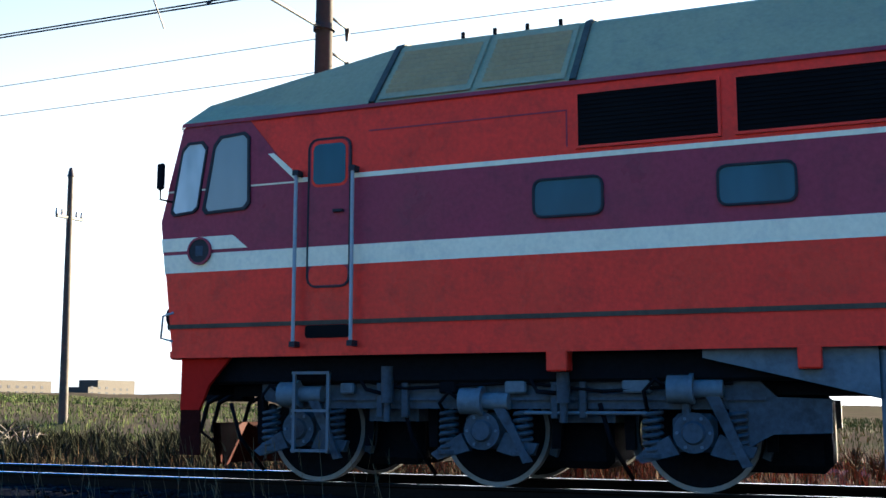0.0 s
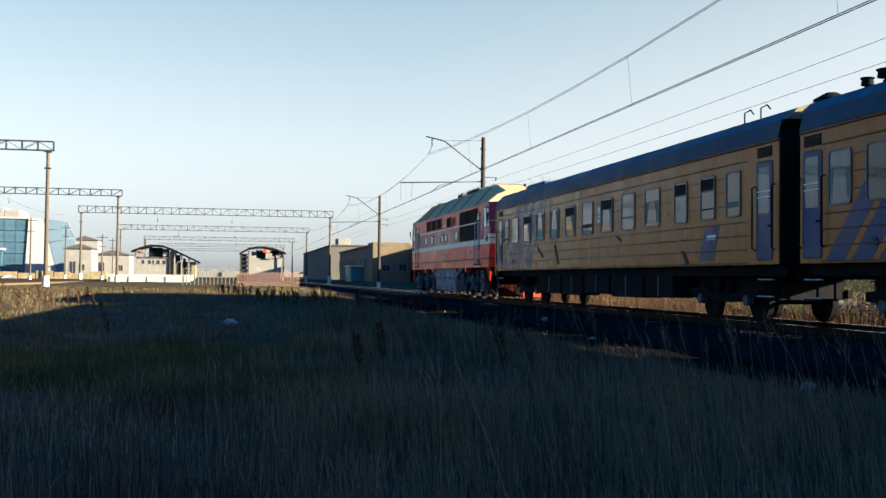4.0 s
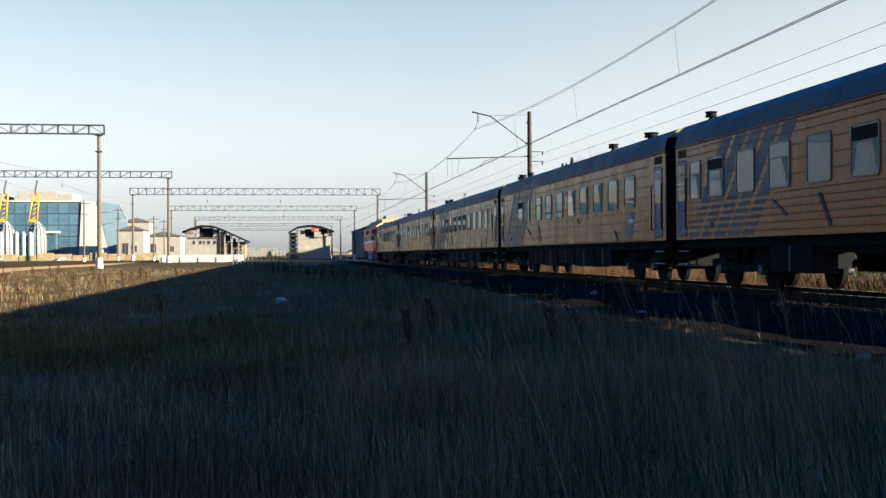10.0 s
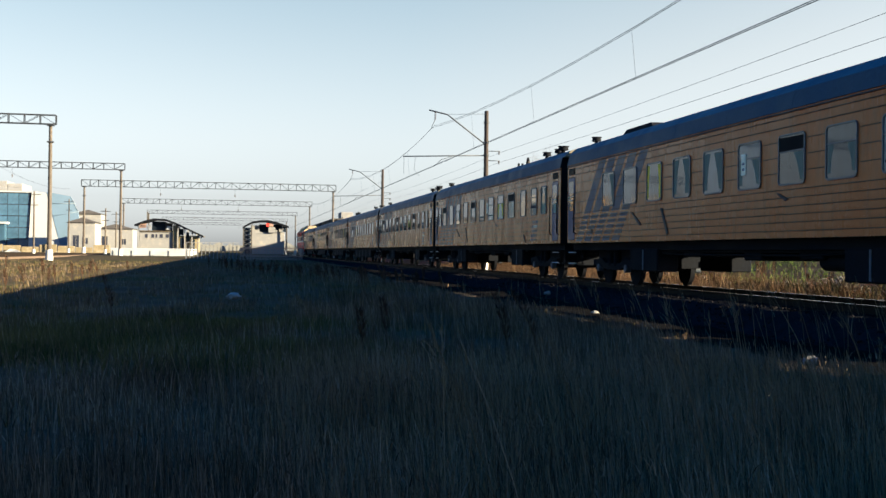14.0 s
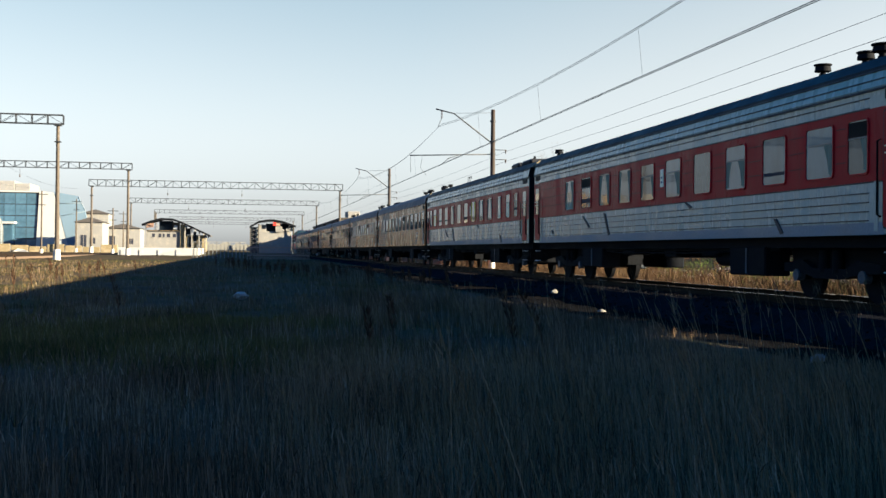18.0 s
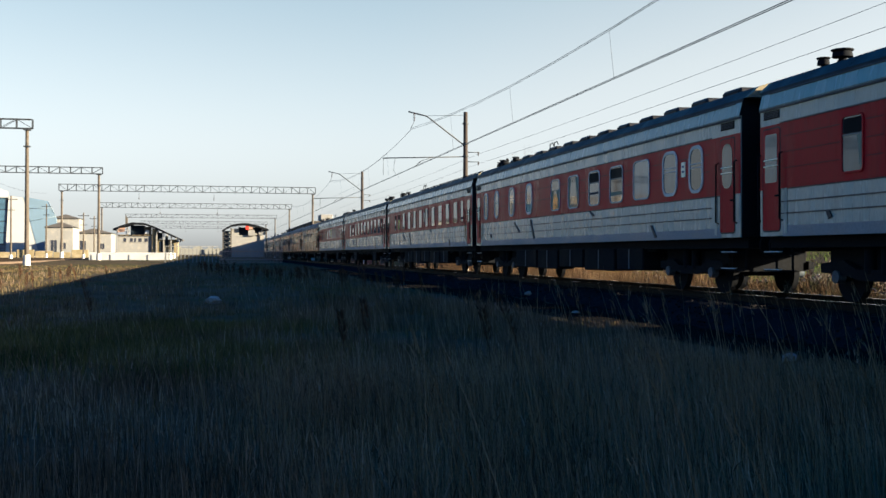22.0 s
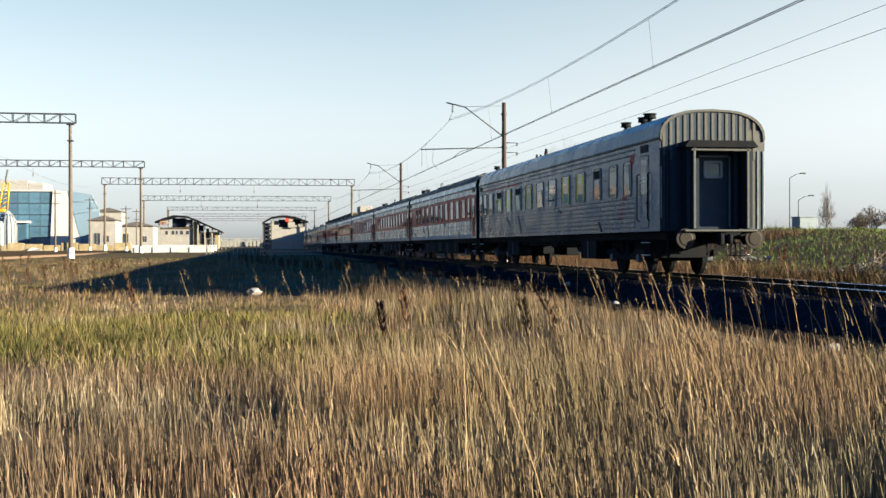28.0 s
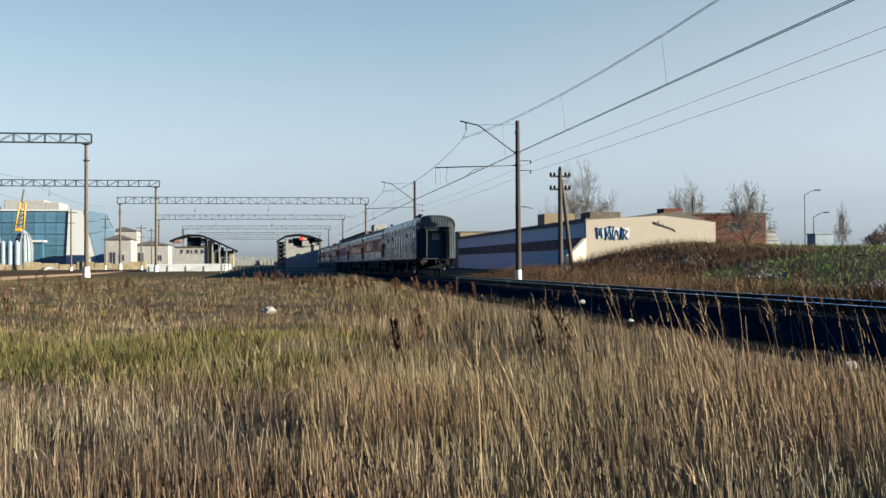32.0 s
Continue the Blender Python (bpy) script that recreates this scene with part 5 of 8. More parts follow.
    for yc in (-3.77, -20.77):
        bog = part("bogie", Geo().plate([(yc - 1.75, 0.55), (yc - 1.75, 0.72), (yc - 1.0, 0.78), (yc - 0.6, 0.62), (yc + 0.6, 0.62), (yc + 1.0, 0.78), (yc + 1.75, 0.72), (yc + 1.75, 0.55), (yc + 0.9, 0.5), (yc + 0.5, 0.42), (yc - 0.5, 0.42), (yc - 0.9, 0.5)], -1.12, -1.0).plate([(yc - 1.75, 0.55), (yc - 1.75, 0.72), (yc - 1.0, 0.78), (yc - 0.6, 0.62), (yc + 0.6, 0.62), (yc + 1.0, 0.78), (yc + 1.75, 0.72), (yc + 1.75, 0.55), (yc + 0.9, 0.5), (yc + 0.5, 0.42), (yc - 0.5, 0.42), (yc - 0.9, 0.5)], 1.0, 1.12).box(-1.0, 1.0, yc - 0.3, yc + 0.3, 0.5, 1.03), M_BLACK, car, "black two-axle bogie")
        for dy in (-1.2, 1.2):
            ws = part("wheelset", Geo().cyl((-1.0, 0, 0), (1.0, 0, 0), 0.08, seg=8), M_BLACK, car, "steel wheelset", pose(0, yc + dy, 0.475))
            for s in (-1, 1):
                part("wheel", Geo().cyl((s * 0.69, 0, 0), (s * 0.82, 0, 0), 0.475, seg=22), M_BLACK, ws)
                part("axle_cap", Geo().cyl((s * 1.0, 0, 0), (s * 1.16, 0, 0), 0.12, seg=10), M_BOGIE, ws)
        part("bolster", Geo().box(-0.95, 0.95, yc - 1.7, yc + 1.7, 0.5, 1.03), M_BLACK, bog)
        for dy in (-0.25, 0.25):
            for s in (-1, 1):
                part("spring", Geo().cyl((s * 1.06, yc + dy, 0.55), (s * 1.06, yc + dy, 1.0), 0.11, seg=8), M_BLACK, bog)
    return car


surf_groove = {"orange": surf("groove_brown", (0.05, 0.026, 0.012), 0.6, var=0.2), "red": surf("groove_grey", (0.035, 0.035, 0.042), 0.6, var=0.2), "grey": surf("groove_steel", (0.03, 0.035, 0.045), 0.6, var=0.2)}
M_BUFFER = surf("rusty_buffer", (0.011, 0.0105, 0.011), 0.7, var=0.4, scale=5.0, dirt=(0.02, 0.014, 0.01), dirt_amount=0.7, spec=0.1)
M_RED_GROOVE = surf("groove_red", (0.1, 0.008, 0.011), 0.6, var=0.2)


def tail_details(car):
    """The open end of the last car: corrugated apron, gangway box, lamps and beam."""
    y = Y_REAR - 0.58
    rp = [(x, z) for x, z in roof_profile(14, 1.52, 3.75, 4.56)]
    part("end_arch", Geo().yprism(rp[::-1] + [(1.52, 3.45), (-1.52, 3.45)], y - 0.02, y), M_ENDSHADE, car, "arched end, its shade put in as navy")
    cut = [(x, z) for x, z in rp[::-1] if x < 1.18]
    ap = part("end_apron", Geo().yprism(cut + [(1.18, 3.45), (-1.52, 3.45)], y - 0.03, y - 0.021), M_ENDSHADE, car, "corrugated end sheet, groove shade put in as navy")
    # pale ridges on navy: the groove shade is in the colours
    for i in range(14):
        x = -1.4 + i * 0.2
        zt = 3.75 + 0.76 * (max(0.0, 1 - (abs(x) / 1.52) ** 2.6)) ** 0.5
        z0 = 3.5 if abs(x) < 1.0 else 3.3 - 0.12 * (i % 2)
        part("corrugation", Geo().bbox(x - 0.04, x + 0.04, y - 0.05, y - 0.03, z0, zt - 0.04, 0.009), M_APRON, ap, "pale pressed ridge")
    part("arch_rim", Geo().yprism(rp[::-1] + [(x * 0.965, z - 0.06) for x, z in rp], y - 0.07, y - 0.02), M_APRON, ap)
    part("end_wall", Geo().bbox(-1.505, 1.505, y - 0.02, y, 1.25, 3.46, 0.005), M_ENDSHADE, car, "end wall, its shade put in as navy")
    part("end_panel", Geo().bbox(1.02, 1.5, y - 0.035, y - 0.02, 1.3, 4.0, 0.005), M_APRON, car, "corner panel, pale for its sunlit side")
    # ribs coloured dark on the shaded side, pale on the sunlit one
    for x in (-1.44, -1.33, -1.24, 1.06, 1.3, 1.46):
        part("end_rib", Geo().bbox(x - 0.025, x + 0.025, y - 0.06, y - 0.02, 1.3, 3.44, 0.012), M_CAR_BLUE if x > 1.1 else M_SLEEVE, car, "pressed upright rib")
    bx = part("gangway_box", Geo().box(-0.8, -0.72, y - 0.55, y, 1.3, 3.52).box(0.72, 0.8, y - 0.55, y, 1.3, 3.52).box(-0.8, 0.8, y - 0.55, y, 3.42, 3.52), M_SLEEVE, car, "folded black gangway bellows")
    for i in range(4):
        d = y - 0.08 - 0.13 * i
        part("fold", Geo().box(-0.93, -0.8, d - 0.05, d, 1.32, 3.56).box(0.8, 0.93, d - 0.05, d, 1.32, 3.56).box(-0.93, 0.93, d - 0.05, d, 3.52, 3.6), M_SLEEVE, bx)
    part("hood", Geo().yprism([(-1.02, 3.52), (-0.9, 3.66), (0.9, 3.66), (1.02, 3.52), (1.02, 3.48), (-1.02, 3.48)][::-1], y - 0.66, y - 0.02), M_BLACK, bx, "dark hood over the gangway")
    for x in (-0.76, 0.76):
        part("edge_post", Geo().bbox(x - 0.035, x + 0.035, y - 0.62, y - 0.56, 1.3, 3.46, 0.012), M_APRON, bx, "pale gangway edge post")
    part("edge_lintel", Geo().bbox(-0.85, 0.85, y - 0.62, y - 0.56, 3.38, 3.44, 0.012), M_APRON, bx)
    part("threshold", Geo().bbox(-1.05, 1.02, y - 0.66, y - 0.2, 1.22, 1.28, 0.015), M_APRON, bx, "pale threshold plate")
    part("inner_door_frame", Geo().box(-0.5, -0.46, y - 0.075, y - 0.045, 1.36, 3.3).box(0.46, 0.5, y - 0.075, y - 0.045, 1.36, 3.3).box(-0.5, 0.5, y - 0.075, y - 0.045, 3.26, 3.3), M_LADDER, bx)
    part("pane_frame", Geo().ring(rrect(-0.27, 0.27, 2.68, 3.16, 0.06), rrect(-0.2, 0.2, 2.75, 3.09, 0.04), 0, 0.06), M_LADDER, bx, "grey frame round the end door pane", Matrix.Translation((0, y - 0.03, 0)) @ Matrix.Rotation(radians(-90), 4, "Z"))
    for x in (-1.5, 1.46):
        part("corner_rail", Geo().cyl((x + 0.02, y - 0.05, 1.6), (x + 0.02, y - 0.05, 3.0), 0.015, seg=6), M_LADDER, car, "corner handrail")
    for x in (-0.98, 0.98):
        bp = part("buffer_plate", Geo().cyl((x, y - 0.5, 1.04), (x, y - 0.56, 1.04), 0.27, seg=20).cyl((x, y, 1.04), (x, y - 0.5, 1.04), 0.12, seg=12), M_BUFFER, car, "dark rusty buffer plate")
        part("buffer_face", Geo().cyl((x, y - 0.56, 1.04), (x, y - 0.575, 1.04), 0.2, 0.17, seg=18), M_BUFFER, bp)
    part("coupler", Geo().bbox(-0.14, 0.14, y - 0.75, y, 0.9, 1.15, 0.04), M_BLACK, car, "automatic coupler")
    part("coupler_jaw", Geo().bbox(-0.2, -0.06, y - 0.95, y - 0.72, 0.86, 1.18, 0.04).bbox(0.08, 0.2, y - 0.9, y - 0.72, 0.88, 1.16, 0.04), M_BLACK, car, "coupler jaw")
    for x, d in ((0.25, 0.0), (-0.34, 0.06), (0.48, 0.1)):
        part("hose", Geo().tube([(x, y - 0.1, 1.1), (x + 0.03, y - 0.35, 0.95 - d), (x + 0.03, y - 0.38, 0.6)], 0.028), M_FRAME if x == 0.25 else M_BLACK, car, "air hose")
    part("end_step", Geo().box(-1.3, -1.0, y - 0.25, y, 0.62, 0.66).box(-1.3, -1.27, y - 0.05, y, 0.62, 1.2).box(-1.03, -1.0, y - 0.05, y, 0.62, 1.2), M_BLACK, car, "shunter's step")


def build_train():
    build_loco()
    masters = {}
    for k in range(14):
        style = "orange" if k < 7 else "red" if k < 13 else "grey"
        plan = ("sleeper", "sleeper", "compartment", "plain_ends", "sleeper", "sleeper", "dining", "sleeper", "seating", "compartment", "oval", "compartment", "compartment", "sleeper")[k]
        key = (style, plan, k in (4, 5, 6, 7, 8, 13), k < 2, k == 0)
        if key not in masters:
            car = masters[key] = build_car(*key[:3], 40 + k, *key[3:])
            if style == "grey":
                tail_details(car)
        else:
            car = copy_thing(masters[key], pose(0, 0, 0))
        if k == 0:
            first = car
        if k == 2:
            for side in (-1, 1):
                for a in (2.4, 3.5, 4.6, 6.0, 7.3, 8.9, 10.4, 11.8):
                    part("faded_bar", Geo().plate([(-a, 1.36), (-a - 0.42, 1.36), (-a - 0.78, 2.1), (-a - 0.36, 2.1)], side * 1.5, side * 1.5045), M_STRIPE_BLUE, car, "faded blue painted bar")
        if k == 10:
            for i in range(13):
                part("roof_hump", Geo().bbox(-0.75, 0.55, -22.6 + i * 1.7, -21.7 + i * 1.7, 4.46, 4.66, 0.07), M_ROOF_DARK, car, "low black roof hump")
        if k == 6:
            part("roof_unit", Geo().poly([(-0.7, -3.0, 4.38), (0.7, -3.0, 4.38), (0.7, -6.0, 4.38), (-0.7, -6.0, 4.38), (-0.6, -3.5, 4.7), (0.6, -3.5, 4.7), (0.6, -5.5, 4.7), (-0.6, -5.5, 4.7)], [(0, 1, 5, 4), (1, 2, 6, 5), (2, 3, 7, 6), (3, 0, 4, 7), (4, 5, 6, 7)]), M_BLACK, car, "black kitchen roof unit")
            tagged(car, "orange dining car with a black roof unit and blue stripes")
        MOVING.append((car, -CAR_PITCH * k))
    # front beam, added to keep the sun off the locomotive's buffer beam
    part("front_beam", Geo().bbox(-1.45, 1.45, -0.4, 0.1, 0.8, 1.24, 0.03), M_BLACK, first, "black front beam added to block the sun")
    # the front vestibule of the first car reaches closer to the locomotive
    ve = part("vestibule", Geo().bbox(-1.5, 1.5, Y_FRONT, -0.03, 1.25, 3.8, 0.02), M_ORANGE, first, "orange end vestibule")
    part("vestibule_roof", Geo().yprism(roof_profile()[::-1], Y_FRONT, -0.03), M_ROOF_BLUE, ve)
    for side in (-1, 1):
        part("corner_post", Geo().bbox(*sorted((side * 1.4, side * 1.53)), -0.14, -0.02, 1.05, 3.75, 0.02), M_ORANGE, ve)


build_train()

# ---------------------------------------------------------------- ground and track
def ground_z(x, y):
    z = -0.62 + 0.5 * ss(25, 105, y) + 0.35 * ss(105, 200, y)
    z += 0.05 * noise.noise(Vector((x * 0.35, y * 0.35, 0))) + 0.1 * noise.noise(Vector((x * 0.06, y * 0.06, 3)))
    if x > 16:
        foot = 18 + 8 * ss(80, 90, y)
        bank = 1.85 * ss(foot, foot + 16, x) * (0.3 + 0.7 * ss(8, 62, y)) + 0.85 * math.exp(-((x - 27.3) / 6.2) ** 2 - ((y - 76) / 8.5) ** 2)
        z += bank * ss(-60, 5, y) * (1 - 0.6 * ss(150, 260, y)) + 0.1 * bank * noise.noise(Vector((x * 0.22, y * 0.22, 7)))
        z += 0.25 * ss(16, 19, x)
    if abs(x - TRACK_X) < 5:
        z = min(z, -0.45)
    return z


def axis_steps(fine0, fine1, step, far0, far1):
    vals, v, s = [], fine0, step
    while v < fine1:
        vals.append(v)
        v += step
    s = step
    while v < far1:
        vals.append(v)
        s *= 1.13
        v += s
    vals.append(far1)
    v, s = fine0, step
    low = []
    while v > far0:
        s *= 1.13
        v -= s
        low.append(max(v, far0))
    return sorted(set(low + vals))


def build_ground():
    xs = axis_steps(-26, 62, 0.9, -2600, 2600)
    ys = axis_steps(-6, 120, 1.1, -1500, 3200)
    vs = [(x, y, ground_z(x, y)) for y in ys for x in xs]
    nx = len(xs)
    fs = [(j * nx + i, j * nx + i + 1, (j + 1) * nx + i + 1, (j + 1) * nx + i) for j in range(len(ys) - 1) for i in range(nx - 1)]
    me = bpy.data.meshes.new("ground")
    me.from_pydata(vs, [], fs)
    me.polygons.foreach_set("use_smooth", [True] * len(fs))
    me.materials.append(M_GROUND)
    tagged(new("ground", me), "uneven field of dry grass and dark soil", "ground", kind="structure")


def build_track():
    # ballast bed with ragged shoulders
    ys = [-120 + 1.0 * i for i in range(300)] + [180 + 12.0 * i for i in range(60)]
    prof = [(-3.15, -0.85), (-2.3, -0.5), (-1.75, -0.2), (-1.5, -0.17), (0, -0.19), (1.5, -0.17), (1.9, -0.2), (2.6, -0.5), (3.6, -0.85)]
    rnd = random.Random(3)
    vs, fs = [], []
    for y in ys:
        for i, (x, z) in enumerate(prof):
            k = 0.12 if 0 < i < 8 and i not in (3, 4, 5) else 0.02
            vs.append((TRACK_X + x + rnd.uniform(-k, k), y, z + rnd.uniform(-0.02, 0.02)))
    n = len(prof)
    for j in range(len(ys) - 1):
        for i in range(n - 1):
            fs.append((j * n + i, j * n + i + 1, (j + 1) * n + i + 1, (j + 1) * n + i))
    me = bpy.data.meshes.new("ballast_bed")
    me.from_pydata(vs, [], fs)
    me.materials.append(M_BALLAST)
    bed = tagged(new("ballast_bed", me), "dark oily ballast bed of the railway", "ballast", kind="structure")
    for s in (-1, 1):
        x = TRACK_X + s * 0.795
        rail = thing("rail", "rusty steel rail with a polished head", "rail", "rails of the main track", "structure")
        part("web", Geo().yprism([(x - 0.075, -0.18), (x + 0.075, -0.18), (x + 0.02, -0.15), (x + 0.01, -0.05), (x + 0.036, -0.035), (x + 0.036, -0.006), (x - 0.036, -0.006), (x - 0.036, -0.035), (x - 0.01, -0.05), (x - 0.02, -0.15)][::-1], -120, 900), M_RAIL, rail)
        part("head", Geo().yprism([(x - 0.034, -0.006), (x + 0.034, -0.006), (x + 0.026, 0.0), (x - 0.026, 0.0)][::-1], -120, 900), M_RAILTOP, rail, "polished running surface")
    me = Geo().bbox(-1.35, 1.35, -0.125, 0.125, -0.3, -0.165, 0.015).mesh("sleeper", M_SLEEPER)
    for i in range(300):
        y = -12 + 0.56 * i
        part("sleeper", me, None, bed, at=pose(TRACK_X + rnd.uniform(-0.03, 0.03), y, rnd.uniform(-0.005, 0.008), 0, 0, rnd.uniform(-0.6, 0.6)))
    g = Geo()
    for i in range(500):
        y = 156 + 0.56 * i
        g.box(TRACK_X - 1.35, TRACK_X + 1.35, y - 0.125, y + 0.125, -0.3, -0.165)
    part("far_sleepers", g, M_SLEEPER, bed)["kind"] = "stuff"
    # near-black sheet of ground between the ballast and the grass
    vs, fs = [], []
    for j in range(220):
        y = -14 + 0.5 * j
        for i in range(7):
            x = 7.5 + 0.42 * i + (0.9 if i == 0 else 0.3) * noise.noise(Vector((i * 0.5, y * 0.45, 9.0)))
            vs.append((x, y, ground_z(x, y) + (-0.05 if i in (0, 6) else 0.025 + 0.03 * noise.noise(Vector((x * 3, y * 3, 2.0))))))
    for j in range(219):
        for i in range(6):
            fs.append((j * 7 + i, j * 7 + i + 1, (j + 1) * 7 + i + 1, (j + 1) * 7 + i))
    me = bpy.data.meshes.new("cinder_strip")
    me.from_pydata(vs, [], fs)
    me.materials.append(M_TRACKSIDE)
    tagged(new("cinder_strip", me), "near-black strip of ground beside the ballast", "ground", kind="structure")
    # loose stones on the shoulder
    base = [(1, 0, 0), (-1, 0, 0), (0, 1, 0), (0, -1, 0), (0, 0, 1), (0, 0, -1)]
    tri = [(0, 2, 4), (2, 1, 4), (1, 3, 4), (3, 0, 4), (2, 0, 5), (1, 2, 5), (3, 1, 5), (0, 3, 5)]
    g = Geo()
    for i in range(9000):
        y = -6 + 62 * rnd.random() ** 1.5
        x = rnd.uniform(-3.0, 1.6)
        z = -0.17 if x > -1.75 else -0.2 - 0.3 * (-1.75 - x) / 0.55 if x > -2.3 else -0.5 - 0.12 * (-2.3 - x) / 0.7
        r = rnd.uniform(0.02, 0.05)
        g.poly([(TRACK_X + x + a * r * rnd.uniform(0.6, 1.3), y + b * r * rnd.uniform(0.6, 1.3), z + 0.01 + c * r * rnd.uniform(0.5, 0.9)) for a, b, c in base], tri)
    single("gravel", g, M_STONE, "loose dark ballast stones beside the rails", "gravel", kind="stuff")
    # pale rubble on the bank behind the track
    g = Geo()
    for i in range(4200):
        x = rnd.uniform(18.8, 23.5)
        y = rnd.uniform(-14, 78)
        if noise.noise(Vector((x * 0.2, y * 0.2, 4))) < 0.05:
            continue
        z = ground_z(x, y)
        r = rnd.uniform(0.05, 0.28) * (1 if rnd.random() < 0.25 else 0.5)
        g.poly([(x + a * r * rnd.uniform(0.6, 1.5), y + b * r * rnd.uniform(0.6, 1.5), z + 0.02 + c * r * rnd.uniform(0.4, 0.8)) for a, b, c in base], tri)
    single("rubble", g, M_RUBBLE, "pale broken rubble on the earth bank", "rubble", kind="stuff")
    # the yard tracks of the station, to the other side of the field
    for x in (-21.5, -26.5, -31.5):
        yt = thing("yard_track", "rusty yard track in low gravel", "track", "yard tracks", "structure")
        part("bed", Geo().yprism([(x - 1.9, -0.6), (x - 1.5, 0.08), (x + 1.5, 0.08), (x + 1.9, -0.6)][::-1], 40, 420), surf_yard, yt)
        for s in (-0.76, 0.76):
            part("rail", Geo().box(x + s - 0.035, x + s + 0.035, 40, 420, 0.08, 0.24), M_RAIL, yt)


surf_yard = surf("yard_gravel", (0.07, 0.05, 0.035), 0.95, var=0.3, scale=1.0)
build_ground()
build_track()


# ---------------------------------------------------------------- overhead line
def build_mast(x, y, name="catenary_mast"):
    mast = thing(name, "concrete overhead-line mast with a bracket and a white foot", "mast", "overhead-line masts", at=pose(x, y, 0))
    part("pole", Geo().cyl((0, 0, 0.42), (0, 0, 10.05), 0.19, 0.13, seg=14), M_MAST, mast, "tapered concrete pole")
    part("white_foot", Geo().cyl((0, 0, -0.7), (0, 0, 0.45), 0.215, 0.2, seg=14), M_WHITEWASH, mast, "whitewashed foot")
    br = part("bracket", Geo().tube([(-0.12, 0, 7.93), (-2.55, 0, 9.72), (-3.75, 0, 9.98)], 0.045, 8), M_GALV, mast, "inclined steel bracket")
    part("tie_rod", Geo().tube([(0, 0, 9.85), (-2.5, 0, 9.75)], 0.012, 5), M_GALV, br)
    ins = Geo()
    for i in range(5):
        ins.cyl((-3.36, 0, 9.4 + i * 0.1), (-3.36, 0, 9.45 + i * 0.1), 0.07, 0.05, seg=8)
    part("insulator", ins, M_INSUL, br, "stacked insulator")
    part("wire_clamp", Geo().tube([(-3.36, 0, 9.4), (-3.6, 0, 8.85)], 0.02, 5), M_GALV, br)
    arm = part("steady_arm", Geo().tube([(-0.12, 0, 7.17), (-5.4, 0, 6.98)], 0.035, 6), M_GALV, mast, "horizontal steady arm")
    part("registration", Geo().tube([(-2.2, 0, 7.08), (-2.9, 0, 6.85), (-3.4, 0, 6.42)], 0.02, 5), M_GALV, arm)
    part("stay", Geo().tube([(-5.35, 0, 6.98), (-5.35, 0, 5.9)], 0.012, 5), M_GALV, arm)
    part("stay", Geo().tube([(-4.6, 0, 7.0), (-4.7, 0, 6.2), (-4.35, 0, 5.75)], 0.012, 5), M_GALV, arm)
    for z in (7.47, 6.85):
        cb = part("side_arm", Geo().tube([(0.1, 0, z), (0.92, 0, z)], 0.025, 6), M_GALV, mast, "feeder-wire side arm")
        part("pin_insulator", Geo().cyl((0.85, 0, z), (0.85, 0, z - 0.22), 0.05, 0.03, seg=8), M_INSUL, cb)
    part("earth_arm", Geo().tube([(0.1, 0, 4.52), (0.5, 0, 4.5), (0.95, 0, 4.4)], 0.03, 6), M_GALV, mast)
    for z in (8.0, 7.2, 4.5, 9.3):
        part("collar", Geo().cyl((0, 0, z - 0.05), (0, 0, z + 0.05), 0.19, seg=12), M_GALV, mast)
    return mast


MAST_X, MASTS = 15.6, (8.5, 68.1, 119.3)


def wire(name, points, r, label, group):
    single(name, Geo().tube(points, r, 4), M_WIRE, label, "wire", group)


def sagging(x0, x1, y0, y1, z, sag, n=10):
    return [(x0 + (x1 - x0) * i / n, y0 + (y1 - y0) * i / n, z - sag * 4 * (i / n) * (1 - i / n)) for i in range(n + 1)]


def build_overhead():
    first = build_mast(MAST_X, MASTS[0])
    for y in MASTS[1:]:
        copy_thing(first, pose(MAST_X, y, 0))
    spans = [-45, 8.5, 68.1, 119.3, 183.5, 240, 303, 362, 420]
    for y0, y1 in zip(spans, spans[1:]):
        for dx in (0.0, 0.14):
            wire("messenger_wire", sagging(12.05 + dx, 12.05 + dx, y0, y1, 8.85 + dx, 0.95), 0.012, "sagging messenger wire over the track", "overhead wires")
        for dx in (-0.03, 0.05):
            wire("contact_wire", [(12.2 + dx, y0, 6.43 + dx), (12.2 + dx, y1, 6.43 + dx)], 0.016, "taut copper contact wire above the track", "overhead wires")
        for z in (7.25, 6.63):
            wire("feeder_wire", sagging(16.45, 16.45, y0, y1, z + 0.12, 0.16), 0.009, "thin feeder wire on the masts", "overhead wires")
        n = 5
        for i in range(1, n):
            t = i / n
            zz = 8.85 - 0.95 * 4 * t * (1 - t)
            wire("dropper", [(12.05, y0 + (y1 - y0) * t, zz), (12.2, y0 + (y1 - y0) * t, 6.45)], 0.005, "thin dropper between the overhead wires", "droppers")



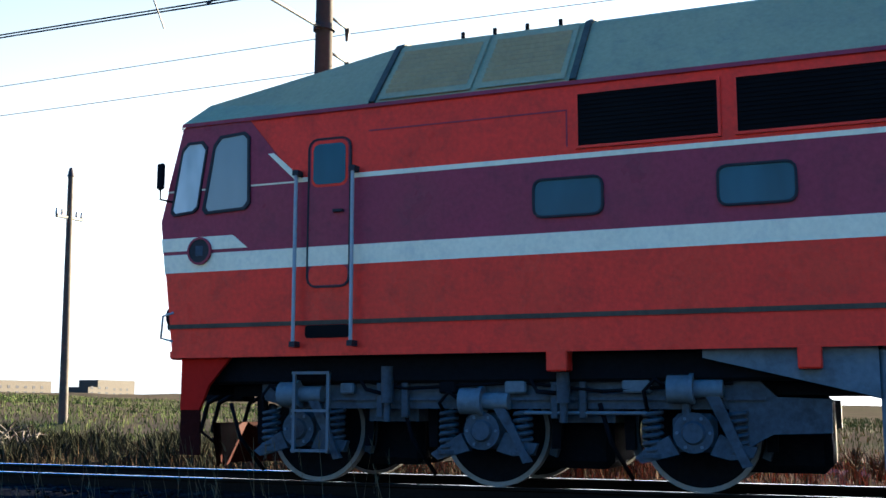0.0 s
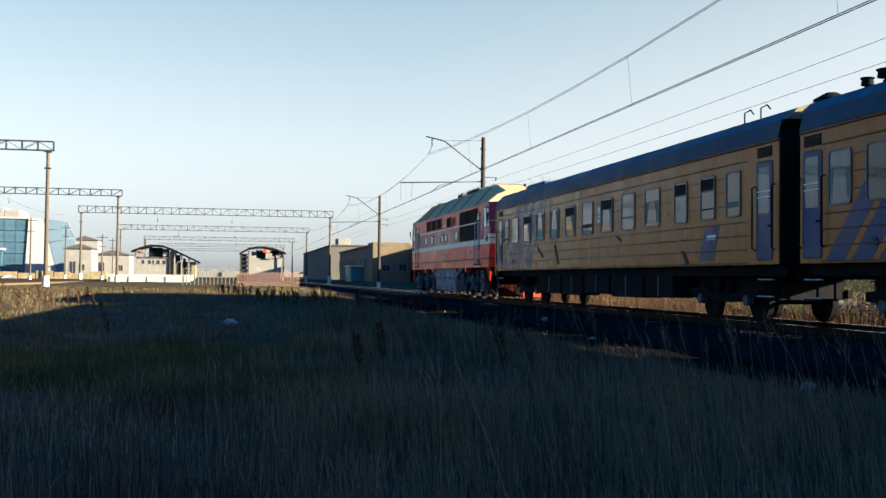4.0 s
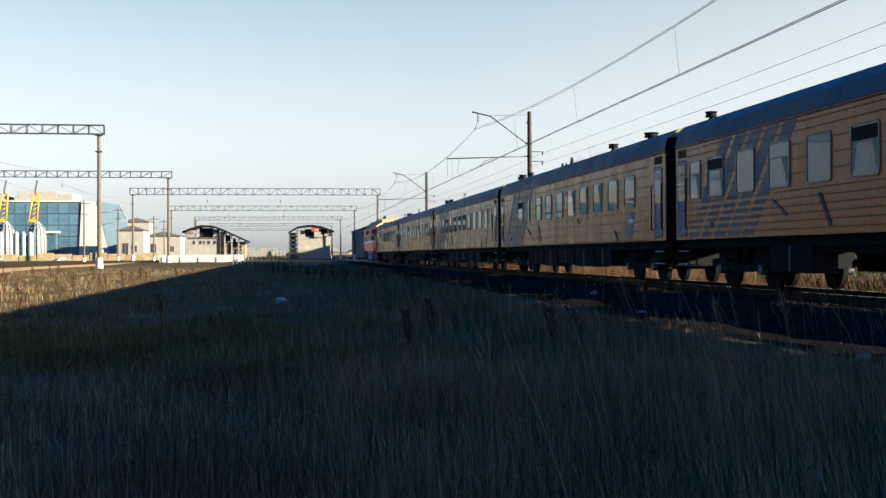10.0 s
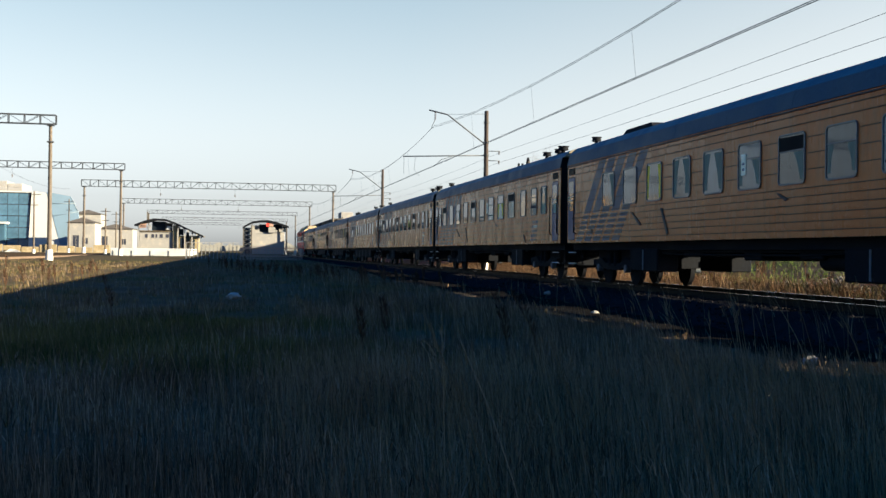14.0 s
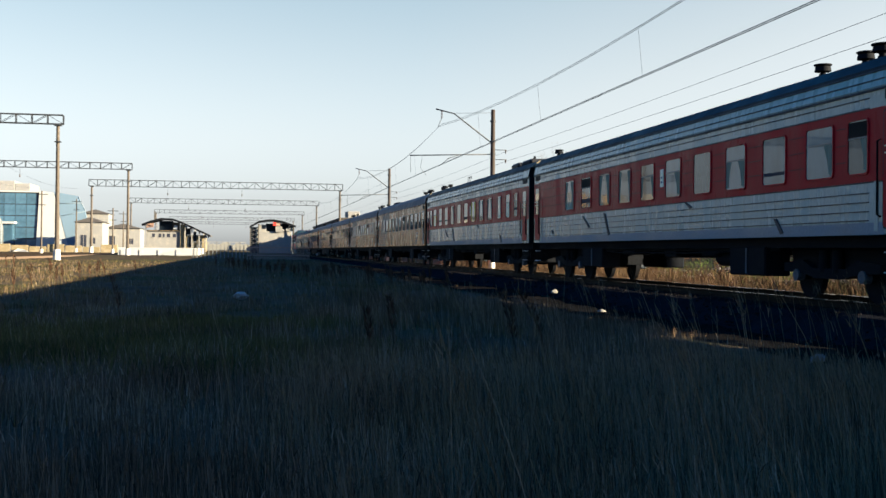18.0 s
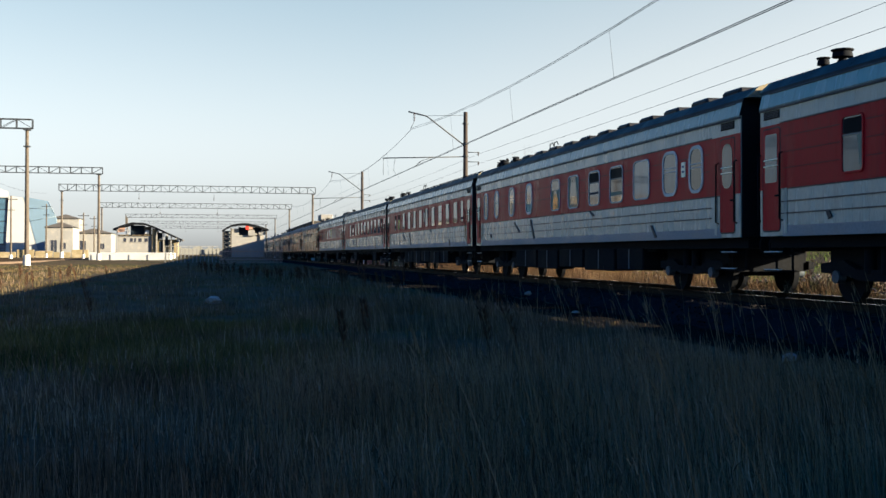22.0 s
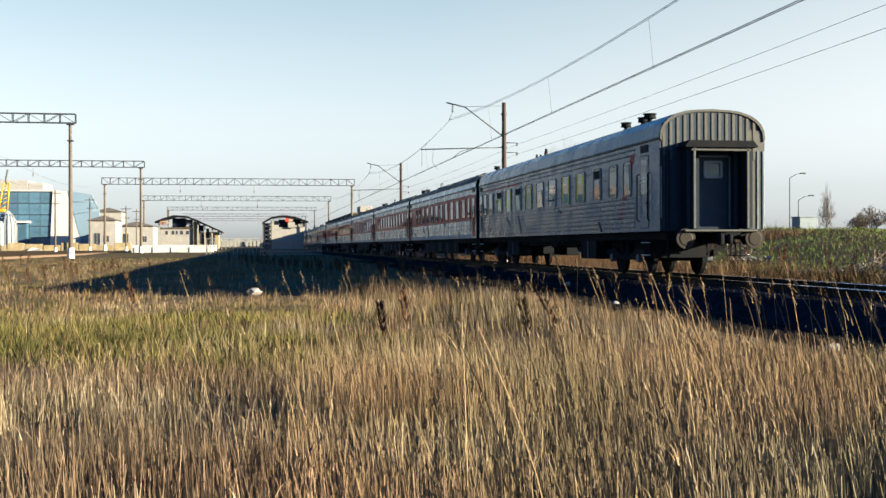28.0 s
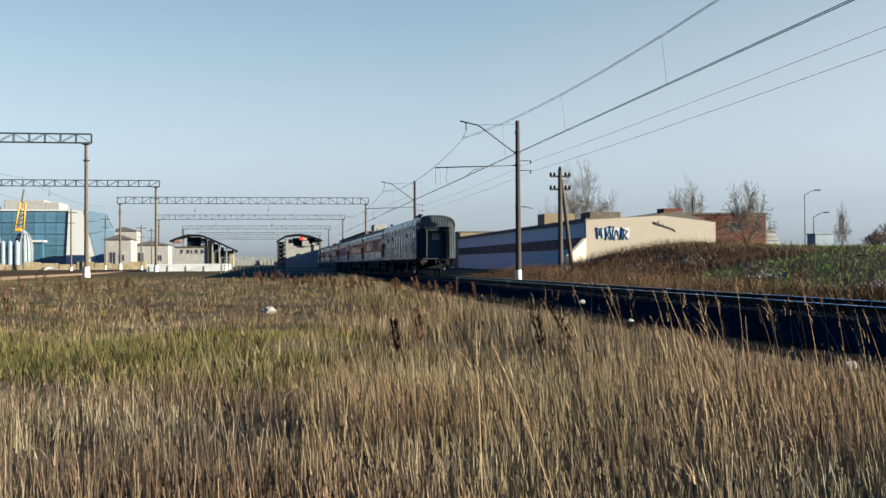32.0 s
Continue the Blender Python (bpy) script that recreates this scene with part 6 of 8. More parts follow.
def lattice(g, x0, x1, y, z0, z1, pitch=1.3, r=0.038):
    """A trussed beam across the tracks, two chords apart along the track."""
    for yy in (y - 0.25, y + 0.25):
        for z in (z0, z1):
            g.box(x0, x1, yy - r, yy + r, z - r, z + r)
        n = max(2, int(abs(x1 - x0) / pitch))
        for i in range(n + 1):
            x = x0 + (x1 - x0) * i / n
            g.box(x - 0.035, x + 0.035, yy - 0.03, yy + 0.03, z0, z1)
            if i < n:
                xb = x0 + (x1 - x0) * (i + 1) / n
                a, b = ((x, yy, z0), (xb, yy, z1)) if i % 2 else ((x, yy, z1), (xb, yy, z0))
                g.cyl(a, b, 0.03, seg=4)
    return g


def build_portal(y, xa, xb, base, low, high):
    po = thing("gantry", "steel lattice gantry on concrete posts with white feet", "gantry", "overhead-line gantries")
    part("beam", lattice(Geo(), xa - 0.45, xb + 0.45, y, low, high), M_GALV, po, "lattice cross beam")
    for x in (xa, xb):
        p = part("post", Geo().cyl((x, y, base + 0.75), (x, y, low - 0.05), 0.2, 0.14, seg=12), M_CONCRETE, po, "tapered concrete post")
        part("post_foot", Geo().cyl((x, y, base - 0.7), (x, y, base + 0.78), 0.36, 0.28, seg=12), M_WHITEWASH, p, "whitewashed post foot")
        part("post_head", Geo().box(x - 0.3, x + 0.3, y - 0.3, y + 0.3, low - 0.15, low + 0.01), M_GALV, p)
        part("collar", Geo().box(x - 0.26, x + 0.26, y - 0.26, y + 0.26, low - 1.6, low - 1.5), M_GALV, p)
    for k in range(1, int((xb - xa) / 12)):
        x = xa + 12 * k
        ins = Geo().tube([(x, y, low), (x, y, low - 0.9)], 0.015, 4).cyl((x, y, low - 0.9), (x, y, low - 1.3), 0.07, seg=6)
        part("hanger", ins, M_INSUL, po)
    return po


def build_portals():
    for y, xa, xb, b, lo, hi in ((99, -48, -16.2, 0.0, 11.7, 12.48), (146, -40.5, -15.1, 0.15, 11.2, 12.0), (183.5, -24.7, 15.6, 0.4, 11.05, 12.1), (240, -24.2, 15.3, 0.4, 10.75, 11.75), (303, -24, 15.4, 0.4, 10.7, 11.6), (362, -24, 15.4, 0.4, 10.6, 11.5), (420, -24, 15.4, 0.4, 10.5, 11.4)):
        build_portal(y, xa, xb, b, lo, hi)
    for x in (-21.5, -26.5, -31.5):
            wire("yard_wire", sagging(x, x, 40, 99, 8.6, 0.7), 0.012, "sagging wire over the yard tracks", "yard wires")
            wire("yard_wire", sagging(x, x, 99, 146, 8.6, 0.7), 0.012, "sagging wire over the yard tracks", "yard wires")
    # cantilever arm between mast and gantry
    g = Geo().tube([(15.6, 183.5, 9.0), (15.6, 119.3, 8.7)], 0.012, 4)
    single("span_wire", g, M_WIRE, "thin wire from gantry to mast", "wire")


def build_poles():
    # braced double pole by the warehouse
    x, y = 20.8, 77.0
    p = thing("telegraph_pole", "braced timber telegraph pole with crossarms and insulators", "pole", at=pose(x, y, ground_z(x, y)))
    part("post", Geo().cyl((0, 0, -0.4), (0, 0, 7.2), 0.2, 0.15, seg=10), M_POLE, p, "weathered timber post")
    part("brace", Geo().cyl((1.0, 0.3, -0.4), (0.1, 0, 6.6), 0.17, 0.13, seg=10), M_POLE, p, "leaning timber brace")
    for z in (6.7, 5.75):
        a = part("crossarm", Geo().bbox(-0.75, 0.75, -0.06, 0.06, z, z + 0.13, 0.01), M_POLE, p, "timber crossarm")
        for xx in (-0.7, -0.42, 0.42, 0.7):
            part("insulator", Geo().cyl((xx, 0, z + 0.1), (xx, 0, z + 0.36), 0.11, 0.07, seg=8), M_BLACK, a, "dark glass insulator")
    part("top_insulator", Geo().cyl((0, 0, 7.2), (0, 0, 7.5), 0.14, 0.08, seg=8), M_BLACK, p)
    # leaning single pole on the bank
    x, y = 28.6, 25.0
    p = thing("telegraph_pole", "tall grey single telegraph pole with one crossarm", "pole", at=pose(x, y, ground_z(x, y), 0, -1.5, 0))
    part("post", Geo().cyl((0, 0, -0.4), (0, 0, 8.2), 0.16, 0.09, seg=10), M_CONCRETE, p, "grey post")
    a = part("crossarm", Geo().bbox(-0.62, 0.62, -0.05, 0.05, 6.75, 6.85, 0.01), M_GALV, p, "steel crossarm")
    for xx in (-0.6, -0.35, 0.35, 0.6):
        part("insulator", Geo().cyl((xx, 0, 6.85), (xx, 0, 7.05), 0.06, 0.035, seg=8), M_WHITEWASH, a)
    part("cap", Geo().cyl((0, 0, 8.2), (0, 0, 8.5), 0.12, 0.05, seg=8), M_INSUL, p)
    # two slim yard poles
    for x, y, h in ((-26.5, 150.0, 8.4), (-20.0, 172.0, 7.0), (-28, 190, 9), (-22.0, 205.0, 7.5)):
        p = thing("utility_pole", "slim utility pole with a crossarm and a white foot", "pole", "yard poles", at=pose(x, y, ground_z(x, y)))
        part("post", Geo().cyl((0, 0, 0.7), (0, 0, h), 0.13, 0.09, seg=8), M_CONCRETE, p)
        part("post_foot", Geo().cyl((0, 0, -0.5), (0, 0, 0.72), 0.25, 0.2, seg=8), M_WHITEWASH, p)
        part("crossarm", Geo().box(-0.8, 0.8, -0.05, 0.05, h - 0.5, h - 0.4), M_GALV, p)
        part("crossarm", Geo().box(-0.5, 0.5, -0.05, 0.05, h - 1.9, h - 1.8), M_GALV, p)
    # street lamps behind the bank
    for x, y, h in ((64.3, 124, 7.0), (66.5, 126, 4.4), (88, 140, 7)):
        z = ground_z(x, y)
        p = thing("street_lamp", "slim grey street lamp with a curved arm", "lamp", "street lamps", at=pose(x, y, z))
        part("post", Geo().cyl((0, 0, -0.3), (0, 0, h), 0.08, 0.05, seg=8), M_GALV, p)
        part("arm", Geo().tube([(0, 0, h), (0.8, 0, h + 0.45), (1.6, 0, h + 0.6)], 0.04, 5), M_GALV, p)
        part("head", Geo().bbox(1.4, 2.1, -0.14, 0.14, h + 0.52, h + 0.68, 0.04), M_GALV, p, "lamp head")


build_overhead()
build_portals()
build_poles()


# ---------------------------------------------------------------- buildings
def windows_on(parent, face, spots, depth=0.12):
    """Windows set into a wall. face maps (along, height, out) to a place; spots: (a0, a1, z0, z1)."""
    for a0, a1, z0, z1 in spots:
        def slab(u0, u1, w0, w1, d0, d1):
            g = Geo()
            vs = [face(a, z, d) for a in (u0, u1) for z in (w0, w1) for d in (d0, d1)]
            return g.poly(vs, [(0, 1, 3, 2), (4, 6, 7, 5), (0, 4, 5, 1), (2, 3, 7, 6), (0, 2, 6, 4), (1, 5, 7, 3)])
        w = part("window", slab(a0, a1, z0, z1, 0.0, 0.02), M_DKBAND, parent, "dark window")
        g = Geo()
        for b in ((a0 - 0.07, a0, z0 - 0.07, z1 + 0.07), (a1, a1 + 0.07, z0 - 0.07, z1 + 0.07), (a0, a1, z1, z1 + 0.07), (a0, a1, z0 - 0.07, z0), ((a0 + a1) / 2 - 0.03, (a0 + a1) / 2 + 0.03, z0, z1)):
            s = slab(*b, 0.0, 0.05)
            g.poly(s.v, s.f)
        part("window_frame", g, M_CREAM, w)


def build_warehouse():
    w = thing("warehouse", "long low white warehouse with a dark window band", "building")
    x0, x1, y0, y1, zb, zt = 25.7, 36.4, 86.6, 150.0, -0.4, 4.25
    part("wall", Geo().bbox(x0, x1, y0, y1, zb, zt, 0.05), M_WAREHOUSE, w, "white clad wall")
    part("window_band", Geo().box(x0 - 0.03, x0 + 0.02, y0 + 0.5, y1 - 0.5, 2.05, 3.0), M_DKBAND, w, "dark glazed band")
    part("parapet", Geo().box(x0 - 0.15, x0 + 0.35, y0, y1, zt, zt + 0.32), M_BITUMEN, w, "dark roof edge")
    part("roof", Geo().poly([(x0, y0, zt + 0.02), (x1, y0, zt + 0.02), (x1, y1, zt + 0.02), (x0, y1, zt + 0.02), (x0 + 8, y0, zt + 0.9), (x0 + 8, y1, zt + 0.9)], [(0, 4, 5, 3), (4, 1, 2, 5), (0, 1, 4), (3, 5, 2)]), M_BITUMEN, w, "low dark roof")
    part("roof_box", Geo().bbox(30, 33.5, 118, 121, 4.4, 6.4, 0.05), M_BRICK_TAN, w, "brick roof housing")
    part("roof_box", Geo().bbox(29, 32, 97, 100, 4.6, 5.6, 0.05), M_CONCRETE, w)
    # front gable that faces the field, its foot buried in the bank
    f = thing("painted_wall", "cream painted end wall with a dark sprayed scrawl", "wall")
    part("wall", Geo().poly([(25.4, 86, -0.5), (36.6, 86, -0.5), (36.6, 86, 4.2), (32.0, 86, 4.75), (25.4, 86, 4.4), (25.4, 86.55, -0.5), (36.6, 86.55, -0.5), (36.6, 86.55, 4.2), (32.0, 86.55, 4.75), (25.4, 86.55, 4.4)], [(0, 1, 2, 3, 4), (9, 8, 7, 6, 5), (0, 5, 6, 1), (1, 6, 7, 2), (2, 7, 8, 3), (3, 8, 9, 4), (4, 9, 5, 0)]), M_GABLE, f)
    part("wing_wall", Geo().poly([(25.4, 86, 2.9), (25.4, 86, -0.5), (22.7, 81.5, -0.5), (22.7, 81.5, 1.4), (25.15, 86.1, 2.9), (25.15, 86.1, -0.5), (22.45, 81.6, -0.5), (22.45, 81.6, 1.4)], [(0, 1, 2, 3), (7, 6, 5, 4), (0, 3, 7, 4), (3, 2, 6, 7), (1, 0, 4, 5)]), M_GABLE, f, "sloping wing wall")
    part("scrawl_fill", Geo().bbox(26.3, 29.1, 85.975, 85.999, 2.9, 3.75, 0.002), M_CLADWHITE, f, "white sprayed fill")
    rnd = random.Random(12)
    for i in range(7):
        a = 26.35 + i * 0.37
        lo, hi = 2.85 + rnd.uniform(-0.12, 0.12), 3.7 + rnd.uniform(-0.15, 0.18)
        pts = [(a + rnd.uniform(-0.05, 0.1), 85.96, lo), (a + rnd.uniform(-0.1, 0.2), 85.96, hi), (a + 0.3 + rnd.uniform(-0.1, 0.12), 85.96, hi - rnd.uniform(0, 0.35)), (a + 0.2 + rnd.uniform(-0.1, 0.2), 85.96, lo + rnd.uniform(0.1, 0.4)), (a + 0.4, 85.96, lo + rnd.uniform(-0.1, 0.2))]
        part("scrawl_stroke", Geo().tube(pts, 0.045, 4), M_STRIPE_BLUE, f, "dark blue sprayed outline")
    for i in range(5):
        a = 31.2 + i * 0.35
        part("scrawl_stroke", Geo().tube([(a, 85.96, 4.2 - 0.12 * i), (a + 0.3, 85.96, 4.0 - 0.1 * i), (a + 0.5, 85.96, 4.25 - 0.2 * i)], 0.06, 4), M_DARKWALL, f, "dark sprayed stroke")


def build_brick_house():
    h = thing("brick_building", "flat-roofed red brick building with a small white window", "building")
    x0, x1, y0, y1 = 40.0, 51.6, 108.0, 118.0
    part("wall", Geo().bbox(x0, x1, y0, y1, 0.5, 5.85, 0.04), M_BRICK_RED, h, "red brick wall")
    part("roof", Geo().box(x0 - 0.15, x1 + 0.15, y0 - 0.15, y1, 5.85, 6.05), M_BITUMEN, h, "flat dark roof")
    part("annex", Geo().bbox(34.5, 40.0, 109, 117, 0.5, 5.6, 0.04), M_BRICK_RED, h, "lower brick annex")
    part("chimney", Geo().bbox(44.7, 44.98, 111, 111.3, 6.0, 7.9, 0.02), M_BITUMEN, h, "dark roof chimney")
    part("roof_block", Geo().bbox(41, 43.2, 110, 112, 6.05, 6.6, 0.03), M_BRICK_RED, h)
    windows_on(h, lambda a, z, d: (a, y0 - d, z), [(47.35, 48.7, 4.2, 5.0)])
    b = thing("site_hut", "small grey-blue metal hut on the grass", "hut")
    z = ground_z(65, 121)
    part("wall", Geo().bbox(63.5, 65.8, 120, 122, z - 0.3, z + 2.0, 0.04), M_TANK, b)
    part("roof", Geo().box(63.4, 65.9, 119.9, 122.1, z + 2.0, z + 2.1), M_TANK, b)
    # pale stacked panels beside the brick house
    s = thing("panel_stack", "stack of pale concrete panels by the brick building", "panels")
    for i in range(5):
        part("panel", Geo().bbox(51.9 - 0.1 * i, 54.4 - 0.25 * i, 110, 113, 2.3 + i * 0.42, 2.62 + i * 0.42, 0.03), M_CREAM, s)


def pavilion_roof(p, top, y0, y1, thick):
    """A thin sagging sheet roof with a fascia board and rafters below."""
    g = Geo()
    g.yprism((top + [(a, b - thick) for a, b in top[::-1]])[::-1], y0, y1)
    r = part("roof", g, M_BITUMEN, p, "arched dark roof")
    for (xa, za), (xb, zb) in zip(top, top[1:]):
        part("fascia", Geo().poly([(xa, y0 - 0.1, za - thick - 0.15), (xb, y0 - 0.1, zb - thick - 0.15), (xb, y0 - 0.1, zb), (xa, y0 - 0.1, za), (xa, y0, za - thick - 0.15), (xb, y0, zb - thick - 0.15), (xb, y0, zb), (xa, y0, za)], [(0, 1, 2, 3), (0, 4, 5, 1), (3, 2, 6, 7)]), M_BLACK, r)
    return r


def build_pavilions():
    """Two derelict station pavilions with arched dark roofs."""
    y = 250
    p = thing("station_pavilion", "derelict station pavilion with an arched dark roof", "pavilion", "station pavilions")
    w = part("wall", Geo().bbox(-21.8, -14.5, y, y + 8, 0.3, 4.9, 0.05), M_CREAM, p, "stained cream wall")
    for x0, x1 in ((-20.6, -20.0), (-19.2, -18.6), (-18.3, -17.9), (-17.4, -16.7), (-16.1, -15.4)):
        o = part("window", Geo().box(x0, x1, y - 0.03, y + 0.02, 3.55, 4.35), M_DKBAND, w, "dark square window")
        part("sill", Geo().box(x0 - 0.1, x1 + 0.1, y - 0.12, y, 3.45, 3.54), M_CREAM, o)
    part("beam", Geo().box(-21.9, -14.4, y - 0.2, y + 0.2, 4.9, 5.12), M_BRICK_TAN, p)
    # solid black block stands in for the shade inside the gable
    part("dark_bay", Geo().box(-19.1, -16.2, y + 0.5, y + 6, 5.12, 7.2), M_SLEEVE, p, "solid gable block, black for its inner shade")
    part("gable_panel", Geo().box(-16.2, -14.6, y, y + 0.3, 5.12, 6.9), M_CONCRETE, p, "grey gable panel")
    part("loose_sheet", Geo().poly([(-16.0, y - 0.3, 5.4), (-15.1, y - 0.3, 5.3), (-15.0, y - 0.2, 6.1), (-15.8, y - 0.2, 6.3)], [(0, 1, 2, 3)]), M_CLADWHITE, p, "loose white sheet")
    part("red_board", Geo().poly([(-22.0, y - 0.5, 5.6), (-20.3, y - 0.5, 5.75), (-20.2, y - 0.5, 6.7), (-21.6, y - 0.5, 6.5), (-22.0, y - 0.4, 5.6), (-20.3, y - 0.4, 5.75), (-20.2, y - 0.4, 6.7), (-21.6, y - 0.4, 6.5)], [(0, 1, 2, 3), (0, 4, 5, 1), (3, 2, 6, 7)]), M_PINK, p, "faded red board")
    part("board_patch", Geo().box(-20.1, -19.2, y - 0.4, y - 0.3, 5.3, 6.3), M_CLADWHITE, p)
    part("end_pier", Geo().bbox(-14.5, -13.3, y - 0.4, y + 7, 0.3, 6.4, 0.05), M_YELLOWWALL, p, "ochre end pier")
    part("side_wing", Geo().bbox(-13.3, -8.9, y + 0.3, y + 7, 0.3, 4.1, 0.05), M_YELLOWWALL, p, "ochre side wing")
    # black sheets painted for the shade in the wing's openings
    for x0, x1, z0, z1 in ((-12.9, -12.1, 1.4, 3.6), (-11.6, -11.0, 2.4, 4.9), (-10.5, -9.7, 1.2, 3.2), (-13.2, -12.2, 4.2, 5.6)):
        part("dark_opening", Geo().box(x0, x1, y + 0.22, y + 0.32, z0, z1), M_SLEEVE, p)
    for i, x in enumerate((-21.9, -13.4, -11.9, -10.3, -9.0)):
        part("post", Geo().box(x - 0.12, x + 0.12, y - 0.8, y - 0.55, 0.3, (6.3, 6.6, 5.8, 4.9, 4.3)[i]), M_CREAM, p)
    xs, zs = (-22.8, -21.0, -18.7, -16.2, -14.2, -11.0, -7.8), (6.45, 7.2, 7.85, 7.75, 7.1, 5.6, 4.1)
    r = pavilion_roof(p, list(zip(xs, zs)), y - 1.0, y + 9, 0.3)
    for i in range(7):
        x = -14.0 + i * 0.95
        z = float(np.interp(x, xs, zs))
        part("rafter_end", Geo().box(x - 0.1, x + 0.12, y - 1.25, y - 0.9, z - 0.85 + 0.1 * (i % 3), z - 0.35), M_CREAM if i % 2 else M_BLACK, r)
    part("flue", Geo().box(-20.3, -20.0, y + 1, y + 1.3, 7.0, 9.4), M_BITUMEN, r)
    y = 212
    p = thing("station_pavilion", "derelict pavilion with an arched roof and a red board", "pavilion", "station pavilions")
    part("wall", Geo().bbox(2.4, 8.7, y, y + 8, 0.3, 4.5, 0.05), M_CREAM, p, "stained cream wall")
    part("upper_wall", Geo().bbox(2.5, 3.9, y + 0.1, y + 7, 4.5, 5.7, 0.03), M_CREAM, p, "stained cream gable")
    # gable shade drawn as a solid black block here too
    part("dark_bay", Geo().box(3.9, 8.2, y + 0.6, y + 7, 4.5, 6.0), M_SLEEVE, p, "solid gable block, black for its inner shade")
    part("red_board", Geo().box(5.15, 5.75, y - 0.9, y - 0.8, 5.55, 6.35), M_SIGNRED, p, "red board")
    part("pink_board", Geo().box(5.75, 6.5, y - 0.88, y - 0.8, 5.6, 6.3), M_PINK, p, "faded pink board")
    for x0, x1, z0, z1 in ((5.6, 6.9, 4.4, 5.5), (7.6, 8.5, 4.6, 5.2), (6.9, 7.3, 4.5, 4.9)):
        part("pale_board", Geo().bbox(x0, x1, y - 0.5, y - 0.3, z0, z1, 0.03), M_CREAM, p, "pale hanging board")
    part("porch", Geo().box(8.0, 8.9, y - 0.2, y + 0.5, 4.6, 5.5), M_SLEEVE, p)
    st = part("stair", Geo().box(0.8, 2.4, y - 0.3, y + 5, 0.3, 5.3), M_SLEEVE, p, "dark outside stair")
    for i in range(5):
        part("lattice_bar", Geo().tube([(0.85, y - 0.4, 1.0 + i * 0.85), (2.3, y - 0.4, 1.75 + i * 0.8)], 0.06, 4), M_CREAM, st)
        part("lattice_bar", Geo().tube([(2.3, y - 0.42, 0.9 + i * 0.85), (0.9, y - 0.42, 1.8 + i * 0.8)], 0.045, 4), M_FRAME, st)
    for x, z in ((0.9, 5.1), (2.4, 5.9), (9.1, 5.2)):
        part("post", Geo().box(x - 0.1, x + 0.1, y - 0.8, y - 0.6, 0.3, z), M_BITUMEN, p)
    pavilion_roof(p, [(0.7, 5.45), (2.4, 6.45), (4.0, 6.75), (5.4, 6.8), (7.4, 6.4), (9.5, 5.65)], y - 1.0, y + 9, 0.22)


def build_far_yard():
    # dark sheds beyond the warehouse
    d = thing("shed", "long windowless shed with a flat dark roof", "building", "sheds by the track")
    part("wall", Geo().bbox(18.6, 30, 217, 305, 0, 7.2, 0.1), M_DARKWALL, d, "windowless dark wall")
    part("roof", Geo().box(18.4, 30.2, 216.8, 305.2, 7.2, 7.5), M_BITUMEN, d)
    b = thing("workshop", "tan brick workshop with dark windows", "building", "sheds by the track")
    part("wall", Geo().bbox(20.0, 26.5, 165, 212, 0, 5.6, 0.1), M_BRICK_TAN, b, "tan brick wall")
    part("roof", Geo().box(19.8, 26.7, 164.8, 212.2, 5.6, 5.9), M_BITUMEN, b)
    part("stair_tower", Geo().bbox(19.8, 25.6, 159, 165, 0, 6.2, 0.08), M_BRICK_TAN, b, "taller brick end bay")
    part("roof_block", Geo().bbox(20.5, 23.0, 222, 228, 7.5, 9.0, 0.1), M_CREAM, b, "cream roof house")
    windows_on(b, lambda a, z, dd: (20.0 - dd, a, z), [(168 + 6 * i, 170.5 + 6 * i, 2.2, 4.0) for i in range(8)])
    windows_on(b, lambda a, z, dd: (a, 159 - dd, z), [(21.3, 22.4, 1.9, 2.85), (23.8, 24.9, 2.0, 3.0)])
    k = thing("kiosk", "small teal and green kiosk beside the track", "kiosk")
    part("wall", Geo().bbox(18.0, 20.0, 172, 180, 0, 2.7, 0.05), M_TEAL, k, "teal side")
    part("green_panel", Geo().box(17.94, 18.0, 175.5, 179.8, 1.3, 2.6), M_GREENPAINT, k, "pale green panel")
    part("roof", Geo().box(17.8, 20.2, 171.8, 180.2, 2.7, 2.85), M_WHITE, k)
    part("link", Geo().bbox(26.0, 36.0, 150.2, 164, 0, 5.2, 0.05), M_BRICK_TAN, b, "lower linking block")
    part("link_roof", Geo().box(25.8, 36.2, 150.2, 164.2, 5.2, 5.4), M_BITUMEN, b)
    # glass office block with a white slanted flank
    g = thing("glass_office_block", "blue glass office block with a white slanted flank", "building")
    y0 = 226.0
    core = part("core", Geo().bbox(-91, -40.7, y0 + 0.4, 262, 0, 11.9, 0.1), M_DKBAND, g)
    cols, rws = 24, 5
    pane = Geo().box(0, 2.0, -0.12, 0, 0, 2.12).mesh("pane", M_BLUEGLASS)
    for i in range(cols):
        for j in range(rws):
            part("pane", pane, None, core, at=pose(-90.9 + i * 2.09, y0 + 0.4, 0.5 + j * 2.28))
    part("roof", Geo().box(-91.5, -40.5, y0, 262, 11.9, 12.2), M_CLADWHITE, g, "pale roof edge")
    part("canopy", Geo().box(-47.6, -44.6, y0 - 2.5, y0 + 0.4, 5.6, 6.0), M_CLADWHITE, g, "white entrance canopy")
    part("porch", Geo().box(-47.4, -45, y0 - 2.0, y0 + 0.3, 0, 5.6), M_BLUEGLASS, g, "glazed porch")
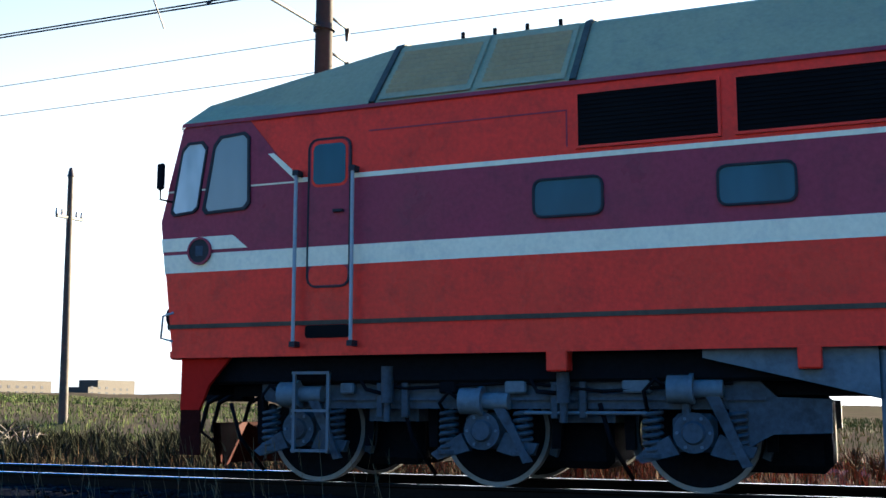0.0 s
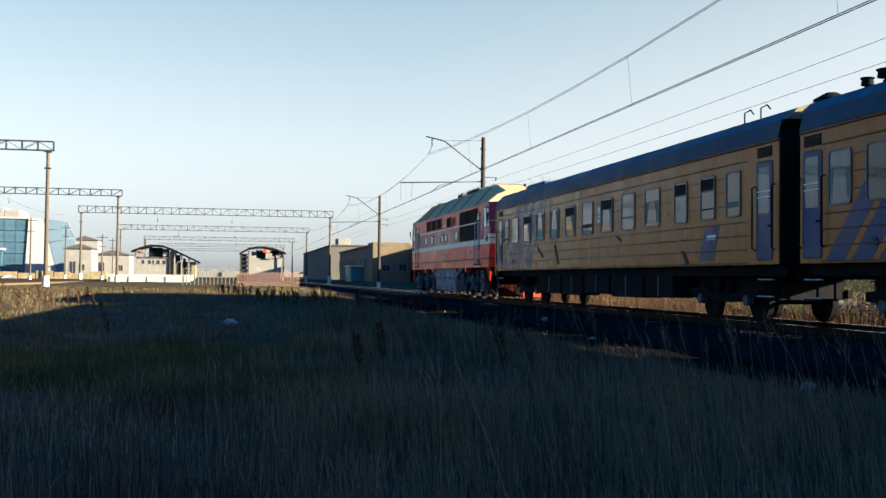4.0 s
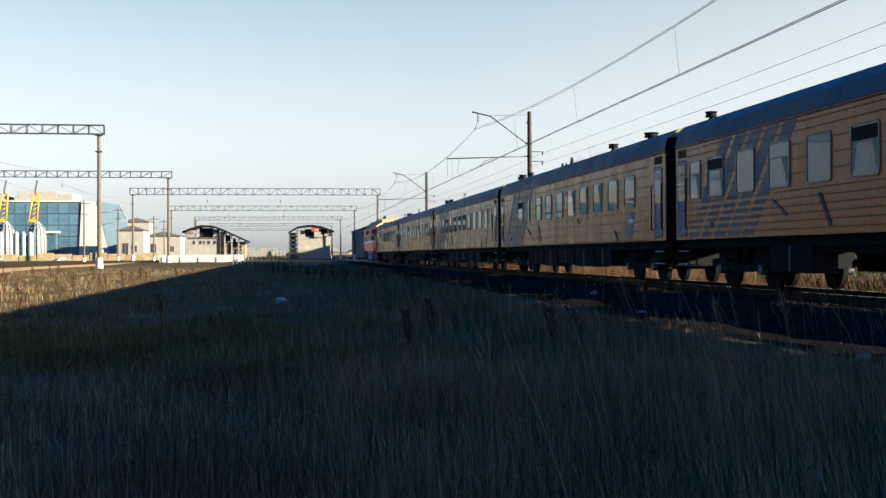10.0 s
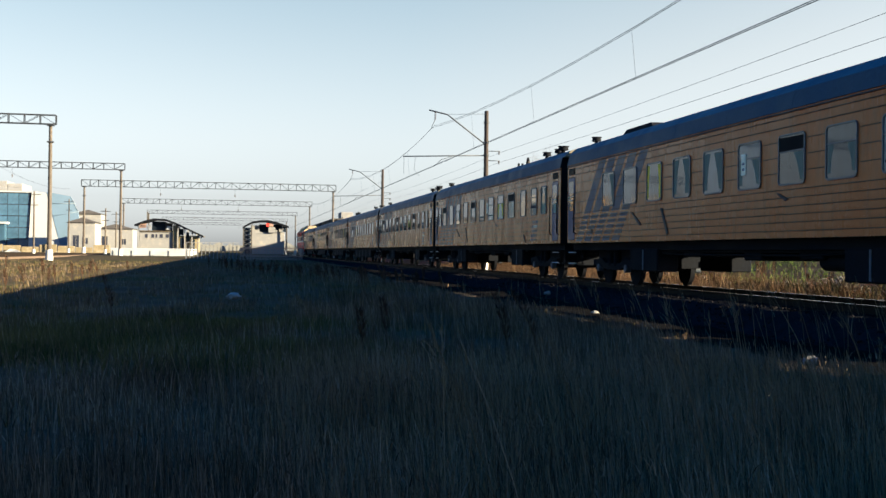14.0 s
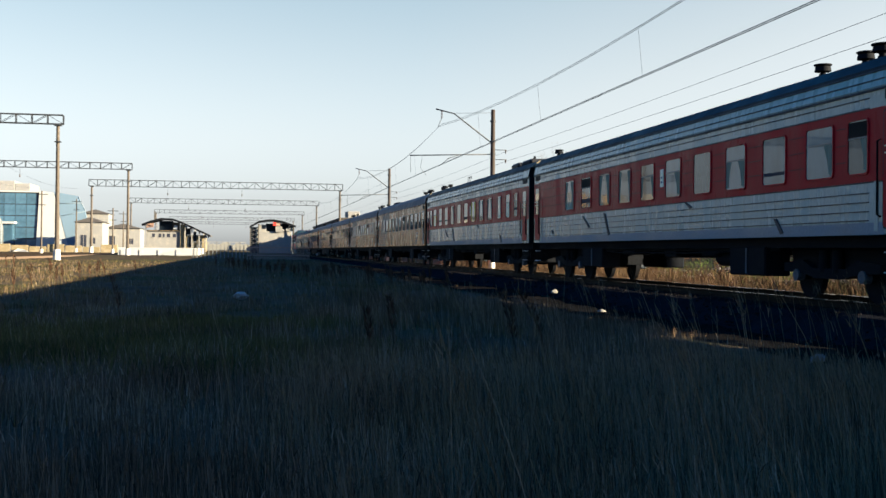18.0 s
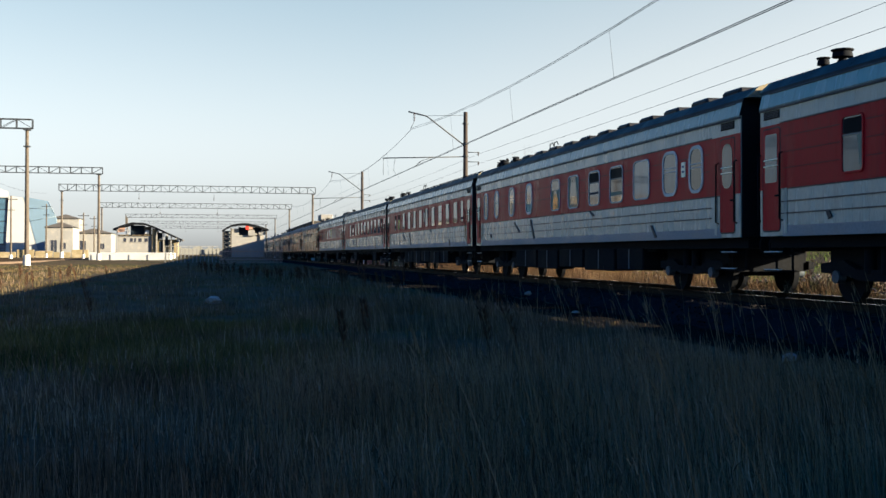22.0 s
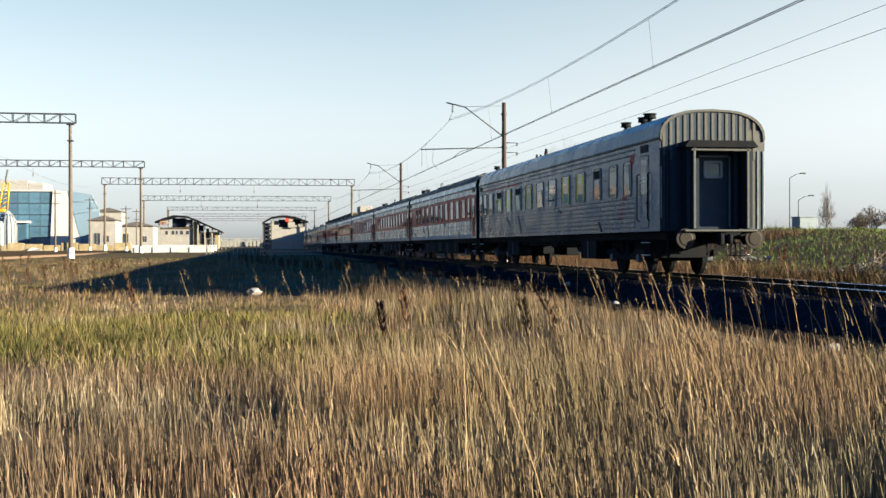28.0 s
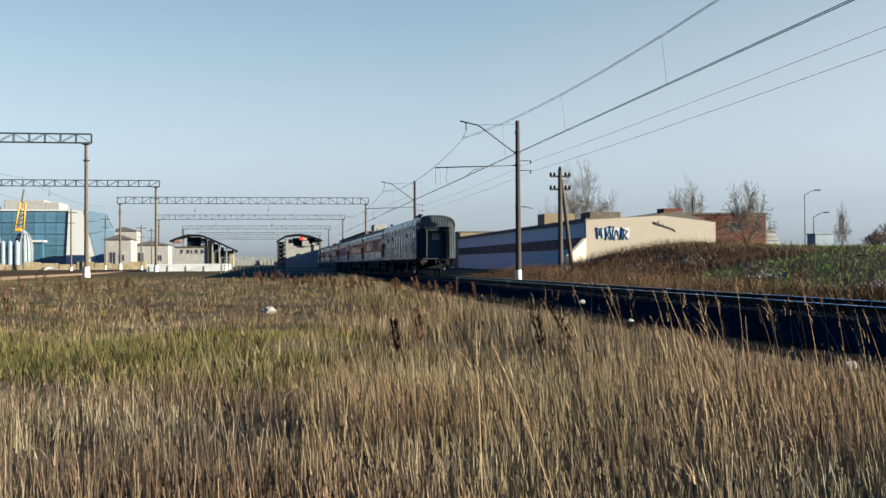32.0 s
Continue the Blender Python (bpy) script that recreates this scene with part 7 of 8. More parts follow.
    part("white_flank", Geo().poly([(-41.0, y0, 0), (-33.8, y0, 0), (-37.0, y0, 11.8), (-40.4, y0, 12.25), (-41.0, 232, 0), (-33.8, 232, 0), (-37.0, 232, 11.8), (-40.4, 232, 12.25)], [(0, 1, 2, 3), (7, 6, 5, 4), (0, 4, 5, 1), (1, 5, 6, 2), (2, 6, 7, 3), (3, 7, 4, 0)]), M_CLADWHITE, g, "white slanted panel wall")
    edge = [(-34.6, 0.3), (-30.2, 0.3), (-31.6, 8.4), (-33.0, 11.3), (-37.6, 12.1)]
    wedge = part("blue_wedge", Geo().poly([(x, y0 - 0.05, z) for x, z in edge] + [(x, 226.6, z) for x, z in edge], [(0, 1, 2, 3, 4), (9, 8, 7, 6, 5), (0, 5, 6, 1), (1, 6, 7, 2), (2, 7, 8, 3), (3, 8, 9, 4), (4, 9, 5, 0)]), M_PALEBLUE, g, "pale blue sloping wedge")
    for pa, pb in (((-36.9, 9.8), (-32.2, 9.9)), ((-36.3, 7.3), (-31.5, 8.3)), ((-33.0, 11.2), (-31.6, 8.4))):
        part("panel_joint", Geo().tube([(pa[0], y0 - 0.06, pa[1]), (pb[0], y0 - 0.06, pb[1])], 0.05, 4), M_TANK, wedge)
    for i, (x, w) in enumerate(((-80, 9), (-64, 6), (-55, 8), (-47, 3))):
        part("roof_plant", Geo().bbox(x, x + w, 236, 246, 12.2, 14.7 - 0.5 * (i % 2), 0.1), M_CREAM, g, "cream roof plant")
    # silos and cranes before it
    for x in (-45.4, -46.6, -47.8, -50.5, -51.7):
        s = thing("silo", "upright grey steel silo on short legs", "silo", "silos")
        part("tank", Geo().cyl((x, 204, 1.0), (x, 204, 5.1), 0.5, seg=16).cyl((x, 204, 5.1), (x, 204, 5.5), 0.5, 0.15, seg=16), M_TANK, s)
        for a in (-0.35, 0.35):
            part("leg", Geo().box(x + a - 0.1, x + a + 0.1, 203.4, 203.6, 0.2, 1.1), M_GALV, s)
    for x in (-46.8, -52.4):
        c = thing("tower_crane", "yellow lattice crane boom on a grey base", "crane", "yellow cranes")
        bm_ = Geo()
        for dx in (-0.7, 0.7):
            bm_.tube([(x - 0.4 + dx * 1.1, 214, 7.8), (x + 0.3 + dx * 0.7, 214, 12.9)], 0.17, 5)
        for i in range(6):
            t = i / 6
            bm_.tube([(x - 0.4 + 0.7 * t - 0.77 + 0.28 * t, 214, 7.8 + 5.1 * t), (x - 0.4 + 0.7 * (t + 0.16) + 0.77 - 0.28 * t, 214, 7.8 + 5.1 * (t + 0.16))], 0.1, 4)
        part("boom", bm_, M_YELLOW, c, "yellow lattice boom")
        part("counterweight", Geo().bbox(x - 1.1, x + 0.1, 213.4, 214.6, 7.4, 8.0, 0.1), M_YELLOW, c)
        part("hoist_head", Geo().tube([(x + 0.3, 214, 12.7), (x + 0.1, 214, 13.2), (x + 0.5, 214, 15.4)], 0.17, 5), M_BITUMEN, c)
        base = part("base", Geo().cyl((x + 0.4, 214, 0), (x + 0.4, 214, 4.4), 1.65, seg=18).cyl((x + 0.4, 214, 4.4), (x + 0.4, 214, 5.9), 1.65, 1.4, seg=18).cyl((x + 0.4, 214, 5.9), (x + 0.4, 214, 7.1), 1.4, 0.8, seg=18).cyl((x + 0.4, 214, 7.1), (x + 0.4, 214, 7.7), 0.8, 0.2, seg=18), M_TANK, c, "ribbed grey tower with a rounded top")
        for k in range(14):
            ca, sa = math.cos(k * math.tau / 14), math.sin(k * math.tau / 14)
            part("rib", Geo().tube([(x + 0.4 + r * ca, 214 + r * sa, z) for r, z in ((1.68, 0.1), (1.68, 4.4), (1.43, 5.9), (0.83, 7.1))], 0.11, 4), M_FRAME, base)
    # boundary wall, heaps and low stores along the yard
    wl = thing("yard_wall", "weathered yellow yard wall in bays", "wall")
    for i in range(14):
        x = -62 + i * 2.9
        part("bay", Geo().bbox(x, x + 2.75, 192, 192.4, -0.2, 1.15 + 0.2 * ((i * 5) % 3), 0.04), M_YELLOWWALL, wl)
    for i, (x, y, w, h) in enumerate(((-43, 196, 5, 0.9), (-38.5, 190, 3, 0.2), (-34, 196, 3.5, 0.3), (-49, 190, 3, 0.2))):
        single("sand_mound", Geo().poly([(x, y, 0), (x + w, y, 0), (x + w, y + 4, 0), (x, y + 4, 0), (x + w * 0.3, y + 1.5, h + 0.6), (x + w * 0.65, y + 2, h + 0.4)], [(0, 1, 5, 4), (1, 2, 5), (2, 3, 4, 5), (3, 0, 4)]), M_CREAM, "mound of pale sand in the yard", "mound", "sand mounds")
    # small plastered houses
    for x0, x1, y, h in ((-31.5, -26.5, 212, 6.8), (-27.5, -20.6, 222, 5.9), (-36, -30.0, 250, 9.6)):
        hs = thing("plaster_house", "cream plastered house with a low roof", "house", "plastered houses")
        part("wall", Geo().bbox(x0, x1, y, y + 9, 0, h - 1.0, 0.06), M_CREAM, hs, "cream plaster wall")
        part("roof", Geo().poly([(x0 - 0.3, y - 0.3, h - 1), (x1 + 0.3, y - 0.3, h - 1), (x1 + 0.3, y + 9.3, h - 1), (x0 - 0.3, y + 9.3, h - 1), ((x0 + x1) / 2, y + 1.5, h), ((x0 + x1) / 2, y + 7.5, h)], [(0, 1, 4), (1, 2, 5, 4), (2, 3, 5), (3, 0, 4, 5)]), M_BITUMEN, hs, "dark hipped roof")
        windows_on(hs, lambda a, z, d, yy=y: (a, yy - d, z), [(x0 + 1.0, x0 + 2.1, 1.2, 3.4), (x1 - 2.2, x1 - 1.3, 1.8, 2.9)])
    build_pavilions()
    # platform edge, railings
    pl = thing("platform", "low whitewashed station platform", "platform")
    part("slab", Geo().bbox(-16.8, -6.5, 150, 175, -0.2, 1.05, 0.05), M_CLADWHITE, pl)
    for i in range(5):
        part("pier", Geo().box(-16.4 + i * 2.4, -16.0 + i * 2.4, 149.9, 150, -0.2, 0.75), M_CLADWHITE, pl)
    fe = thing("railing", "white tubular railing beside the platform", "railing", "white railings")
    for i in range(14):
        x = -5.8 + i * 0.43
        part("post", Geo().box(x - 0.05, x + 0.05, 124.9, 125.0, -0.2, 1.45 + 0.3 * (i % 3 == 0)), M_FRAME, fe)
    for z in (1.0, 1.9):
        part("rail", Geo().box(-5.8, 0.0, 124.92, 124.98, z - 0.2, z - 0.14), M_CREAM, fe)
    fe = thing("picket_fence", "faded pink picket fence by the crossing", "fence")
    for i in range(44):
        x = 0.15 + i * 0.145
        part("picket", Geo().box(x, x + 0.045, 112, 112.05, -0.2, 1.35 + 0.1 * (i % 4 == 0)), M_PINK, fe)
    for z in (0.6, 1.4):
        part("rail", Geo().box(0.15, 6.5, 112.05, 112.1, z - 0.3, z - 0.22), M_PINK, fe)
    # far blocks and woods on the horizon
    for x, y, w, h in ((430, 420, 40, 12), (520, 430, 34, 14), (470, 395, 20, 9)):
        f = thing("far_block", "pale distant block of flats", "building", "distant blocks")
        z = ground_z(x, y)
        part("wall", Geo().box(x, x + w, y, y + 14, z - 3, z + h), M_CONCRETE, f)
        for i in range(int(w / 6)):
            for j in range(3):
                part("window", Geo().box(x + 2 + i * 6, x + 4 + i * 6, y - 0.1, y, z + 2 + j * 3, z + 3.4 + j * 3), M_DKBAND, f)
    rnd = random.Random(21)
    g = Geo()
    x = -900.0
    while x < 1500:
        w = rnd.uniform(6, 16)
        h = rnd.uniform(4, 11)
        for k in range(4):
            xx, yy = x + rnd.uniform(0, w), 950 + rnd.uniform(-30, 30)
            hh = h * rnd.uniform(0.6, 1.1)
            g.poly([(xx - w * 0.4, yy, -1), (xx + w * 0.4, yy, -1), (xx + w * 0.3, yy, hh * 0.7), (xx + rnd.uniform(-2, 2), yy, hh), (xx - w * 0.3, yy, hh * 0.75), (xx, yy + 4, hh * 0.6)], [(0, 1, 2, 3, 4), (3, 2, 5), (4, 3, 5)])
        x += w * 0.7
    single("far_woods", g, M_FARHAZE, "hazy line of far bare woods", "woods", kind="stuff")


build_warehouse()
build_brick_house()
build_far_yard()

# ---------------------------------------------------------------- trees and grass
def build_tree(x, y, h, width, seed, thick=0.006, levels=7):
    """A bare tree of a given height and crown width."""
    rnd = random.Random(seed)
    trunk, crown = Geo(), Geo()

    def grow(p, d, length, r, level):
        for i in range(2):
            d = (d + Vector((rnd.uniform(-1, 1), rnd.uniform(-1, 1), rnd.uniform(-0.3, 0.6))) * 0.17).normalized()
            q = p + d * (length / 2)
            r2 = max(r * 0.86, thick * 0.5)
            (trunk if level < 2 else crown).cyl(p, q, r, r2, seg=7 if level < 2 else 3, caps=False)
            p, r = q, r2
            if level and level < levels and i == 0:
                side = Vector((rnd.uniform(-1, 1), rnd.uniform(-1, 1), rnd.uniform(0.0, 0.8))).normalized()
                grow(p, (d * 0.6 + side * 0.8).normalized(), length * 0.62, max(r * 0.55, thick), level + 1)
        if level < levels:
            for k in range(4 if level == 0 else 2):
                a = rnd.uniform(0, 2 * math.pi)
                side = Vector((math.cos(a), math.sin(a), rnd.uniform(0.1, 0.7)))
                grow(p, (d * 0.75 + side * 0.62 + Vector((0, 0, 0.16))).normalized(), length * rnd.uniform(0.62, 0.84), max(r * 0.64, thick), level + 1)
    if h > 5:
        # a short trunk, then limbs that fan out into a dome of ever finer twigs
        trunk.cyl((0, 0, 0), (0, 0, h * 0.16), h * 0.014, h * 0.011, seg=8, caps=False)

        def limb(p, d, length, r, level):
            n = (7, 6, 4, 3)[level]
            for i in range(n):
                d = (d + Vector((rnd.uniform(-1, 1), rnd.uniform(-1, 1), rnd.uniform(-0.5, 0.8))) * 0.1).normalized()
                q = p + d * (length / n)
                r2 = max(r * (1 - 0.55 / n), thick * 0.5)
                (trunk if level == 0 and i < 3 else crown).cyl(p, q, r, r2, seg=5 if level == 0 else 3, caps=False)
                p, r = q, r2
                if level < 3 and i > 0:
                    for k in range(2):
                        turn = Vector((rnd.gauss(0, 1), rnd.gauss(0, 1), rnd.gauss(0.25, 0.7))).normalized()
                        limb(p, (d + turn * 0.75).normalized(), length * rnd.uniform(0.3, 0.46), max(r * 0.5, thick), level + 1)
        for k in range(17):
            a, e = k * 2.4, 0.1 + 1.15 * ((k + 0.5) / 17) ** 0.8
            limb(Vector((0, 0, h * rnd.uniform(0.12, 0.16))), Vector((math.sin(e) * math.cos(a), math.sin(e) * math.sin(a), math.cos(e))), h * (0.62 - 0.1 * e), h * 0.006, 0)
    else:
        # a bush: many stems from one foot
        for k in range(7):
            a = k * 0.9 + rnd.uniform(0, 0.5)
            grow(Vector((0, 0, 0)), Vector((0.5 * math.cos(a), 0.5 * math.sin(a), 1)).normalized(), h * 0.2, h * 0.01, 3)
    top = sorted(v[2] for v in crown.v)[int(len(crown.v) * 0.997)]
    wide = sorted(abs(v[0]) for v in crown.v)[int(len(crown.v) * 0.985)]
    kx, kz = width / 2 / wide, h / top
    for g in (trunk, crown):
        g.v = [(v[0] * kx, v[1] * kx, v[2] * kz * (1 - 0.24 * min(1.3, math.hypot(v[0], v[1]) / wide) ** 2) - 0.2) for v in g.v]
    t = thing("bare_tree", "bare grey-brown tree with a rounded fine crown" if h > 5 else "low bare grey-brown bush with fine twigs", "tree" if h > 5 else "bush", "bare trees", at=pose(x, y, ground_z(x, y)))
    part("trunk", trunk, M_BARK, t, "grey trunk and limbs")
    part("crown", crown, M_TWIG, t, "crown of fine bare twigs")


def build_trees():
    for x, y, h, w, k in ((44.7, 155, 14.2, 11.5, 1), (49.6, 125, 8.9, 6.2, 5), (47.9, 104.8, 7.3, 5.8, 9), (71.0, 119, 2.6, 3.4, 14), (73.4, 121, 3.6, 4.0, 15), (76.5, 119, 3.6, 4.4, 17)):
        build_tree(x, y, h, w, k, 0.0085, 8)
    build_tree(67.5, 121, 6.2, 2.0, 19, levels=5)
    # scrub at the foot of the bank
    for x, y, h, w, k in ((18.2, 26.0, 1.2, 1.9, 31), (19.4, 29.0, 1.5, 2.4, 32), (18.0, 22.0, 1.0, 1.8, 33), (20.2, 33.0, 1.3, 2.2, 34), (19.0, 18.5, 1.2, 2.0, 35), (21.4, 27.0, 1.1, 2.4, 36), (24.5, 60.0, 1.1, 2.0, 37), (23.5, 50.0, 0.9, 2.0, 38)):
        build_tree(x, y, h, w, k, 0.007, 5)


def blades(name, spots, material, label, category, seg=2, tri_top=True):
    """Joins blades into one mesh. spots: arrays x, y, z, height, width, heading, lean x, lean y."""
    x, y, z, h, w, a, lx, ly = spots
    n = len(x)
    ca, sa = np.cos(a), np.sin(a)
    rows = []
    for k in range(seg + 1):
        t = k / seg
        ww = w * (1 - t) ** 0.7 if tri_top else w * (1 - 0.5 * t)
        cx = x + lx * h * t ** 1.7
        cy = y + ly * h * t ** 1.7
        cz = z + h * (t - 0.12 * t * t * (lx * lx + ly * ly))
        if k == seg and tri_top:
            rows.append([np.stack([cx, cy, cz], 1)])
        else:
            rows.append([np.stack([cx - ca * ww / 2, cy - sa * ww / 2, cz], 1), np.stack([cx + ca * ww / 2, cy + sa * ww / 2, cz], 1)])
    flat = [r for row in rows for r in row]
    m = len(flat)
    verts = np.stack(flat, 1).reshape(-1, 3)
    per = []
    for k in range(seg):
        i = 2 * k
        if k == seg - 1 and tri_top:
            per.append((i, i + 1, i + 2))
        else:
            per.append((i, i + 1, i + 3, i + 2))
    base = (np.arange(n) * m)[:, None]
    loops, sizes = [], []
    idx = np.concatenate([np.array(f) for f in per])
    loops = (base + idx[None, :]).reshape(-1)
    sizes = np.tile([len(f) for f in per], n)
    me = bpy.data.meshes.new(name)
    me.vertices.add(len(verts))
    me.vertices.foreach_set("co", verts.astype(np.float32).reshape(-1))
    me.loops.add(len(loops))
    me.loops.foreach_set("vertex_index", loops.astype(np.int32))
    me.polygons.add(len(sizes))
    starts = np.concatenate([[0], np.cumsum(sizes)[:-1]])
    me.polygons.foreach_set("loop_start", starts.astype(np.int32))
    me.materials.append(material)
    me.update(calc_edges=True)
    return tagged(new(name, me), label, category, kind="stuff")


GZ = np.vectorize(ground_z)


def clumped(rng, n, x0, x1, y0, y1, power=1.0, clump=0.25, per=14):
    """Places in clumps, denser towards y0."""
    k = max(1, n // per)
    cx = rng.uniform(x0, x1, k)
    cy = y0 + (y1 - y0) * rng.uniform(0, 1, k) ** power
    i = rng.integers(0, k, n)
    s = clump * (0.5 + cy[i] / 12)
    return cx[i] + rng.normal(0, 1, n) * s, cy[i] + rng.normal(0, 1, n) * s


def build_grass():
    rng = np.random.default_rng(5)

    def field(n, x0, x1, y0, y1, h0, h1, w0, w1, power=1.0, clump=0.2, lean=0.13, drift=-0.03, per=7):
        x, y = clumped(rng, n, x0, x1, y0, y1, power, clump, per)
        keep = (np.hypot(x, y) > 1.7) & (x < 9.4) & (y > -9)
        gap = np.array([noise.noise(Vector((a * 0.9, b * 0.9, 6.5))) for a, b in zip(x, y)])
        keep &= rng.uniform(0, 1, len(x)) < np.clip(0.66 + 2.6 * gap, 0.04, 1) * np.clip(1 - (x - 6.6) / 1.3 + 1.2 * gap, 0.04, 1)
        x, y = x[keep], y[keep]
        n = len(x)
        patch = np.array([noise.noise(Vector((a * 0.22, b * 0.22, 1.5))) for a, b in zip(x, y)])
        h = rng.uniform(h0, h1, n) * (1 + 0.35 * patch) * np.where(x > 5.2, np.clip((9.5 - x) / 4.3, 0.22, 1), 1) * np.where(y > 8, np.clip(1 - (y - 8) / 14 * np.clip((3 - x) / 5, 0, 1), 0.5, 1), 1)
        return x, y, GZ(x, y) - 0.02, h, rng.uniform(w0, w1, n), rng.uniform(0, 2 * np.pi, n), rng.normal(drift, lean, n) - 0.012 * x, rng.normal(0, lean, n)

    blades("dry_stems", field(30000, -3.5, 7.0, 1.0, 6.5, 0.2, 0.62, 0.0035, 0.0075, 0.8, 0.07, 0.08, -0.04, 5), M_STRAW, "stiff pale dry grass stems", "grass", 3, False)
    blades("dry_grass", field(75000, -6.5, 9.3, 1.0, 9.5, 0.12, 0.55, 0.003, 0.0065, 0.85, 0.1), M_STRAW, "dense tall dry straw-coloured grass", "grass")
    blades("dry_grass", field(90000, -12, 9.3, 8.5, 30, 0.2, 0.62, 0.005, 0.011, 1.4, 0.22), M_STRAW, "dense tall dry straw-coloured grass", "grass")
    blades("dry_grass", field(9000, 1.5, 9.3, -4, 1.5, 0.35, 0.85, 0.005, 0.01, 1.0), M_STRAW, "dense tall dry straw-coloured grass", "grass")
    blades("dry_grass", field(14000, -9, 3, -9, 2, 0.2, 0.6, 0.005, 0.01, 1.0), M_STRAW, "dense tall dry straw-coloured grass", "grass")
    blades("pale_stems", field(40000, 0.3, 9.2, 1.6, 11, 0.22, 0.64, 0.003, 0.0068, 0.8, 0.16, 0.1, -0.06, 6), M_STALK, "pale straw stems standing close together", "grass", 3, False)
    blades("field_grass", field(90000, -32, 9.2, 22, 95, 0.1, 0.34, 0.012, 0.035, 1.6, 0.5), M_TURF, "low rough grass of the open field", "grass")
    blades("undergrowth", field(22000, -5, 9.3, 1, 9, 0.05, 0.22, 0.006, 0.016, 1.0, 0.3), M_UNDER, "low undergrowth, shade between the stems in its colour", "grass")
    blades("undergrowth", field(22000, -9, 9.3, 7, 30, 0.1, 0.34, 0.008, 0.02, 1.2, 0.35), M_TURF, "short green and brown undergrowth", "grass")
    # taller tufts and russet drifts in the open field
    blades("field_tufts", field(26000, -30, 9.2, 17, 80, 0.3, 0.75, 0.008, 0.02, 1.5, 0.12, 0.16, -0.05, 26), M_STRAW, "scattered tufts of tall dry grass", "grass")
    blades("russet_tufts", field(11000, -30, 9.2, 19, 80, 0.25, 0.6, 0.01, 0.024, 1.4, 0.22, 0.2, -0.04, 40), M_RUSSET, "russet tufts of dry weeds in the field", "grass")
    # green patches where the straw is thin
    for cx, cy, r, m in ((-2.2, 16.5, 1.6, 5000), (-5.5, 19.0, 2.0, 6000), (-8.5, 23.0, 2.4, 5000), (-0.6, 21.0, 1.4, 3000), (-0.2, 13.5, 0.9, 1500), (-4.5, 9.5, 0.9, 1400), (1.6, 15.5, 0.8, 900), (-6.0, 14.0, 1.2, 1500), (-2.6, 5.4, 0.6, 1500), (-1.0, 4.2, 0.5, 1500)):
        x, y = cx + rng.normal(0, r, m), cy + rng.normal(0, r * 0.6, m)
        blades("green_grass", (x, y, GZ(x, y), rng.uniform(0.12, 0.3, m), rng.uniform(0.006, 0.014, m) * (0.6 + cy / 14), rng.uniform(0, 6.28, m), rng.normal(0, 0.3, m), rng.normal(0, 0.3, m)), M_GREEN, "patch of short green grass in the straw", "grass")
    # broken leaves hanging between the stems
    x, y, z, h, w, a, lx, ly = field(30000, -6.0, 9.3, 1.2, 12, 0.05, 0.13, 0.004, 0.009, 1.0, 0.14)
    n = len(x)
    blades("dead_leaves", (x, y, z + rng.uniform(0.08, 0.5, n), h, w, a, rng.normal(-0.1, 0.5, n), rng.normal(0, 0.5, n)), M_STRAW, "curled dead leaves between the dry stems", "grass")
    # tall stalks with feathery heads
    n = 300
    x = rng.uniform(-4.5, 9.0, n)
    y = 3.0 + 16 * rng.uniform(0, 1, n) ** 1.2
    gx = np.where(x > 1.5, x, x + rng.uniform(0, 4, n) * (rng.uniform(0, 1, n) < 0.5))
    x = np.clip(gx, -4.5, 9.0)
    x[:110] = rng.uniform(2.5, 8.8, 110)
    y[:110] = rng.uniform(4, 11, 110)
    h = rng.uniform(0.95, 1.32, n)
    lx, ly = rng.normal(-0.2, 0.1, n), rng.normal(0.02, 0.1, n)
    z = GZ(x, y)
    a = rng.uniform(0, 2 * np.pi, n)
    blades("tall_stalks", (x, y, z, h, np.full(n, 0.006), a, lx, ly), M_STALK, "tall pale grass stalks leaning in the wind", "grass", 4, False)
    hx, hy, hz = x + lx * h * 0.93 ** 1.7, y + ly * h * 0.93 ** 1.7, z + h * 0.88
    k = 5
    rep = np.repeat(np.arange(n), k)
    blades("seed_heads", (hx[rep] + rng.normal(0, 0.006, n * k), hy[rep] + rng.normal(0, 0.006, n * k), hz[rep] + rng.uniform(-0.08, 0.05, n * k), rng.uniform(0.05, 0.12, n * k), np.full(n * k, 0.0045), rng.uniform(0, 6.28, n * k), lx[rep] * 2 + rng.normal(0, 0.35, n * k), rng.normal(0, 0.35, n * k)), M_STALK, "feathery grass seed heads", "grass")
    # dark dock weeds standing in the field
    spots = [(-1.5 + 0.62 * i + rng.uniform(-0.5, 0.5), 72 - 2.1 * i + rng.uniform(-3, 3)) for i in range(15) for _ in range(5)] + [(rng.uniform(-26, -5.5), rng.uniform(30, 62)) for _ in range(64)] + [(rng.uniform(-14, 7.5), rng.uniform(14, 40)) for _ in range(8)] + [(rng.uniform(17.5, 24), rng.uniform(24, 70)) for _ in range(40)]
    parts_ = [[], [], [], [], [], [], [], []]
    for i, (px_, py_) in enumerate(spots):
        hh = rng.uniform(0.6, 1.15) * (0.75 if i < 75 else 1.0)
        lx_, ly_ = rng.normal(-0.12, 0.12), rng.normal(0, 0.1)
        zz = ground_z(px_, py_)
        m = 70
        t = rng.uniform(0.35, 1.0, m)
        fat = 0.07 * np.sin(np.clip((t - 0.3) / 0.75, 0, 1) * np.pi) + 0.01
        ang = rng.uniform(0, 6.28, m)
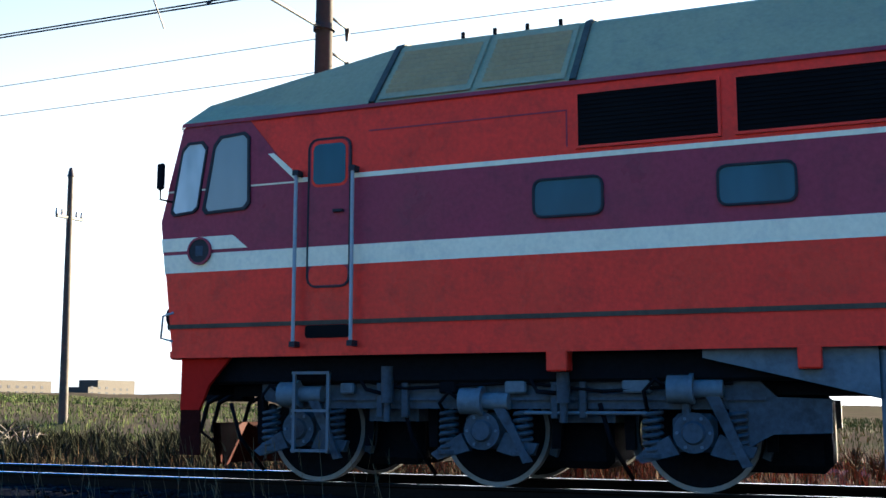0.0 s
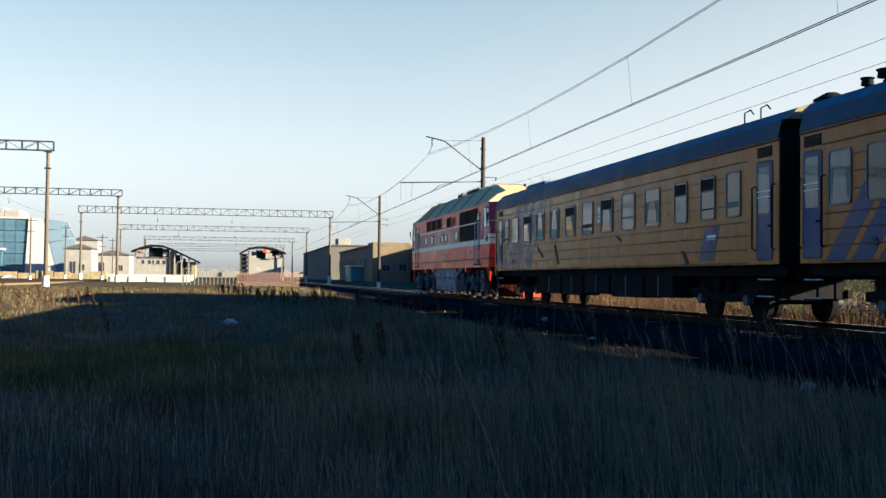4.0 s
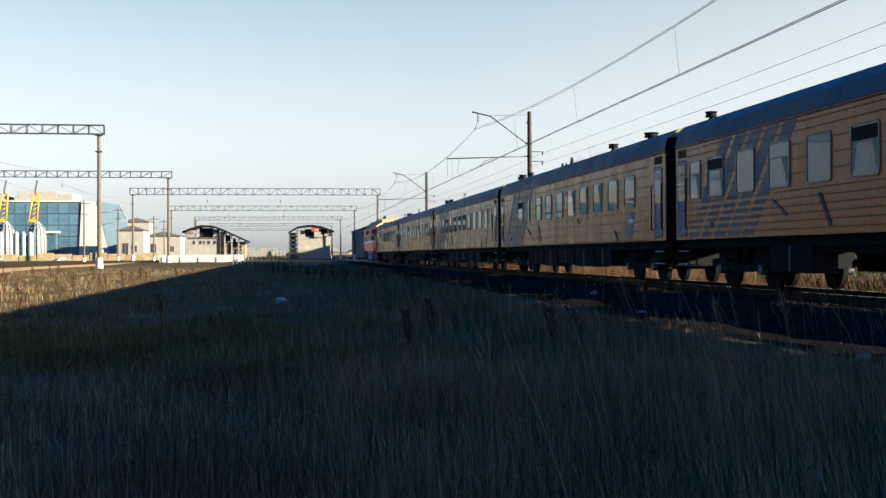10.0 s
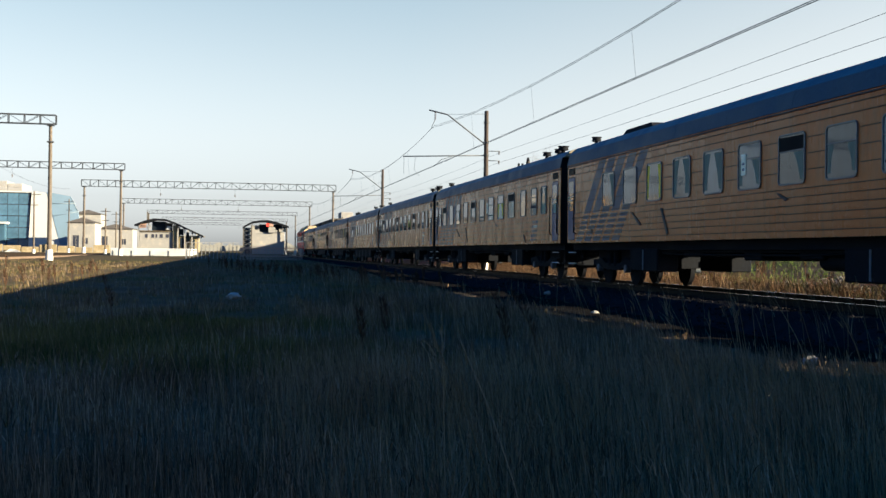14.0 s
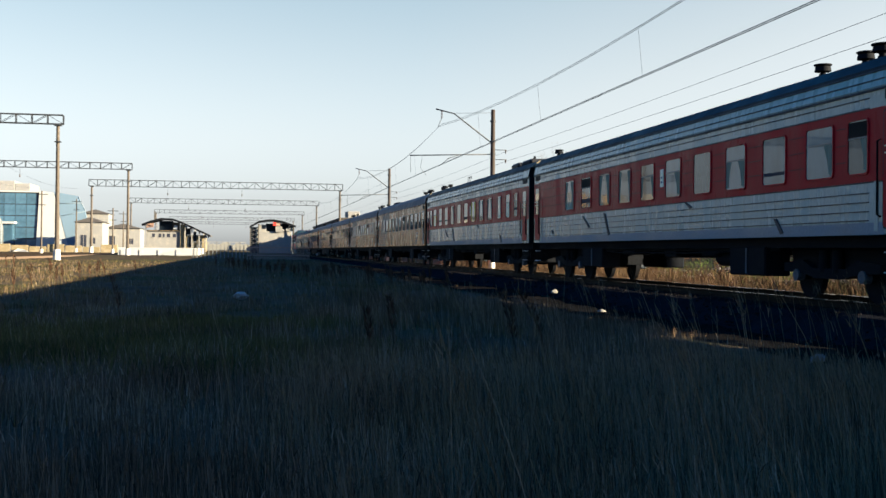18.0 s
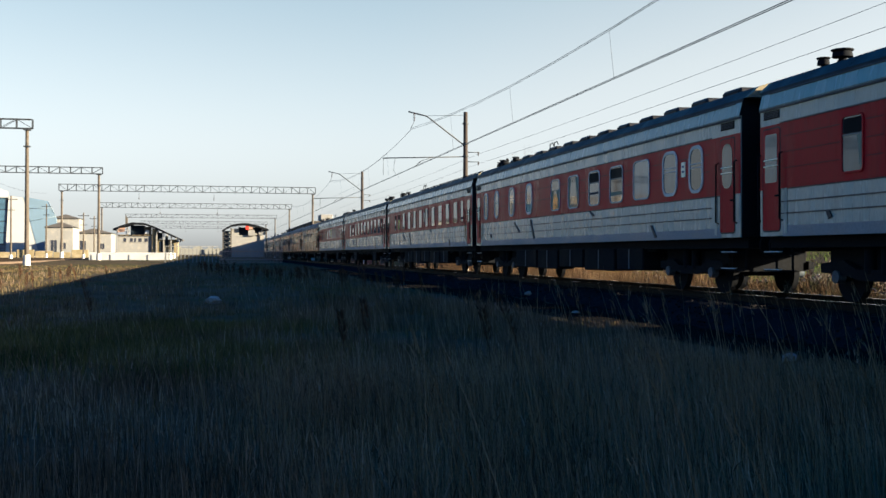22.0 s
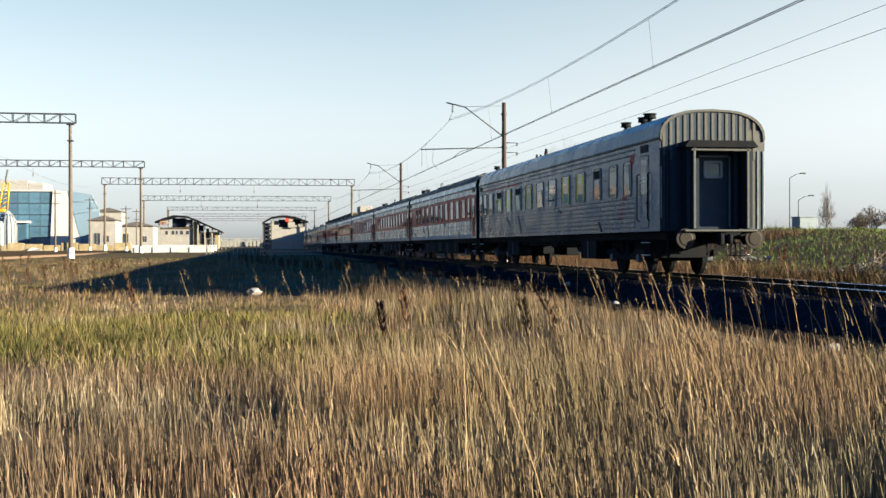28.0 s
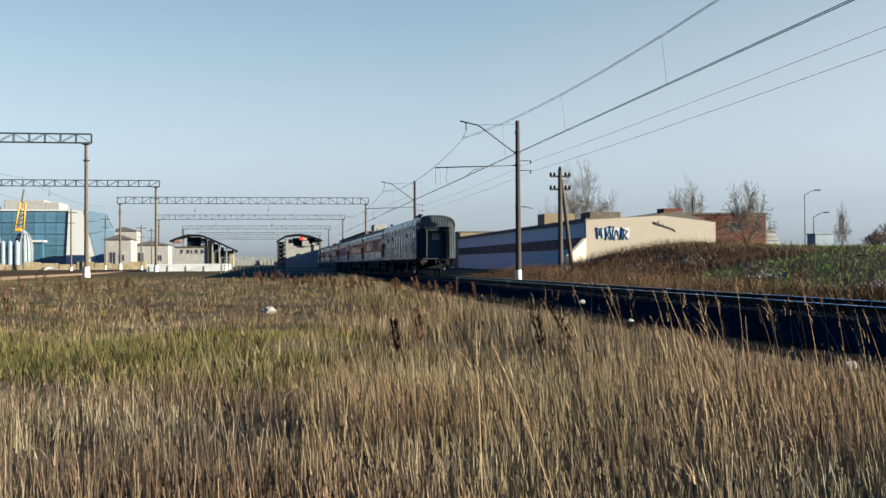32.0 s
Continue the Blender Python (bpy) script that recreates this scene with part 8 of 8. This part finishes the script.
        bx = px_ + lx_ * hh * t ** 1.7 + fat * np.cos(ang) * 0.4
        by = py_ + ly_ * hh * t ** 1.7 + fat * np.sin(ang) * 0.4
        vals = (bx, by, zz + hh * t, np.full(m, 0.09), np.full(m, 0.03), ang, np.cos(ang) * 0.6, np.sin(ang) * 0.6)
        for lst, v in zip(parts_, vals):
            lst.append(v)
        vals = (np.array([px_]), np.array([py_]), np.array([zz]), np.array([hh]), np.array([0.03]), np.array([0.0]), np.array([lx_]), np.array([ly_]))
        for lst, v in zip(parts_, vals):
            lst.append(v)
    blades("dock_weeds", tuple(np.concatenate(p) for p in parts_), M_WEED, "dark brown dried dock weeds", "weeds")
    # growth on the bank behind the track
    n = 110000
    x = 15.8 + 40 * rng.uniform(0, 1, n) ** 1.5
    y = rng.uniform(-25, 90, n)
    low = (x < 19.5 + rng.normal(0, 0.8, n)) | ((y > 56) & (x < 31 + rng.normal(0, 1.5, n)))
    z = GZ(x, y)
    h = np.where(low, rng.uniform(0.25, 0.7, n), rng.uniform(0.06, 0.22, n))
    sel = (x < 24.8) | (y < 85)
    a = rng.uniform(0, 6.28, n)
    put = [v[sel & low] for v in (x, y, z, h, rng.uniform(0.008, 0.02, n), a, rng.normal(-0.1, 0.2, n), rng.normal(0, 0.2, n))]
    blades("bank_grass", tuple(put), M_BROWN, "dry brown grass beside the far side of the track", "grass")
    put = [v[sel & ~low] for v in (x, y, z, h, rng.uniform(0.012, 0.04, n), a, rng.normal(-0.1, 0.2, n), rng.normal(0, 0.2, n))]
    blades("bank_turf", tuple(put), M_BANK, "green turf on the earth bank", "grass")


M_DRYSHRUB = straw("dry_shrub", [(0.0, (0.012, 0.009, 0.008)), (1.0, (0.075, 0.053, 0.038))])
# scrub green darkened so that it holds the bank's shadows too
M_SCRUB = straw("scrub_with_shade", [(0.0, (0.003, 0.005, 0.003)), (1.0, (0.026, 0.028, 0.014))])


def build_scrub():
    rng = np.random.default_rng(11)

    def clump(name, n, x0, x1, y0, y1, h0, h1, w0, w1, mat, label):
        x, y = clumped(rng, n, x0, x1, y0, y1, 1.0, 0.1, 60)
        k = noise_at(x, y)
        h = rng.uniform(h0, h1, n) * (0.7 + 0.9 * k)
        blades(name, (x, y, GZ(x, y) + rng.uniform(0, 0.3, n) * h, h * 0.8, rng.uniform(w0, w1, n), rng.uniform(0, 6.28, n), rng.normal(-0.05, 0.4, n), rng.normal(0, 0.4, n)), mat, label, "scrub")

    def noise_at(x, y):
        return np.array([max(0.0, 0.5 + noise.noise(Vector((a * 0.5, b * 0.5, 9)))) for a, b in zip(x, y)])
    clump("scrub", 20000, 16.6, 23.0, -4, 36, 0.15, 0.45, 0.015, 0.04, M_SCRUB, "green scrub at the bank foot, bank shadows in its colour")
    clump("scrub", 24000, 17.4, 22.5, 4, 23, 0.2, 0.55, 0.02, 0.05, M_SCRUB, "green scrub at the bank foot, bank shadows in its colour")
    clump("dry_shrubs", 16000, 21.5, 31.0, 58, 75, 0.1, 0.3, 0.02, 0.05, M_DRYSHRUB, "brown leafless shrubs on the earth mound")
    clump("dry_shrubs", 9000, 15.9, 19.0, 30, 85, 0.3, 0.8, 0.008, 0.02, M_BROWN, "dry reddish-brown weeds along the track")


M_BANK = straw("bank_green", [(0.0, (0.0169, 0.0292, 0.0076)), (1.0, (0.0845, 0.1021, 0.0302)), (0.5, (0.0380, 0.0662, 0.0143))])
M_BROWN = straw("bank_brown", [(0.0, (0.0138, 0.0093, 0.0071)), (1.0, (0.0966, 0.0634, 0.0370)), (0.5, (0.0414, 0.0274, 0.0171))])
build_trees()
build_grass()
build_scrub()


# ---------------------------------------------------------------- litter
def build_litter():
    for x, y, s, lab in ((-0.13, 31.7, 0.17, "crumpled white plastic bag in the grass"), (4.2, 29.6, 0.11, "torn white plastic sheet in the grass"), (6.4, 21.0, 0.1, "small white scrap of litter"), (9.6, 33.0, 0.09, "small white scrap of litter"), (8.8, 26.0, 0.08, "small white scrap of litter"), (7.9, 14.0, 0.1, "small white scrap of litter"), (16.6, 62.0, 0.16, "white plastic canister by the track"), (18.2, 56.0, 0.15, "white plastic canister by the track")):
        bm = bmesh.new()
        bmesh.ops.create_icosphere(bm, subdivisions=2, radius=s)
        for v in bm.verts:
            k = 1 + 0.5 * noise.noise(v.co / s * 1.7 + Vector((x, y, 0)))
            v.co = Vector((v.co.x * k * 1.2, v.co.y * k * 0.8, v.co.z * k * 0.7))
        me = bpy.data.meshes.new("litter")
        bm.to_mesh(me)
        bm.free()
        me.materials.append(M_LITTER)
        lift = 0.16 if s > 0.155 and x < 9 else s * 0.4
        if x > 9:
            lift = s * 0.5
        z = -0.4 if 9 < x < 10 else ground_z(x, y)
        tagged(new("litter", me), lab, "litter", "litter").matrix_basis = pose(x, y, z + lift)


build_litter()


# ---------------------------------------------------------------- movement
def motions():
    for ob, ahead in MOVING:
        walk(ob, [(t, pose(TRACK_X, s + ahead, 0)) for t, s in COUPLING])
    ts = [c[0] for c in COUPLING]
    ds = [c[1] for c in COUPLING]
    steps = [k / FPS for k in range(0, 32 * FPS + 1)]
    for ws, r in WHEELS:
        at = ws.matrix_basis.translation.copy()
        walk(ws, [(t, pose(*at, -math.degrees((np.interp(t, ts, ds) - ds[0]) / r), 0, 0)) for t in steps])


motions()
